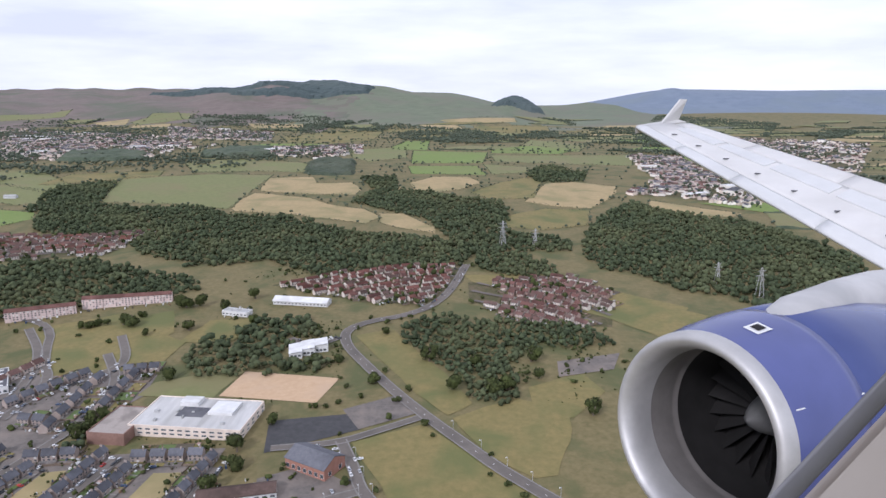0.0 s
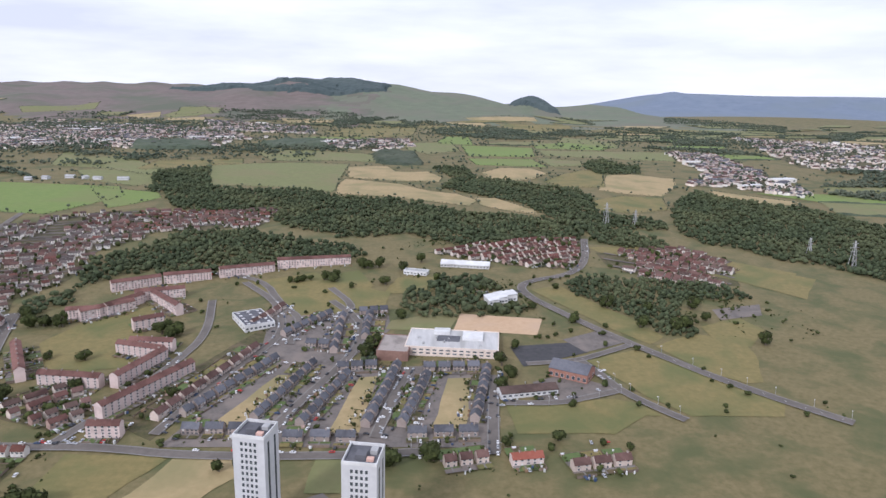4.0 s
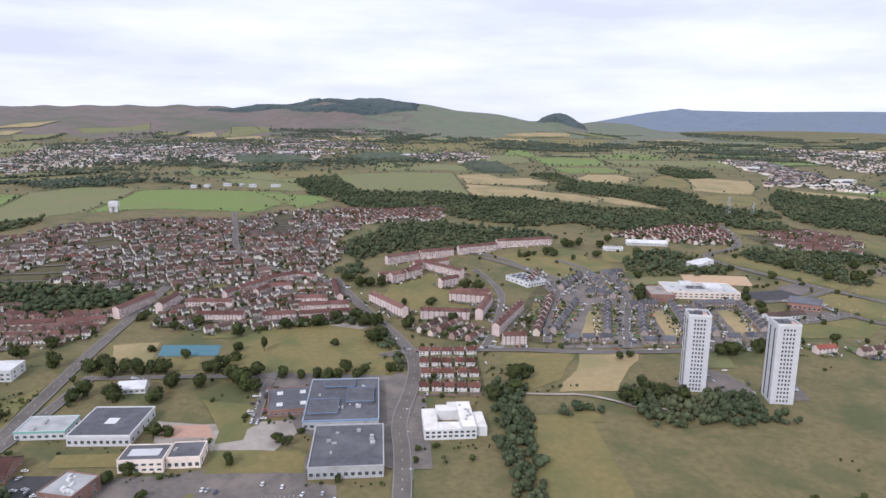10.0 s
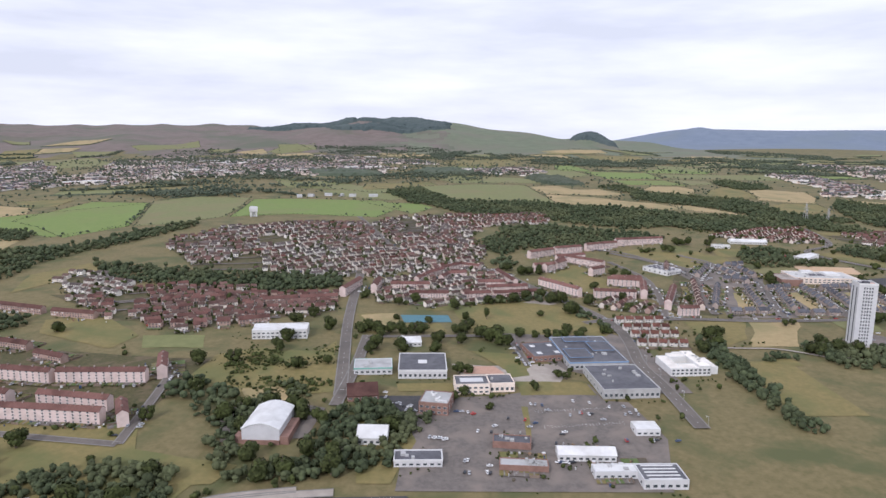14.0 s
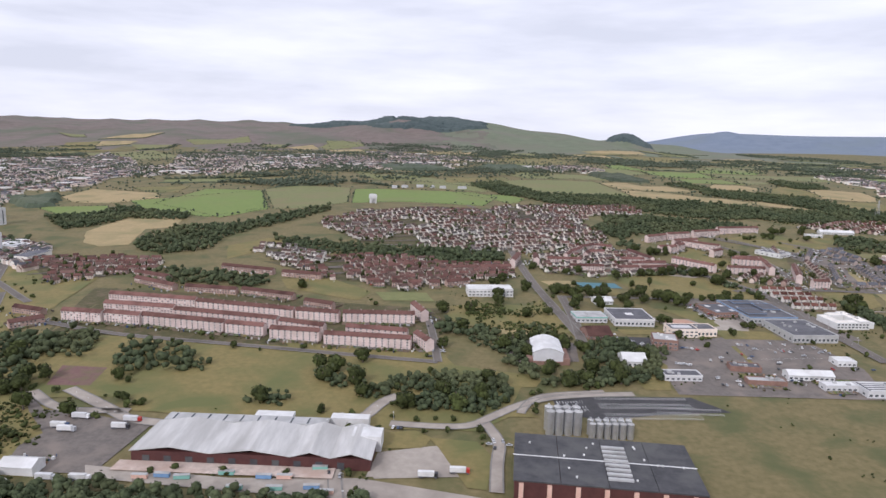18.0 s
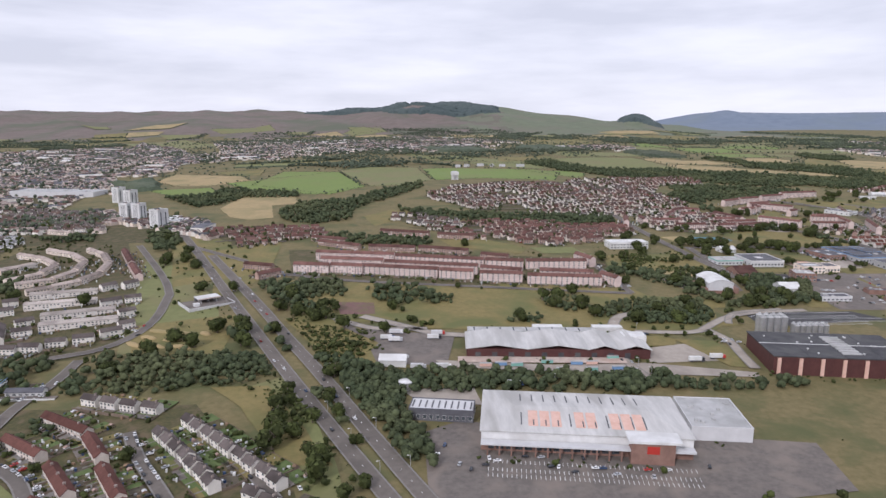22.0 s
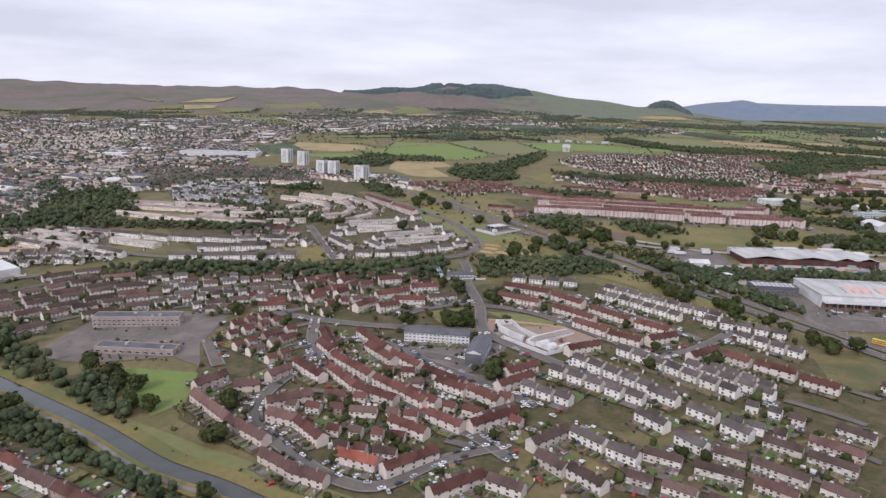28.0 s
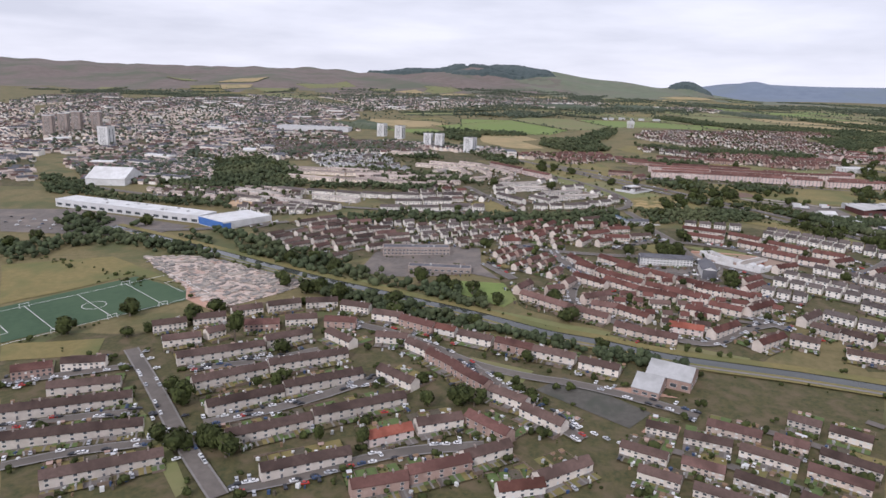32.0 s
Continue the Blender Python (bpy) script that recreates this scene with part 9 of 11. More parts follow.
tree(-592.1, -28.9, 5.6)
tree(-578.3, -32.3, 5.5)
tree(-616.6, -51.7, 6.6)
tree(-555.3, -55.8, 5.2)
tree(-532.3, -55.4, 5.2)
tree(-683.0, -64.0, 8.0)
tree(-588.1, -62.5, 2.5)
tree(-797.1, 59.0, 5.9)
tree(-746.1, -0.2, 6.7)
tree(-543.9, -16.1, 2.0)
tree(-499.3, 26.2, 4.0)
tree(-485.5, -14.5, 6.0)
tree(-471.5, -26.1, 8.9)
tree(-454.2, -25.6, 9.0)
tree(-723.7, -154.6, 4.4)
tree(-719.6, -173.2, 3.5)
tree(-715.4, -175.2, 4.1)
tree(-704.9, -190.2, 4.2)
tree(-692.6, -180.6, 2.7)
tree(-723.1, -140.0, 3.5)
tree(-852.3, 96.9, 7.6)
tree(-803.7, 15.3, 4.8)
tree(-756.5, -67.5, 7.3)
tree(-728.6, -92.2, 4.5)
tree(-710.8, -147.6, 2.9)
tree(-706.1, -150.1, 3.3)
tree(-757.4, -29.0, 4.8)
tree(-782.4, 10.6, 4.3)
tree(-743.3, -67.3, 4.3)
tree(-735.6, -97.6, 4.0)
tree(-826.8, 76.2, 5.0)
tree(-841.5, 94.3, 5.3)
tree(-701.2, -158.6, 3.2)
tree(-695.1, -177.1, 2.4)
tree(-679.5, -34.3, 2.1)
tree(-674.5, -51.9, 2.6)
tree(-881.9, 173.8, 10.2)
tree(-770.1, 62.2, 5.1)
tree(-743.8, -12.8, 8.3)
tree(-723.9, -33.6, 7.7)
tree(-692.0, -61.8, 3.4)
tree(-686.9, -69.8, 4.1)
tree(-663.4, -57.2, 2.3)
tree(-773.0, -58.4, 3.6)
tree(-722.2, -171.3, 4.5)
tree(-703.7, -191.8, 4.1)
tree(-722.1, -150.3, 3.5)
tree(-688.7, -218.1, 2.7)
tree(-687.9, -207.3, 3.0)
tree(-839.3, -209.8, 5.7)
tree(-832.9, -210.0, 4.6)
tree(-829.0, -269.3, 4.1)
tree(-756.6, -242.7, 2.3)
tree(-734.0, -238.5, 2.8)
tree(-847.7, 119.8, 7.3)
tree(-828.3, 96.1, 5.6)
tree(-851.7, 85.1, 4.6)
tree(-694.5, -159.5, 3.2)
tree(-705.1, -145.4, 3.3)
tree(-794.8, -21.8, 7.4)
tree(-761.8, -62.0, 8.4)
tree(-755.5, -84.9, 6.4)
tree(-777.7, -84.3, 6.4)
tree(-726.9, -47.8, 7.0)
tree(-814.2, -208.0, 2.7)
tree(-825.0, -207.7, 2.3)
tree(-805.6, -177.5, 3.7)
tree(-814.6, -180.4, 3.0)
tree(-824.3, -167.4, 3.9)
tree(-840.8, -149.6, 3.3)
tree(-911.2, -159.1, 3.7)
tree(-894.8, -184.6, 2.6)
tree(-861.5, -206.8, 2.8)
tree(-951.1, -92.2, 3.5)
tree(-951.4, 9.8, 4.3)
tree(-792.8, -94.4, 6.2)
tree(-805.9, -113.4, 4.5)
tree(-766.8, -187.7, 3.1)
tree(-794.3, -192.6, 2.3)
tree(-1055.8, -326.9, 4.1, 5)
tree(-1035.8, -339.4, 4.6)
tree(-1038.5, -365.6, 2.8)
tree(-966.8, -350.2, 2.5)
tree(-959.1, -364.0, 2.3)
tree(-951.0, -372.9, 2.6)
tree(-947.6, -379.9, 3.1)
tree(-1060.4, -376.8, 4.9)
tree(-1065.6, -369.9, 3.6)
tree(-970.8, -380.1, 4.4)
tree(-1001.9, -392.2, 2.4)
tree(-1014.2, -401.7, 1.8, 5)
tree(-983.3, -364.3, 2.7)
tree(-1046.5, -399.6, 3.8)
tree(-1044.1, -401.4, 3.8)
tree(-991.0, -374.8, 1.3)
tree(-1022.1, -319.3, 1.6)
tree(-1060.0, -344.1, 1.6)
tree(-949.0, -401.6, 2.3)
tree(-999.0, -354.6, 2.1)
tree(-1059.1, -400.0, 3.9)
tree(-1053.9, -400.2, 3.2)
tree(-1093.1, -317.1, 2.7)
tree(-1099.2, -322.2, 3.5)
tree(-1035.2, -286.4, 2.2)
tree(-1003.7, -336.8, 1.8)
tree(-907.6, -404.2, 1.4)
tree(-915.3, -377.8, 1.3)
tree(-959.7, -314.0, 4.0)
tree(-953.2, -284.5, 3.5)
tree(-946.9, -287.0, 3.8)
tree(-957.3, -273.9, 4.6)
tree(-982.4, -256.1, 5.0)
tree(-971.4, -262.4, 4.9)
tree(-965.3, -268.2, 4.1)
tree(-1002.4, -275.0, 2.9)
tree(-978.1, -283.4, 2.8)
tree(-985.9, -301.4, 2.6)
tree(-1046.7, -259.9, 5.4)
tree(-1029.8, -271.4, 5.1)
tree(-1025.7, -235.5, 7.0)
tree(-1037.0, -220.9, 7.3)
tree(-1052.5, -220.4, 6.0)
tree(-920.9, -285.6, 4.4)
tree(-838.5, -321.5, 2.5)
tree(-840.5, -204.5, 3.7)
tree(-832.9, -209.1, 3.6)
tree(-826.4, -265.6, 4.8)
tree(-868.3, -266.5, 2.8)
tree(-942.7, -191.1, 4.4)
tree(-883.2, -226.5, 2.6)
tree(-912.7, 5.2, 9.0)
tree(-864.0, -7.8, 8.8)
tree(-1122.7, 114.3, 11.5)
tree(-1161.3, 146.6, 15.2)
tree(-1188.4, 146.4, 15.5)
tree(-812.2, -178.1, 4.6)
tree(-1053.8, -404.5, 5.3)
tree(-1038.9, -407.8, 4.3)
tree(-1045.1, -413.0, 5.1)
tree(-1053.9, -394.0, 3.7)
tree(-1001.4, -406.3, 2.5, 5)
tree(-1030.3, -367.9, 4.0)
tree(-1078.7, -305.9, 7.6)
tree(-1106.9, -298.9, 5.4)
tree(-1072.0, -296.2, 5.2)
tree(-1124.2, -317.2, 5.2)
tree(-1100.3, -191.0, 8.7)
tree(-1158.9, -135.8, 10.1)
tree(-1163.9, -151.0, 7.9)
tree(-1198.2, -128.5, 6.4)
tree(-1073.4, -366.7, 3.6)
tree(-981.3, -381.0, 3.7)
tree(-966.8, -381.5, 3.7)
tree(-933.1, -322.0, 5.9)
tree(-918.6, -310.1, 4.9)
tree(-944.6, -348.5, 3.2)
tree(-938.0, -366.8, 3.0)
tree(-914.5, -339.4, 3.4)
tree(-1027.8, -416.2, 4.9)
tree(-993.4, -301.3, 4.9)
tree(-1208.6, -178.9, 7.8)
tree(-1214.8, -191.4, 7.7)
tree(-1067.3, -225.0, 4.7)
tree(-1036.6, -271.0, 8.2)
tree(-1019.9, -279.2, 6.6)
tree(-993.6, -287.3, 6.5)
tree(-978.0, -280.1, 7.9)
tree(-633.0, 132.4, 4.6)
tree(-584.7, 58.4, 4.7)
tree(-545.0, 59.6, 4.6)
tree(-536.7, 18.2, 3.5)
tree(-503.8, 18.9, 8.0)
tree(-494.5, 7.3, 6.4)
tree(-470.5, 19.7, 6.6)
tree(-435.0, 8.7, 7.7)
tree(-464.0, -13.4, 7.2)
tree(-452.5, -18.1, 7.1)
tree(-478.7, -27.8, 5.7)
tree(-577.2, -5.2, 5.3)
tree(-588.4, -15.5, 7.9)
tree(-597.3, -15.6, 6.7)
tree(-537.8, -45.2, 5.7)
tree(-555.8, -45.4, 5.8)
tree(-573.8, -45.6, 4.8)
tree(-521.7, -45.0, 6.7)
tree(-515.5, -28.3, 7.0)
tree(-477.5, 139.8, 7.2)
tree(-490.1, 163.9, 4.5)
tree(-413.5, 100.5, 3.9)
tree(-383.6, 123.5, 4.6)
tree(-371.7, 113.4, 4.5)
tree(-353.7, 104.0, 4.1)
tree(-341.2, 126.3, 4.3)
tree(-452.5, 141.5, 5.4)
tree(-445.9, 108.6, 5.0)
tree(-397.1, 186.6, 6.0)
tree(-353.9, 67.0, 3.1)
tree(-367.0, 50.5, 3.0)
tree(-425.3, 72.2, 4.0)
tree(-476.2, 26.8, 6.2)
tree(-462.8, 14.4, 7.1)
tree(-486.8, 27.1, 5.0)
tree(-481.8, 3.9, 7.0)
tree(-401.6, 43.2, 3.2)
tree(-407.7, 38.5, 2.9)
tree(-390.9, 29.0, 2.3)
tree(-498.1, 117.8, 6.4)
tree(-498.0, 103.3, 4.6)
tree(-498.3, 151.1, 5.2)
tree(-448.6, 102.7, 3.8)
tree(-435.1, 117.5, 3.6)
tree(-428.6, 113.6, 4.5)
tree(-412.0, 117.5, 4.5)
tree(-400.5, 117.5, 4.5)
tree(-485.1, 77.2, 4.3)
tree(-469.5, 83.0, 3.4)
tree(-518.4, 83.9, 4.5)
tree(-536.4, 84.3, 6.2)
tree(-524.8, 46.0, 7.0)
tree(-433.2, 82.5, 3.6)
tree(-342.0, 117.3, 3.6)
tree(-391.4, 152.1, 3.3)
tree(-416.8, 151.7, 3.3)
tree(-437.6, 160.9, 2.7)
tree(-322.5, 179.6, 7.3)
tree(-318.8, 188.6, 6.5)
tree(-323.0, 207.9, 6.2)
tree(-302.7, 205.0, 5.1)
tree(-250.4, 124.8, 7.0)
tree(-264.6, 105.8, 6.7)
tree(-255.7, 111.7, 5.6)
tree(-267.3, 195.4, 3.4)
tree(-256.0, 277.8, 6.9)
tree(-263.7, 282.8, 6.0)
tree(-311.8, 137.2, 3.4)
tree(-324.1, 135.8, 3.4)
tree(-333.7, 135.6, 4.0)
tree(-375.7, 200.0, 6.5)
tree(-357.8, 206.3, 6.4)
tree(-347.8, 213.7, 6.5)
tree(-335.7, 217.9, 6.4)
tree(-339.0, 290.4, 8.3)
tree(-350.3, 302.0, 7.7)
tree(-332.3, 290.9, 6.4)
tree(-322.3, 291.4, 5.6)
tree(-199.4, 99.1, 9.3)
tree(-188.0, 101.6, 8.3)
tree(-205.2, 99.2, 7.3)
tree(-192.3, 108.4, 6.4)
tree(-180.2, 100.2, 6.2)
tree(-132.9, 154.8, 5.5)
tree(-120.9, 161.2, 5.1)
tree(-114.6, 156.1, 5.1)
tree(-192.3, 149.1, 2.9)
tree(-200.0, 157.5, 4.2)
tree(-231.7, 208.1, 2.9)
tree(-252.6, 201.8, 2.9)
tree(-818.1, -181.8, 6.0)
tree(-810.6, -176.9, 4.8)
tree(-861.5, -208.1, 4.7)
tree(-842.5, -210.9, 6.8)
tree(-834.5, -211.3, 6.7)
tree(-704.2, -201.4, 5.4)
tree(-682.2, -243.6, 6.0)
tree(-686.2, -237.0, 4.2)
tree(-689.0, -222.3, 3.6)
tree(-720.2, -184.5, 5.0)
tree(-722.9, -165.0, 4.8)
tree(-709.7, -164.7, 3.6)
tree(-693.2, -212.2, 3.1)
tree(-669.3, -245.1, 4.7)
tree(-706.5, -123.5, 5.5)
tree(-748.0, -31.1, 6.9)
tree(-767.3, -3.2, 7.4)
tree(-772.2, -64.8, 8.0)
tree(-752.0, -86.3, 6.1)
tree(-789.8, -74.2, 6.3)
tree(-722.3, -103.5, 5.8)
tree(-708.4, -64.0, 5.5)
tree(-832.7, -164.6, 5.1)
tree(-769.8, -194.2, 3.3)
tree(-766.6, -262.5, 3.4)
tree(-736.6, -257.7, 3.4)
tree(-733.4, -239.2, 2.8)
tree(-760.8, -216.8, 2.6)
tree(-434.2, 133.6, 6.0)
tree(-424.8, 132.5, 4.5)
tree(-420.4, 133.8, 5.1)
tree(-407.4, 127.4, 4.3)
tree(-397.1, 132.8, 5.8)
tree(-394.9, 137.2, 5.8)
tree(-386.2, 127.6, 5.6)
tree(-381.2, 124.1, 5.6)
tree(-375.6, 115.2, 5.9)
tree(-375.6, 133.7, 4.3)
tree(-363.9, 128.9, 3.6)
tree(-355.0, 129.0, 2.8)
tree(-345.9, 129.0, 3.0)
tree(-336.4, 129.0, 3.0)
tree(-327.0, 129.0, 3.0)
tree(-399.4, 117.3, 4.2)
tree(-433.3, 104.6, 5.7)
tree(-403.0, 70.3, 4.2)
tree(-398.0, 72.6, 3.2)
tree(-349.6, 63.6, 2.7)
tree(-457.3, 136.4, 4.7)
tree(-445.2, 130.5, 4.6)
tree(-440.5, 133.5, 4.6)


# ---- cars ----
def car_body():
    v, f = [], []
    box_into(v, f, -1.1, 1.1, -0.45, 0.45, 0.14, 0.45)
    k = len(v)
    v += [(-0.75, -0.42, 0.45), (0.55, -0.42, 0.45), (0.55, 0.42, 0.45), (-0.75, 0.42, 0.45), (-0.5, -0.34, 0.74), (0.2, -0.34, 0.74), (0.2, 0.34, 0.74), (-0.5, 0.34, 0.74)]
    f += [(k + 4, k + 5, k + 6, k + 7), (k, k + 1, k + 5, k + 4), (k + 1, k + 2, k + 6, k + 5), (k + 2, k + 3, k + 7, k + 6), (k + 3, k, k + 4, k + 7)]
    return v, f


def car_glass():
    v, f = [], []
    for y0, y1 in ((-0.425, -0.345), (0.345, 0.425)):
        v2 = [(-0.68, y0 if y0 < 0 else y1, 0.5), (0.48, y0 if y0 < 0 else y1, 0.5), (0.2, y1 if y0 < 0 else y0, 0.70), (-0.5, y1 if y0 < 0 else y0, 0.70)]
        k = len(v)
        v += [(p, q * 1.015, r) for p, q, r in v2]
        f.append((k, k + 1, k + 2, k + 3))
    k = len(v)
    v += [(0.56, -0.38, 0.48), (0.56, 0.38, 0.48), (0.24, 0.31, 0.72), (0.24, -0.31, 0.72), (-0.77, -0.38, 0.48), (-0.77, 0.38, 0.48), (-0.53, 0.31, 0.72), (-0.53, -0.31, 0.72)]
    f += [(k, k + 1, k + 2, k + 3), (k + 5, k + 4, k + 7, k + 6)]
    return v, f


cars = [0]


def car(x, y, turn, lift=0.55):
    i = rng.choices(range(5), (5, 4, 4, 2, 2))[0]
    ob = new("car", kept_mesh(("car", i), "car", car_body, CAR_PAINT[i]))
    ob.matrix_basis = pose(x, y, land(x, y) + lift - 0.1, 0, 0, turn) @ Matrix.Scale(1.08, 4)
    tagged(ob, CAR_WORD[i] + " car on the asphalt", "car", "parked and moving cars")
    shared("glazing", kept_mesh("car_glass", "glazing", car_glass, M["glass"]), ob, (0, 0, 0))
    cars[0] += 1


for w, line in ROADS[:-1]:
    for a, b in zip(line, line[1:]):
        if off_path(*a) > 420:
            continue
        d = Vector((b[0] - a[0], b[1] - a[1]))
        if d.length < 2:
            continue
        for _ in range(2):
            if rng.random() < 0.42 and cars[0] < 10:
                side = rng.choice((-1, 1)) * (w / 2 - 0.7)
                u = rng.random()
                n = d.normalized()
                car(a[0] + d.x * u - n.y * side, a[1] + d.y * u + n.x * side, math.degrees(math.atan2(d.y, d.x)) + rng.choice((0, 180)))


def parked(x, y):
    """A car, turned along the nearest street or yard line."""
    best, turn = 14, rng.choice((0, 90, 75, 15))
    for w, line in ROADS[:-1]:
        for a, e in zip(line, line[1:]):
            if abs(a[0] - x) < 20 and abs(a[1] - y) < 20:
                q = seg_dist((x, y), a, e)
                if q < best and math.dist(a, e) > 1:
                    best, turn = q, math.degrees(math.atan2(e[1] - a[1], e[0] - a[0]))
    if clear_of_houses(x, y, 0.6):
        car(x, y, turn + rng.uniform(-4, 4) + rng.choice((0, 180)), 0.62)


parked(-418.4, 1.7)
parked(-416.5, 1.1)
parked(-414.5, 1.1)
parked(-412.4, -0.6)
parked(-438.5, 45.7)
parked(-404.4, -16.9)
parked(-396.5, -21.1)
parked(-404.5, -26.2)
parked(-396.8, -26.4)
parked(-376.5, 10.4)
parked(-373.6, 13.9)
parked(-370.5, 32.7)
parked(-351.8, 23.9)
parked(-347.7, 22.7)
parked(-339.2, -1.7)
parked(-327.4, -1.9)
parked(-369.4, -18.9)
parked(-366.5, -19.0)
parked(-365.0, -19.0)
parked(-391.1, 11.3)
parked(-406.6, 25.2)
parked(-404.1, 25.2)
parked(-401.5, 24.4)
parked(-399.3, 23.3)
parked(-430.1, 31.2)
parked(-426.6, 31.2)
parked(-435.5, 33.2)
parked(-432.1, 34.0)
parked(-331.1, 30.2)
parked(-330.2, 23.6)
parked(-419.0, 35.1)
parked(-366.0, 26.7)
parked(-364.4, 3.5)
parked(-343.8, 17.0)
parked(-662.1, -183.3)
parked(-647.8, -192.3)
parked(-645.2, -194.0)
parked(-635.8, -191.8)
parked(-630.6, -192.3)
parked(-640.8, -186.8)
parked(-637.3, -186.4)
parked(-634.1, -186.7)
parked(-628.5, -198.3)
parked(-626.0, -198.5)
parked(-621.4, -201.7)
parked(-614.4, -199.5)
parked(-611.9, -199.7)
parked(-608.4, -203.4)
parked(-599.8, -190.4)
parked(-597.6, -192.2)
parked(-597.9, -201.0)
parked(-597.2, -205.2)
parked(-577.0, -182.7)
parked(-578.6, -190.7)
parked(-577.2, -199.9)
parked(-657.8, -195.7)
parked(-654.3, -198.9)
parked(-649.4, -196.5)
parked(-665.1, -189.2)
parked(-621.7, -190.0)
parked(-616.9, -193.5)
parked(-591.3, -201.5)
parked(-856.8, -247.2)
parked(-853.6, -250.9)
parked(-836.8, -270.5)
parked(-828.7, -277.8)
parked(-823.1, -283.3)
parked(-817.0, -288.5)
parked(-846.7, -259.5)
parked(-850.4, -254.4)
parked(-855.2, -249.1)
parked(-904.0, -228.7)
parked(-878.7, -267.9)
parked(-872.3, -276.6)
parked(-866.5, -284.6)
parked(-811.1, -260.5)
parked(-809.8, -258.9)
parked(-828.1, -228.4)
parked(-830.5, -230.4)
parked(-833.1, -228.3)
parked(-845.6, -216.8)
parked(-793.7, -198.1)
parked(-783.9, -208.8)
parked(-780.3, -213.9)
parked(-770.2, -232.2)
parked(-772.3, -227.9)
parked(-761.3, -240.6)
parked(-758.5, -244.6)
parked(-756.7, -248.4)
parked(-743.6, -268.6)
parked(-742.2, -271.6)
parked(-782.4, -270.7)
parked(-777.2, -273.8)
parked(-768.5, -287.6)
parked(-796.2, -267.2)
parked(-792.4, -270.4)
parked(-722.8, -236.1)
parked(-718.1, -231.8)
parked(-713.1, -227.3)
parked(-722.7, -208.8)
parked(-720.9, -211.2)
parked(-706.9, -227.0)
parked(-751.8, -260.7)
parked(-756.9, -257.2)
parked(-734.8, -236.5)
parked(-723.1, -186.9)
parked(-707.1, -208.1)
parked(-798.4, -186.8)
parked(-1066.1, -348.2)
parked(-1059.9, -350.3)
parked(-1056.1, -348.5)
parked(-1049.1, -344.4)
parked(-1046.1, -345.1)
parked(-1043.6, -344.6)
parked(-1042.6, -341.6)
parked(-1044.1, -392.5)
parked(-1040.6, -386.9)
parked(-1038.7, -385.9)
parked(-1037.2, -385.6)
parked(-1049.1, -344.4)
parked(-1024.0, -378.1)
parked(-1025.3, -377.6)
parked(-980.7, -324.2)
parked(-977.0, -332.9)
parked(-970.4, -333.1)
parked(-993.7, -316.5)
parked(-954.5, -343.2)
parked(-948.3, -348.0)
parked(-956.5, -364.1)
parked(-964.6, -354.5)
parked(-957.6, -396.7)
parked(-932.8, -400.4)
parked(-929.9, -403.2)
parked(-937.5, -393.7)
parked(-940.0, -389.7)
parked(-942.1, -386.5)
parked(-927.8, -361.3)
parked(-923.1, -372.8)
parked(-1016.8, -393.5)
parked(-995.5, -385.5)
parked(-1009.7, -369.5)
parked(-1007.8, -367.2)
parked(-1002.8, -367.3)
parked(-1001.7, -366.9)
parked(-989.3, -381.5)
parked(-1065.5, -351.0)
parked(-1052.8, -350.0)
parked(-1095.8, -366.1)
parked(-1091.0, -362.1)
parked(-1118.0, -365.5)
parked(-1117.2, -363.5)
parked(-1083.0, -394.7)
parked(-1080.6, -394.7)
parked(-1069.5, -391.9)
parked(-1066.2, -387.1)
parked(-1015.1, -421.6)
parked(-1012.4, -419.3)
parked(-1008.2, -416.9)
parked(-1003.9, -414.4)
parked(-1000.9, -413.2)
parked(-997.9, -412.5)
parked(-991.7, -410.9)
parked(-977.2, -404.3)
parked(-1031.4, -371.9)
parked(-1039.2, -386.2)
parked(-959.4, -366.1)
parked(-926.5, -406.2)
parked(-710.6, -127.5)
parked(-757.8, -31.8)
parked(-769.9, 1.1)
parked(-734.0, -91.7)
parked(-806.3, 42.7)
parked(-735.6, -70.6)
parked(-784.1, 11.1)
parked(-765.2, -13.5)
parked(-753.1, -38.6)
parked(-716.3, -138.4)
parked(-701.9, -171.4)
parked(-703.5, -144.0)
parked(-700.1, -154.8)
parked(-694.4, -163.0)
parked(-747.0, -80.7)
parked(-735.4, -106.3)
parked(-729.3, -115.1)
parked(-773.3, -25.7)
parked(-761.2, -53.1)
parked(-814.4, 73.2)
parked(-800.2, 69.7)
parked(-787.0, 40.3)
parked(-326.1, 221.9)
parked(-317.6, 208.0)
parked(-310.0, 182.8)
parked(-331.1, 245.1)
parked(-336.6, 271.1)
parked(-347.2, 289.8)
parked(-255.9, 171.6)
parked(-251.6, 174.3)
parked(-238.1, 182.8)
parked(-216.0, 170.9)
parked(-263.2, 146.3)
parked(-156.3, 119.6)
parked(-155.5, 112.2)
parked(-141.0, 115.7)
parked(-143.6, 105.1)
parked(-123.1, 111.9)
parked(-121.9, 108.3)
parked(-145.4, 131.4)
parked(-156.8, 125.5)
parked(-205.2, 162.7)
parked(-190.6, 162.4)
parked(-46.5, 168.6)
parked(-52.8, 168.2)
parked(-53.8, 206.2)
parked(-144.9, 259.5)
parked(-147.4, 249.9)
parked(-150.3, 243.8)
parked(-153.8, 235.1)
parked(-156.7, 213.7)
parked(-156.8, 204.1)
parked(-161.5, 195.0)
parked(-163.6, 186.5)
parked(-165.7, 178.5)
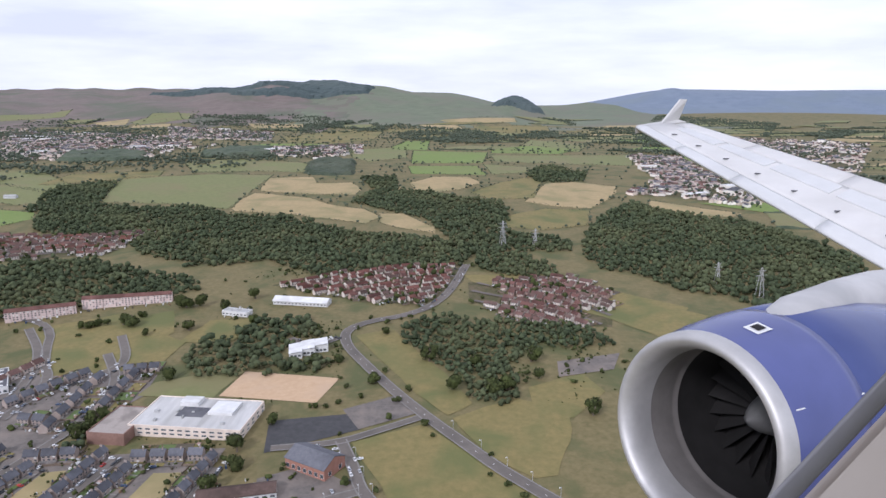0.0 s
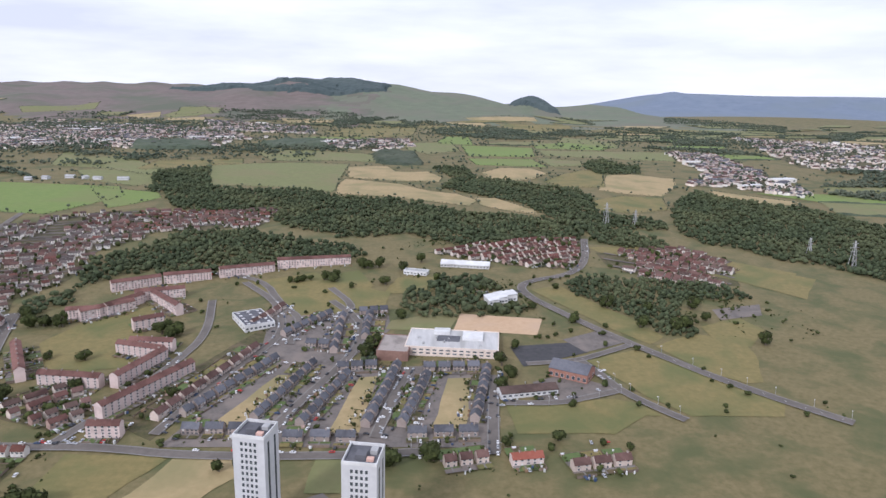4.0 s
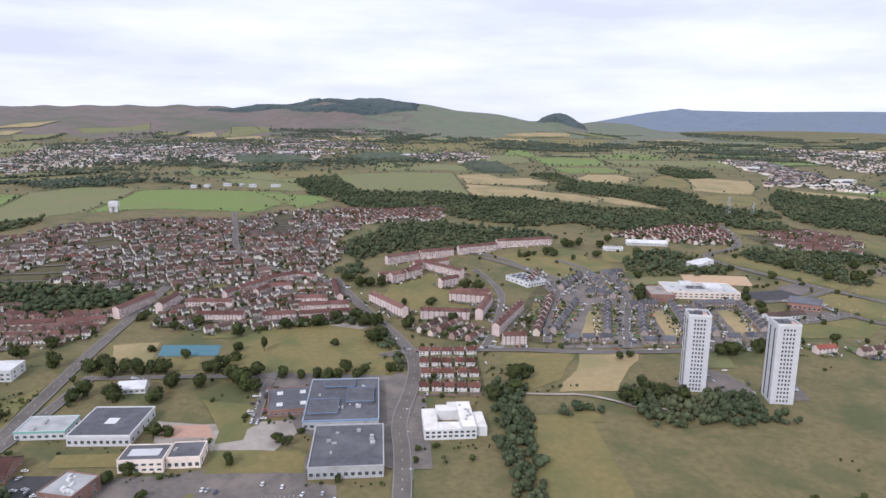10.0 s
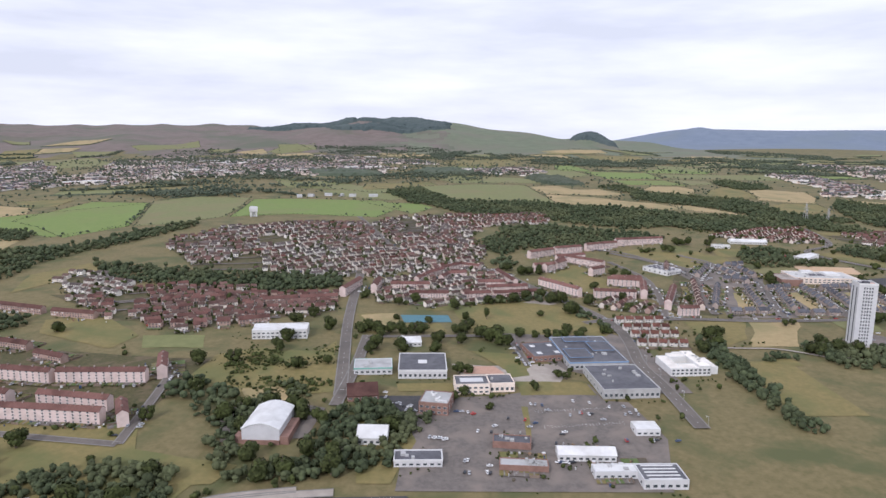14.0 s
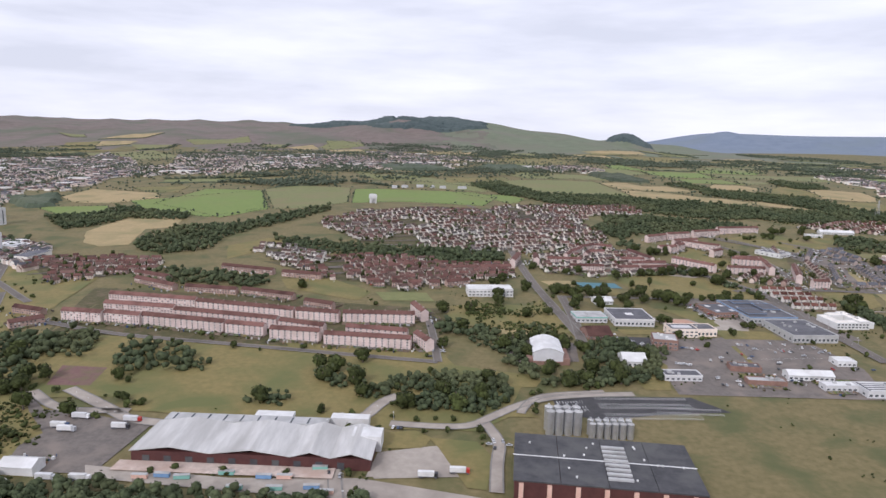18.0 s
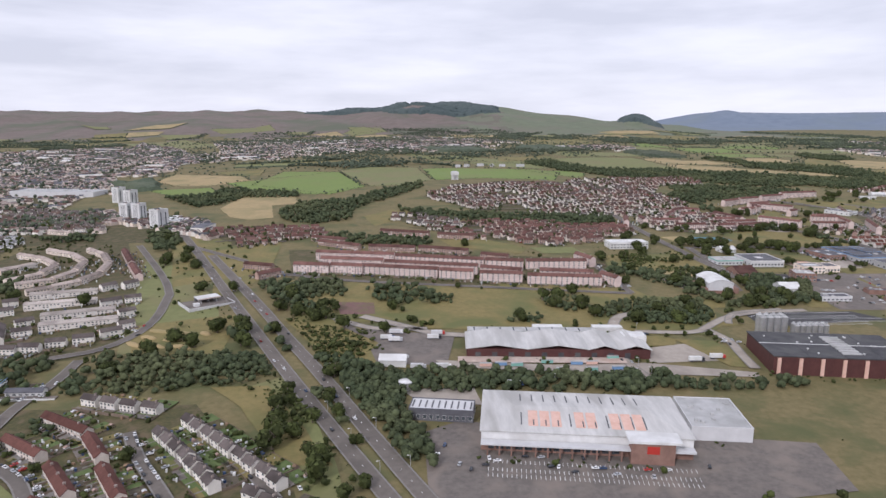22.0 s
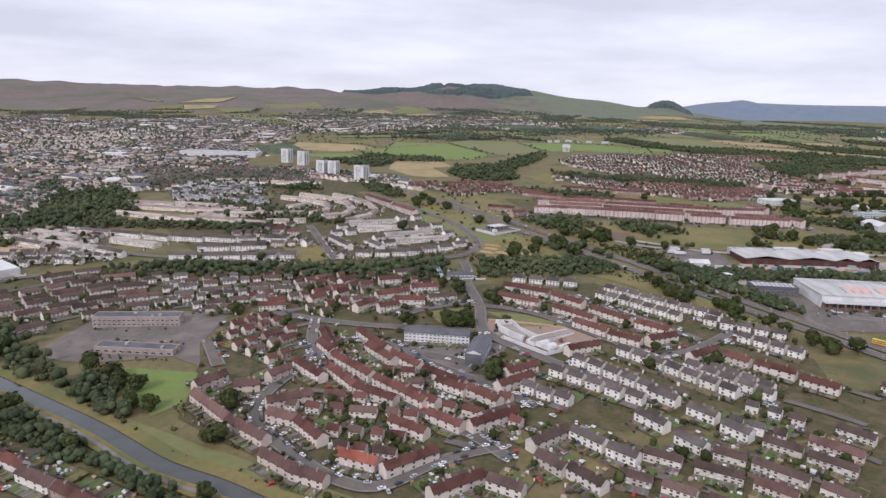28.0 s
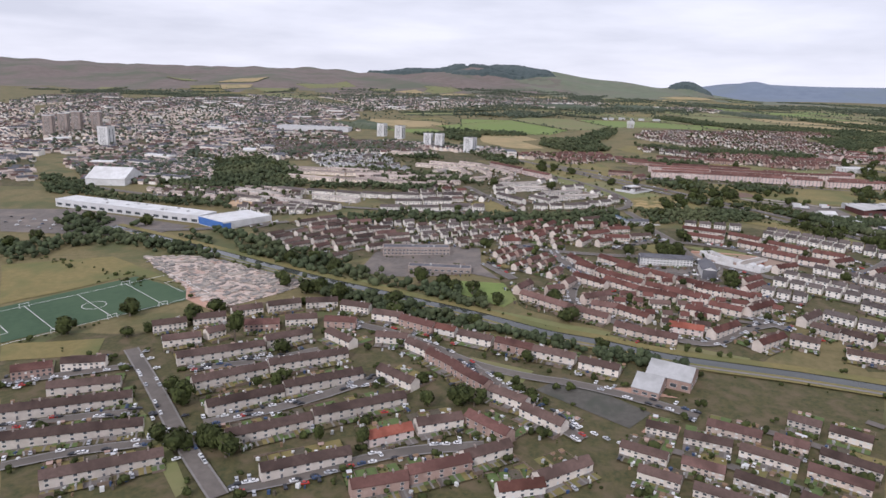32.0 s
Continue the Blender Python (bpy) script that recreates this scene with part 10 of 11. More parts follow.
parked(-175.6, 182.6)
parked(-178.6, 178.6)
parked(-105.6, 259.2)
parked(-109.1, 229.0)
parked(-123.8, 223.7)
parked(-125.0, 213.4)
parked(-130.4, 186.2)
parked(-131.3, 178.2)
parked(-91.1, 223.6)
parked(-91.9, 203.7)
parked(-83.7, 203.7)
parked(-418.5, 1.4)
parked(-416.6, 1.0)
parked(-414.6, 0.5)
parked(-412.2, 0.0)
parked(-405.5, -17.4)
parked(-406.1, -25.6)
parked(-397.8, -25.8)
parked(-370.5, -18.8)
parked(-368.0, -18.9)
parked(-366.0, -18.9)
parked(-406.0, 25.6)
parked(-399.3, 22.9)
parked(-391.6, 11.2)
parked(-352.7, 36.2)
parked(-337.8, 29.8)
parked(-352.4, 23.9)
parked(-348.7, 22.3)
parked(-332.8, 22.1)
parked(-326.8, 26.3)
parked(-327.0, 22.0)
parked(-430.9, 32.9)
parked(-427.1, 30.1)
parked(-437.9, 40.9)
parked(-318.7, -2.4)
parked(-339.6, -2.0)
parked(-328.6, -2.2)
parked(-345.5, 34.4)
parked(-398.6, 6.6)
parked(-834.7, -274.9)
parked(-827.8, -278.5)
parked(-820.1, -281.6)
parked(-827.0, -287.4)
parked(-818.6, -291.1)
parked(-811.2, -298.3)
parked(-804.5, -303.6)
parked(-801.9, -306.7)
parked(-819.6, -307.4)
parked(-826.4, -312.7)
parked(-828.4, -329.1)
parked(-822.9, -335.0)
parked(-815.5, -341.3)
parked(-1257.4, -113.1)
parked(-1247.4, -118.0)
parked(-1238.4, -121.1)
parked(-1229.5, -124.2)
parked(-1219.9, -128.9)
parked(-1210.5, -133.5)
parked(-1240.8, -137.2)
parked(-1232.2, -140.1)
parked(-1223.6, -143.0)
parked(-1215.2, -145.8)
parked(-1206.8, -148.6)
parked(-1200.5, -139.5)
parked(-1252.0, -129.6)
parked(-1191.4, -143.9)
parked(-1182.5, -148.3)
parked(-1244.9, -126.2)
parked(-1226.5, -133.8)
parked(-1217.9, -136.7)
parked(-384.6, 18.7)
parked(-377.5, 17.1)
parked(-393.2, 5.8)
parked(-368.3, -4.0)
parked(-362.9, 5.6)
parked(-372.5, 33.0)
parked(-367.6, 31.8)
parked(-357.1, 21.4)
parked(-428.3, 27.1)
parked(-424.6, 26.0)
parked(-420.9, 25.4)
parked(-417.2, 24.3)
parked(-987.1, -115.5)
parked(-981.2, -113.2)
parked(-974.3, -114.6)
parked(-995.5, -129.3)
parked(-989.4, -138.1)
parked(-963.8, -103.7)
parked(-959.9, -106.3)
parked(-905.7, -183.5)
parked(-900.8, -189.5)
parked(-896.0, -196.2)
parked(-866.4, -197.3)
parked(-861.0, -209.0)
parked(-877.7, -232.2)
parked(-878.9, -250.0)
parked(-873.8, -260.9)
parked(-864.8, -275.9)
parked(-858.7, -282.9)
parked(-852.8, -289.6)
parked(-847.3, -295.9)
parked(-842.0, -301.9)


# more cars along the streets and drives, too many to tell apart
spare = []
for w, line in ROADS[:-1]:
    for a, e in zip(line, line[1:]):
        if off_path(*a) < 620 and w < 5:
            for _ in range(3):
                if rng.random() < 0.8:
                    u, side = rng.random(), rng.choice((-1, 1)) * (w / 2 - 0.3 if rng.random() < 0.6 else w / 2 + 1.8)
                    d = Vector((e[0] - a[0], e[1] - a[1])).normalized()
                    x, y = a[0] + (e[0] - a[0]) * u - d.y * side, a[1] + (e[1] - a[1]) * u + d.x * side
                    if clear_of_houses(x, y, 0.5) and not clear_of_houses(x, y, 8):
                        spare.append((x, y, math.degrees(math.atan2(d.y, d.x)) + (90 if abs(side) > w / 2 else 0)))
for hx, hy, a, d, turn in HOUSES:
    if off_path(hx, hy) < 800 and d < 3 and rng.random() < 0.6:
        c, s = math.cos(radians(turn)), math.sin(radians(turn))
        u, w = rng.uniform(-a, a), -(d + rng.uniform(2.5, 5))
        spare.append((hx + u * c - w * s, hy + u * s + w * c, turn + 90))
cv, cf, cs = [], [], []
for x, y, t in spare:
    i = rng.choices(range(5), (7, 5, 5, 0.8, 0.8))[0]
    m = pose(x, y, land(x, y) + 0.52, 0, 0, t) @ Matrix.Scale(1.08, 4)
    for (av, af), slot in ((car_body(), i), (car_glass(), 5)):
        k = len(cv)
        cv += [tuple(m @ Vector(q)) for q in av]
        cf += [tuple(n + k for n in q) for q in af]
        cs += [slot] * len(af)
tagged(mesh_object("parked_cars", cv, cf, CAR_PAINT + [M["glass"]], slots=cs), "rows of small parked cars along the streets", "cars", kind="stuff")

# small pale garden clutter: tables, bins, greenhouses, trampolines
kv, kf, ks = [], [], []
for hx, hy, a, d, turn in HOUSES:
    if off_path(hx, hy) > 560 or d > 3.6:
        continue
    c, s = math.cos(radians(turn)), math.sin(radians(turn))
    for _ in range(max(3, int(a * 1.6))):
        u, w = rng.uniform(-a, a), rng.choice((1, 1, -1)) * rng.uniform(d + 0.8, d + 6.5)
        x, y = hx + u * c - w * s, hy + u * s + w * c
        if near_road((x, y), 0.2) or not clear_of_houses(x, y, 0.4):
            continue
        k, r, h = len(kv), rng.uniform(0.15, 0.55), rng.uniform(0.3, 0.9)
        vv, gg = [], []
        box_into(vv, gg, -r, r, -r * 0.7, r * 0.7, -0.5, h)
        m = pose(x, y, land(x, y) + 0.55, 0, 0, rng.uniform(0, 180))
        kv += [tuple(m @ Vector(q)) for q in vv]
        kf += [tuple(n + k for n in q) for q in gg]
        ks += [rng.randrange(6)] * 6
CLUTTER = [M["white"], M["frame"], SHED_MATS[0], M["metal"], CAR_PAINT[4], M["soil"]]
tagged(mesh_object("garden_clutter", kv, kf, CLUTTER, slots=ks), "pale bins, tables and frames in the gardens", "garden clutter", kind="stuff")


# ---- painted lines ----
def stripes(name, label, category, segs, half, lift=0.75):
    v, f = [], []
    for (x0, y0), (x1, y1) in segs:
        n = max(1, int(math.hypot(x1 - x0, y1 - y0) / 6))
        d = Vector((x1 - x0, y1 - y0)).normalized()
        for i in range(n):
            k = len(v)
            for u, s in ((i / n, -1), ((i + 1) / n, -1), ((i + 1) / n, 1), (i / n, 1)):
                x, y = x0 + (x1 - x0) * u - d.y * half * s * -1, y0 + (y1 - y0) * u + d.x * half * s
                x = x0 + (x1 - x0) * u - d.y * half * s
                v.append((x, y, land(x, y) + lift))
            f.append((k, k + 1, k + 2, k + 3))
    return tagged(mesh_object(name, v, f, M["paint"]), label, category, kind="structure")


def bays(x0, y0, x1, y1, rows, deep, gap):
    """Parking bays: short lines across each row between two corners."""
    segs = []
    L = math.hypot(x1 - x0, y1 - y0)
    d = Vector(((x1 - x0) / L, (y1 - y0) / L))
    for r in rows:
        for i in range(int(L / gap)):
            p = Vector((x0, y0)) + d * (i * gap) + Vector((d.y, -d.x)) * r
            q = p + Vector((d.y, -d.x)) * deep
            segs.append(((p.x, p.y), (q.x, q.y)))
    return segs


stripes("bay_lines", "white parking bay lines on dark asphalt", "road marking", bays(-471, -43, -429, -42, (0, 6, 9.2, 16, 19.5), 2.4, 1.25) + bays(-489, -48, -476, -47, (0, 5, 8), 2.2, 1.25) + bays(-447, -51, -418, -53, (0.5, 5), 2.0, 1.25), 0.1)
stripes("bay_lines", "faint white parking bay lines by the store", "road marking", bays(-648, -193, -580, -202, (0, 5, 8.4), 2.2, 1.5), 0.08)
stripes("bay_lines", "faint white parking bay lines in the square", "road marking", bays(-372, 26, -335, 30, (0, 15), 2.0, 1.5), 0.04)
pc, pd = Vector((-1127, -287)), Vector((-0.72, -0.69)).normalized()
pn = Vector((-pd.y, pd.x))


def on_pitch(u, w):
    q = pc + pd * u + pn * w
    return (q.x, q.y)


A, B = 44, 20
lines = [((-A, -B), (A, -B)), ((-A, B), (A, B)), ((-A, -B), (-A, B)), ((A, -B), (A, B)), ((0, -B), (0, B)), ((-22, -B), (-22, B)), ((22, -B), (22, B))]
lines += [((e * A, -9), (e * (A - 8), -9)) for e in (-1, 1)] + [((e * A, 9), (e * (A - 8), 9)) for e in (-1, 1)] + [((e * (A - 8), -9), (e * (A - 8), 9)) for e in (-1, 1)]
ring = [(5 * math.cos(i * 0.4189), 5 * math.sin(i * 0.4189)) for i in range(16)]
lines += list(zip(ring, ring[1:]))
stripes("pitch_lines", "white lines of the football pitch", "pitch marking", [(on_pitch(*a), on_pitch(*b)) for a, b in lines], 0.14)


def goal(x, y, turn):
    g = new("football_goal")
    g.matrix_basis = pose(x, y, land(x, y) + 0.5, 0, 0, turn)
    tagged(g, "white metal football goal on the pitch", "goal", "football goals")
    for s in (-1.9, 1.9):
        box("post", g, M["paint"], s - 0.08, s + 0.08, -0.08, 0.08, -0.3, 1.4)
    box("crossbar", g, M["paint"], -1.98, 1.98, -0.08, 0.08, 1.4, 1.55)
    for s in (-1.9, 1.9):
        box("stay", g, M["paint"], s - 0.05, s + 0.05, 0.08, 1.0, -0.2, -0.1)


for u, w in ((-44, 0), (44, 0), (-22, 20), (22, 20), (-22, -20), (0, 20), (22, -20)):
    goal(*on_pitch(u, w), math.degrees(math.atan2(pd.y, pd.x)) + (90 if abs(u) > 40 else 0))

# broken slabs over the cleared site
sv2, sf2, ss2 = [], [], []
site = [(-1134, -208), (-1108, -206), (-1100, -208), (-1042, -251), (-1040, -260), (-1050, -272), (-1071, -290), (-1076, -287), (-1125, -222)]
while len(sf2) < 700 * 6:
    x, y = rng.uniform(-1143, -1041), rng.uniform(-291, -206)
    if inside((x, y), site):
        k, vv, gg = len(sv2), [], []
        w, l = rng.uniform(0.4, 2.6), rng.uniform(0.3, 1.4)
        box_into(vv, gg, -w, w, -l, l, -0.3, rng.uniform(0.02, 0.12) if rng.random() < 0.9 else 0.4)
        m = pose(x, y, land(x, y) + 0.5, rng.uniform(-0.6, 0.6), rng.uniform(-0.6, 0.6), rng.choice((-40, 50)) + rng.uniform(-12, 12))
        sv2 += [tuple(m @ Vector(q)) for q in vv]
        sf2 += [tuple(n + k for n in q) for q in gg]
        ss2 += [rng.randrange(4)] * 6
tagged(mesh_object("broken_slabs", sv2, sf2, [M["rubble"], M["concrete"], M["concrete"], M["path"]], slots=ss2), "broken concrete slabs on the cleared site", "rubble", kind="stuff")


# ---- pylons, lamps, lorries and containers ----
def pylon(x, y, h):
    base = new("pylon")
    base.matrix_basis = pose(x, y, land(x, y) - 0.2, 0, 0, 20)
    tagged(base, "grey lattice electricity pylon above the woods", "pylon", "pylons")
    def bar(name, p, q, t=0.14):
        d = Vector(q) - Vector(p)
        v, f = [], []
        box_into(v, f, -t, t, -t, t, 0, d.length)
        m = Matrix.Translation(p) @ d.to_track_quat("Z", "Y").to_matrix().to_4x4()
        mesh_object(name, [tuple(m @ Vector(k)) for k in v], f, M["metal"], base)
    w = h * 0.1
    for a, b in ((-w, -w), (w, -w), (w, w), (-w, w)):
        bar("leg", (a, b, 0), (a * 0.12, b * 0.12, h))
    for k in range(5):
        z0, z1 = h * k / 5.5, h * (k + 1) / 5.5
        s0, s1 = w * (1 - 0.88 * z0 / h), w * (1 - 0.88 * z1 / h)
        bar("brace", (-s0, -s0, z0), (s1, -s1, z1), 0.09)
        bar("brace", (s0, -s0, z0), (-s1, -s1, z1), 0.09)
    for z, r in ((0.62, 0.17), (0.76, 0.21), (0.9, 0.15)):
        bar("arm", (-h * r, 0, h * z), (h * r, 0, h * z), 0.12)


for x, y, h in ((50, 553, 23), (77, 551, 17), (207, 423, 22), (194, 460, 15)):
    pylon(x, y, h)


def lorry(x, y, turn, mat, cab):
    base = new("lorry")
    base.matrix_basis = pose(x, y, land(x, y) + 0.5, 0, 0, turn)
    tagged(base, "lorry with a long pale box trailer in the yard", "lorry", "lorries")
    box("trailer", base, mat, -3.2, 2.4, -0.75, 0.75, 0.5, 2.2)
    box("cab", base, cab, 2.55, 3.7, -0.7, 0.7, 0.3, 1.8)
    box("chassis", base, M["felt"], -3.1, 3.6, -0.5, 0.5, 0.2, 0.5)
    for s in (-2.6, -1.8, 3.0):
        box("wheel", base, M["felt"], s - 0.3, s + 0.3, -0.78, 0.78, -0.1, 0.45)


for i, (x, y) in enumerate(((-682, -71), (-682, -82), (-663, -79), (-661, -73), (-686, -79), (-660, -116), (-671, -116), (-545, -111), (-534, -108), (-631, -135), (-610, -128))):
    lorry(x, y, -4 + (i % 3), M["white"] if i % 3 else M["panel"], CAR_PAINT[i % 5])


def container(x, y, turn, mat, word):
    base = box("container", None, mat, -2.6, 2.6, -0.7, 0.7, 0, 1.35)
    base.matrix_basis = pose(x, y, land(x, y) + 0.45, 0, 0, turn)
    tagged(base, word + " steel container in the works yard", "container", "yard containers")
    box("lid", base, M["metal"], -2.65, 2.65, -0.75, 0.75, 1.35, 1.45)


for i, (x, y) in enumerate(((-613, -111), (-600, -113), (-593, -113), (-608, -120), (-595, -120), (-583, -119), (-578, -122), (-582, -107), (-627, -114), (-634, -113), (-641, -114))):
    container(x, y, -3 + (i * 37) % 9, (M["green_trim"], M["blue"], M["rust"], M["green_trim"])[i % 4], ("green", "blue", "rusty", "green")[i % 4])


def tank(x, y):
    base = new("storage_tank")
    base.matrix_basis = pose(x, y, land(x, y) + 0.2)
    tagged(base, "round pale steel storage tank beside the store", "tank")
    n = 24
    ring = [(3 * math.cos(2 * math.pi * i / n), 3 * math.sin(2 * math.pi * i / n)) for i in range(n)]
    v = [(a, b, -1) for a, b in ring] + [(a, b, 3.2) for a, b in ring]
    mesh_object("shell", v, [(i, (i + 1) % n, n + (i + 1) % n, n + i) for i in range(n)], M["steel"], base, smooth=True)
    v = [(a * 1.02, b * 1.02, 3.2) for a, b in ring] + [(0, 0, 3.9)]
    mesh_object("lid", v, [(i, (i + 1) % n, n) for i in range(n)], M["white"], base)


tank(-676, -136)
bus = new("bus")
bus.matrix_basis = pose(-654.5, -236, land(-654.5, -236) + 0.5, 0, 0, -52)
tagged(bus, "yellow and red double-deck bus on the road", "bus")
M["yellow"] = material("yellow_paint", (0.70, 0.45, 0.05), (0.75, 0.50, 0.07), 1.0, rough=0.4)
box("body", bus, M["yellow"], -2.8, 2.8, -0.65, 0.65, 0.2, 2.3)
box("roof", bus, M["yellow"], -2.7, 2.7, -0.6, 0.6, 2.3, 2.4)
for z in (0.8, 1.6):
    box("window_band", bus, M["glass"], -2.6, 2.6, -0.67, 0.67, z, z + 0.4)
box("skirt", bus, CAR_PAINT[3], -2.82, 2.82, -0.68, 0.68, 0.15, 0.4)


def lamp_post(x, y, turn):
    key = "lamp"
    if key not in MESHES:
        v, f = [], []
        box_into(v, f, -0.06, 0.06, -0.06, 0.06, -0.4, 4.0)
        box_into(v, f, -0.05, 0.05, -0.05, 1.0, 3.95, 4.05)
        MESHES[key] = kept_mesh("lamp_pole", "street_lamp", lambda: (v, f), M["metal"])
    ob = new("street_lamp", MESHES[key])
    ob.matrix_basis = pose(x, y, land(x, y) + 0.3, 0, 0, turn)
    tagged(ob, "slim grey street lamp with a pale head", "street lamp", "street lamps")
    shared("lamp_head", kept_mesh("lamp_head", "lamp_head", lambda: lamp_head(), M["white"]), ob, (0, 0.9, 4.0))


def lamp_head():
    v, f = [], []
    box_into(v, f, -0.16, 0.16, -0.3, 0.3, -0.02, 0.16)
    return v, f


lamps = 0
for w, line in ROADS[:-1]:
    for i in range(1, len(line) - 1, 3):
        a, e = line[i], line[i + 1]
        if lamps < 45 and off_path(*a) < 230:
            d = Vector((e[0] - a[0], e[1] - a[1])).normalized()
            x, y = a[0] - d.y * (w / 2 + 0.7), a[1] + d.x * (w / 2 + 0.7)
            if clear_of_houses(x, y, 0.6):
                lamp_post(x, y, math.degrees(math.atan2(d.y, d.x)) + 180)
                lamps += 1
# the farm beyond the bright field
for x, y, t, L in ((-600, 748, 10, 14), (-584, 757, -20, 16), (-560, 768, 5, 20), (-540, 764, 70, 12), (-523, 760, 0, 18), (-492, 760, 8, 24)):
    building("farm_building", "pale farm shed with a grey roof", "farm building", x, y, t, L * 0.55, 6, 2.6, M["panel"], M["metal"], "gable", glass=False)


# ---- the airliner's wing and engine, at the place of the first moment ----
PLANE = Matrix.Translation((0, 0, EYE)) @ Matrix(((-0.8496, 0.5210, 0.0818, 0), (-0.5186, -0.8536, 0.0499, 0), (0.0958, 0.0, 0.9954, 0), (0, 0, 0, 1))) @ Matrix.Scale(0.52, 4)
M["wing"] = material("white_wing_paint", (0.56, 0.545, 0.52), (0.64, 0.625, 0.60), 0.6, rough=0.4, c=(0.52, 0.505, 0.48), patch=1.2)
M["slat"] = material("pale_grey_wing_metal", (0.52, 0.52, 0.51), (0.60, 0.60, 0.59), 0.6, rough=0.35)
M["cowl"] = material("violet_blue_cowl_paint", (0.085, 0.10, 0.25), (0.105, 0.12, 0.29), 0.7, rough=0.22, c=(0.075, 0.088, 0.22), patch=0.9)
M["fancowl"] = material("deep_blue_cowl_paint", (0.055, 0.075, 0.20), (0.07, 0.09, 0.235), 0.7, rough=0.16, c=(0.05, 0.066, 0.175), patch=0.9)
M["spinner"] = material("grey_spinner_paint", (0.12, 0.12, 0.12), (0.17, 0.17, 0.17), 0.1, rough=0.5)
M["lip"] = material("brushed_inlet_lip", (0.44, 0.43, 0.42), (0.56, 0.55, 0.54), 0.25, rough=0.5, metal=0.5, c=(0.36, 0.35, 0.35), patch=0.5)
M["barrel"] = material("inlet_liner", (0.16, 0.148, 0.14), (0.22, 0.205, 0.195), 0.2, rough=0.6)
# Near black: fan case aft of the liner, blades and cowl vent.
M["fan"] = material("near_black_fan", (0.022, 0.021, 0.021), (0.030, 0.029, 0.029), 0.2, rough=0.8, gloss=0.1)
M["pylon"] = material("bare_pylon_paint", (0.42, 0.41, 0.40), (0.52, 0.51, 0.50), 0.5, rough=0.45, c=(0.36, 0.355, 0.35), patch=0.6)
M["rubber"] = material("window_seal", (0.10, 0.10, 0.11), (0.15, 0.15, 0.16), 0.1, rough=0.5)
M["trim"] = material("cabin_trim", (0.38, 0.34, 0.31), (0.44, 0.40, 0.37), 0.2, rough=0.7)
plane = new("airliner")
plane.matrix_basis = PLANE
tagged(plane, "airliner's white wing with a violet-blue engine in flight", "aircraft")


def wing_point(u, lat, top=True):
    """A point of the wing's skin: u from the leading edge (0) to the trailing edge (1), lat metres out."""
    le = Vector((-12.82 - (lat - 5.8) * 0.362, -lat, -1.75 + (lat - 5.8) * 0.2446))
    te = Vector((-16.04 - (lat - 7.5) * 0.336, -lat, -0.40 + (lat - 7.5) * 0.163))
    p = le.lerp(te, u)
    thick = 0.11 * (te - le).length
    p.z += thick * (0.45 if top else -0.55) * 2.6 * (math.sqrt(max(u, 0)) - u) * (0.45 if top else 1.0)
    return p


def skin(name, u0, u1, l0, l1, mat, lift=0.0, nu=8, nl=10, label=""):
    v, f = [], []
    rows = [(u0 + (u1 - u0) * i / nu, True) for i in range(nu + 1)] + [(u1 + (u0 - u1) * i / nu, False) for i in range(nu + 1)]
    k = len(rows)
    for j in range(nl + 1):
        lat = l0 + (l1 - l0) * j / nl
        for u, top in rows:
            p = wing_point(u, lat, top)
            v.append((p.x, p.y, p.z + (lift if top else -0.02)))
    for j in range(nl):
        for i in range(k):
            a, b = j * k + i, j * k + (i + 1) % k
            f.append((a, a + k, b + k, b))
    f += [tuple(range(k)), tuple(range(nl * k + k - 1, nl * k - 1, -1))]
    return mesh_object(name, v, f, mat, plane, label, smooth=True)


skin("wing_box", 0.16, 0.72, 4.2, 15.1, M["wing"], label="white painted wing surface")
for l0, l1 in ((4.6, 7.4), (7.42, 10.2), (10.22, 12.7), (12.72, 15.0)):
    skin("slat", 0.0, 0.155, l0, l1, M["slat"], 0.015)
for l0, l1 in ((4.4, 8.3), (8.32, 11.6), (11.62, 14.9)):
    skin("flap", 0.735, 1.0, l0, l1, M["wing"], 0.0)
for i in range(7):
    lat = 6.2 + i * 1.25
    p = wing_point(0.3, lat)
    box("slat_track", plane, M["rubber"], p.x - 0.10, p.x + 0.10, p.y - 0.02, p.y + 0.02, p.z + 0.005, p.z + 0.035)
for l0 in (6.0, 8.1, 10.2, 12.3):
    v = []
    for lat in (l0, l0 + 1.9):
        for u in (0.50, 0.70):
            p = wing_point(u, lat)
            v.append((p.x, p.y, p.z + 0.02))
    mesh_object("spoiler", v + [(a, b, c - 0.04) for a, b, c in v], [(0, 1, 3, 2), (0, 4, 5, 1), (2, 3, 7, 6), (0, 2, 6, 4), (1, 5, 7, 3)], M["slat"], plane)
wl = [(-17.35, -15.1, 0.62), (-18.75, -15.55, 0.92), (-19.25, -15.75, 1.62), (-18.9, -15.7, 1.60)]
mesh_object("winglet", wl + [(a, b - 0.08, c) for a, b, c in wl], [(0, 1, 2, 3), (7, 6, 5, 4), (0, 4, 5, 1), (1, 5, 6, 2), (2, 6, 7, 3), (3, 7, 4, 0)], M["wing"], plane, "white swept wing-tip fence")
tip = [(-16.1, -14.95, 0.50), (-16.6, -15.35, 0.58), (-18.6, -15.55, 0.92), (-18.5, -15.05, 0.85)]
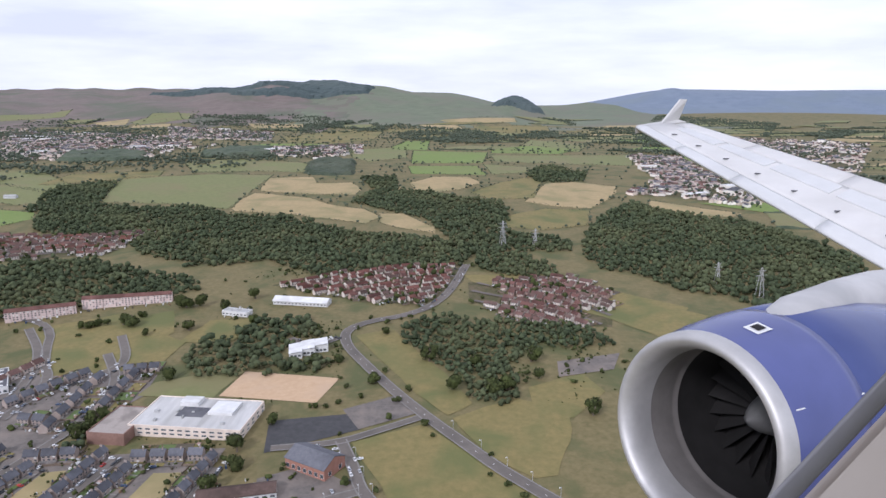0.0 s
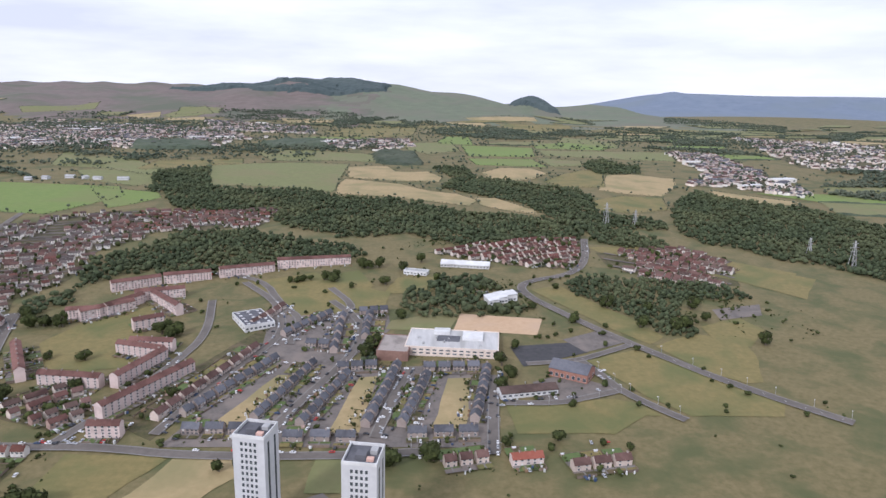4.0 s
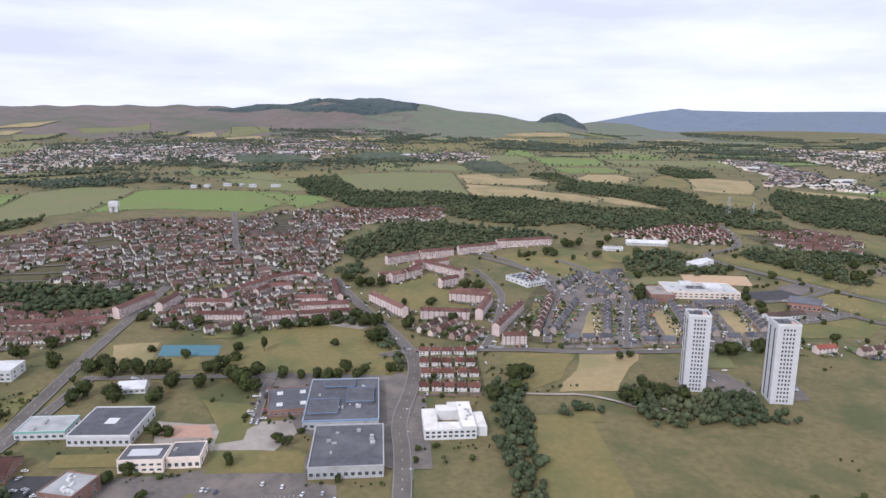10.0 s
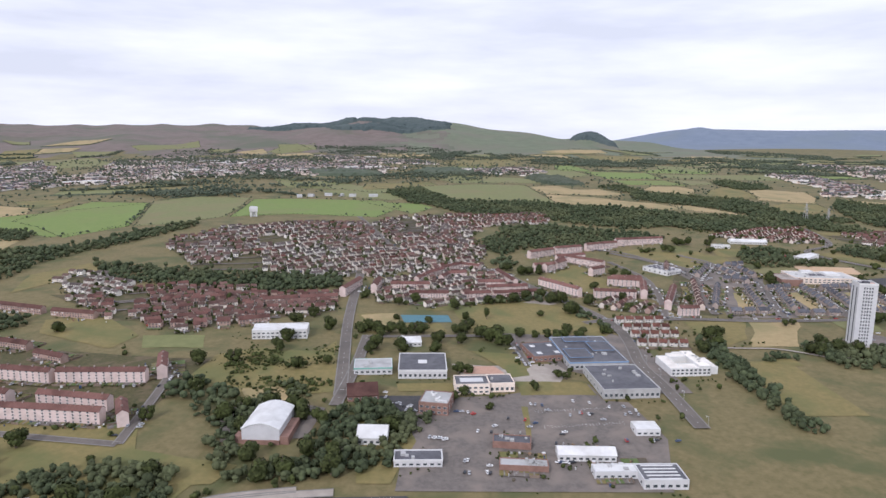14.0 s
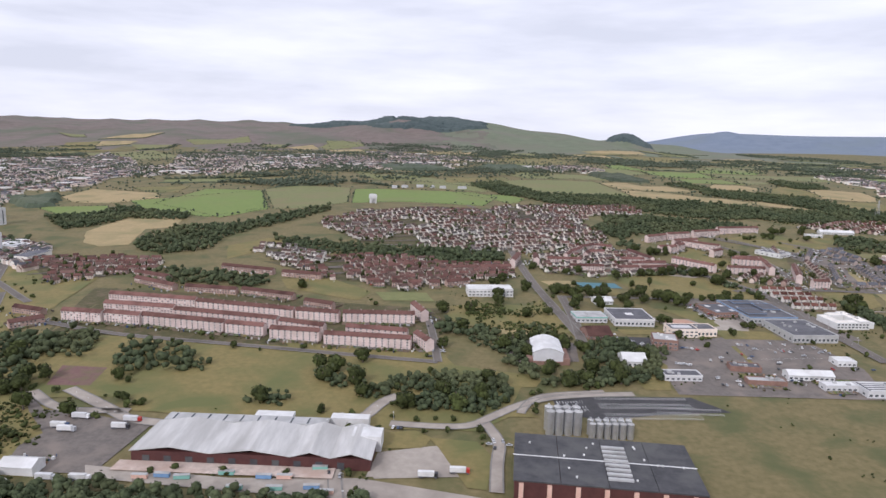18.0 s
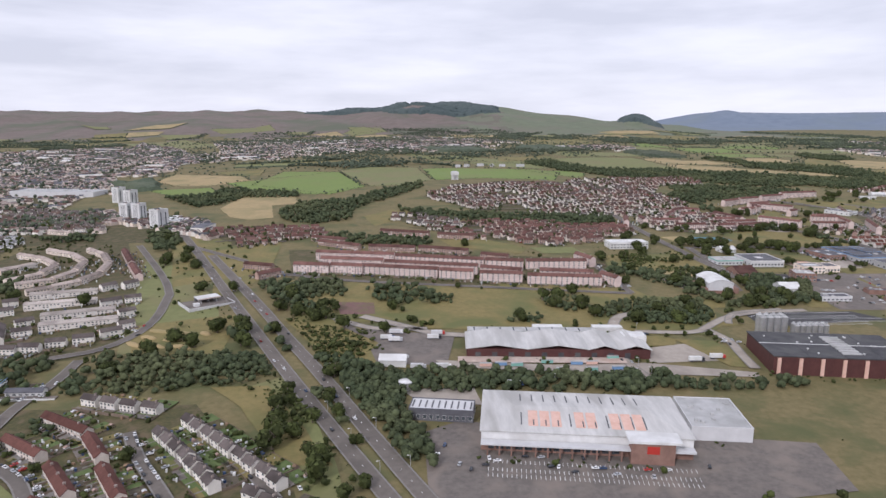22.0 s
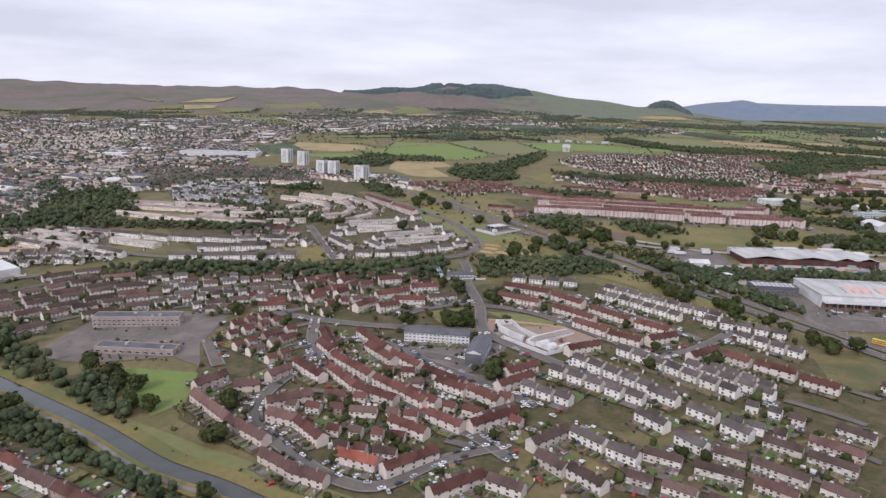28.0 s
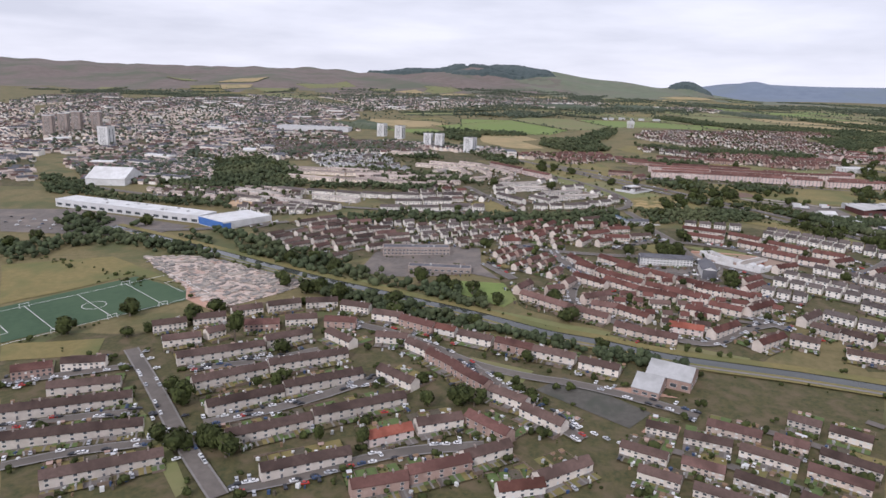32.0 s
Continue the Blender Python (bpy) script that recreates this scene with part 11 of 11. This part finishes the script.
mesh_object("wing_tip", tip + [(a, b, c - 0.2) for a, b, c in tip], [(3, 2, 1, 0), (4, 5, 6, 7), (0, 1, 5, 4), (1, 2, 6, 5), (2, 3, 7, 6), (3, 0, 4, 7)], M["wing"], plane)

EX, EY, EZ = -5.60, -3.83, -2.72


def turned(name, profile, mat, parent=None, label="", n=72):
    """A part turned round the engine's axis: pairs of distance aft of the lip and radius."""
    v, f = [], []
    for s, r in profile:
        for i in range(n):
            a = 2 * math.pi * i / n
            v.append((EX - s, EY + r * math.cos(a), EZ + r * math.sin(a)))
    for j in range(len(profile) - 1):
        for i in range(n):
            k, q = j * n + i, j * n + (i + 1) % n
            f.append((k, q, q + n, k + n))
    return mesh_object(name, v, f, mat, parent or plane, label, smooth=True)


turned("inlet_cowl", [(0.0, 1.0), (0.35, 1.07), (0.8, 1.13), (0.93, 1.142), (0.94, 1.13)], M["cowl"], label="violet-blue painted inlet cowl")
cowl = turned("engine_cowl", [(0.94, 1.13), (0.95, 1.142), (1.5, 1.18), (2.4, 1.17), (3.3, 1.08), (4.2, 0.92), (4.2, 0.86)], M["fancowl"], label="glossy deep blue engine cowl")
lip = turned("inlet_lip", [(0.0, 1.0)] + [(-0.02 - 0.20 * math.sin(math.pi * i / 12) + 0.12 * i / 12, 0.998 - 0.19 * (1 - math.cos(math.pi * i / 12)) / 2) for i in range(1, 12)] + [(0.12, 0.805), (0.2, 0.80)], M["lip"], label="brushed metal inlet lip")
turned("inlet_barrel", [(0.2, 0.80), (0.55, 0.815), (0.58, 0.825), (0.62, 0.815), (0.66, 0.815)], M["barrel"], label="grey-brown acoustic inlet liner")
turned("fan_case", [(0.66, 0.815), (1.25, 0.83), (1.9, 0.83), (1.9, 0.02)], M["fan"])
turned("spinner", [(0.72, 0.005), (0.82, 0.09), (0.98, 0.17), (1.2, 0.24)], M["spinner"], label="grey spinner cone")
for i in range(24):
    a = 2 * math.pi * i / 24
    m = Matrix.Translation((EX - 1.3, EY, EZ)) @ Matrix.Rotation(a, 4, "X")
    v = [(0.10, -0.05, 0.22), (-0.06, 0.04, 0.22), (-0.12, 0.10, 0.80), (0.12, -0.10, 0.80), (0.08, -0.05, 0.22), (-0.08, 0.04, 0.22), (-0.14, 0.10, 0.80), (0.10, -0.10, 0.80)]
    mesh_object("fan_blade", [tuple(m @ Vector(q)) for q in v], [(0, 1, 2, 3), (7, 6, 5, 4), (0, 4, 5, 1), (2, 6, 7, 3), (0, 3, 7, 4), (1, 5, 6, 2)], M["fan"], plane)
for s0, s1, a0, a1, mat, name in ((0.30, 0.52, 78, 87, M["white"], "vent_frame"), (0.35, 0.47, 80, 85, M["fan"], "vent")):
    v = []
    for s in (s0, s1):
        for a in (a0, a1):
            r = 1.0 + 0.2 * s * (1 - 0.25 * s) + (0.012 if name == "vent_frame" else 0.02)
            v.append((EX - s, EY + r * math.cos(radians(a)), EZ + r * math.sin(radians(a))))
    mesh_object(name, v, [(0, 1, 3, 2)], mat, cowl)
v = []
for s in (0.05, 0.95):
    for a in (34.0, 34.7):
        r = 1.0 + 0.2 * s * (1 - 0.28 * s) + 0.006
        v.append((EX - s, EY + r * math.cos(radians(a)), EZ + r * math.sin(radians(a))))
mesh_object("cowl_stripe", v, [(0, 1, 3, 2)], M["white"], cowl)
v = []
for s, h in ((0.9, 0.0), (1.35, 0.24), (2.1, 0.26), (2.2, 0.0)):
    for a in (30, 32):
        r = 1.13 + h
        v.append((EX - s, EY + r * math.cos(radians(a)), EZ + r * math.sin(radians(a))))
mesh_object("strake", v, [(0, 2, 4, 6), (7, 5, 3, 1), (0, 1, 3, 2), (2, 3, 5, 4), (4, 5, 7, 6)], M["cowl"], cowl)
v, f = [], []
ribs = [(-6.15, -3.83, -1.66, 0.04, 0.05), (-6.6, -3.86, -1.55, 0.2, 0.16), (-7.1, -3.95, -1.46, 0.30, 0.30), (-8.2, -4.1, -1.38, 0.36, 0.45), (-9.5, -4.3, -1.36, 0.40, 0.55), (-11.2, -4.5, -1.40, 0.42, 0.7), (-13.2, -4.6, -1.35, 0.42, 0.9)]
for x, y, z, w, h in ribs:
    for i in range(9):
        a = math.pi * i / 8
        v.append((x, y + w * math.cos(a), z - h + h * math.sin(a) ** 0.8))
    v += [(x, y - w, z - h - 0.5), (x, y + w, z - h - 0.5)]
for j in range(len(ribs) - 1):
    for i in range(11):
        k, q = j * 11 + i, j * 11 + (i + 1) % 11
        f.append((k, k + 11, q + 11, q))
mesh_object("pylon", v, f, M["pylon"], plane, "bare metal-grey engine pylon fairing", smooth=True)
# the cabin window's edge, seen from the seat
edge = [(-0.363, -0.204, -0.219), (-0.395, -0.193, -0.178), (-0.426, -0.182, -0.138), (-0.456, -0.171, -0.098), (-0.47, -0.165, -0.06)]
v, f = [], []
for x, y, z in edge:
    for i in range(8):
        a = 2 * math.pi * i / 8
        v.append((x + 0.012 * math.cos(a), y, z + 0.012 * math.sin(a)))
for j in range(len(edge) - 1):
    for i in range(8):
        k, q = j * 8 + i, j * 8 + (i + 1) % 8
        f.append((k, q, q + 8, k + 8))
mesh_object("window_seal", v, f, M["rubber"], plane, "dark rubber edge of the cabin window", smooth=True)
v, f = [], []
for x, y, z in edge:
    v += [(x - 0.012, y, z - 0.012), (x - 0.10, y + 0.01, z - 0.10)]
for j in range(len(edge) - 1):
    f.append((2 * j, 2 * j + 1, 2 * j + 3, 2 * j + 2))
v2 = v + [(a, c + 0.006, d) for a, c, d in v]
n = len(v)
mesh_object("cabin_trim", v2, f + [tuple(q + n for q in reversed(g)) for g in f], M["trim"], plane, "beige cabin wall trim")
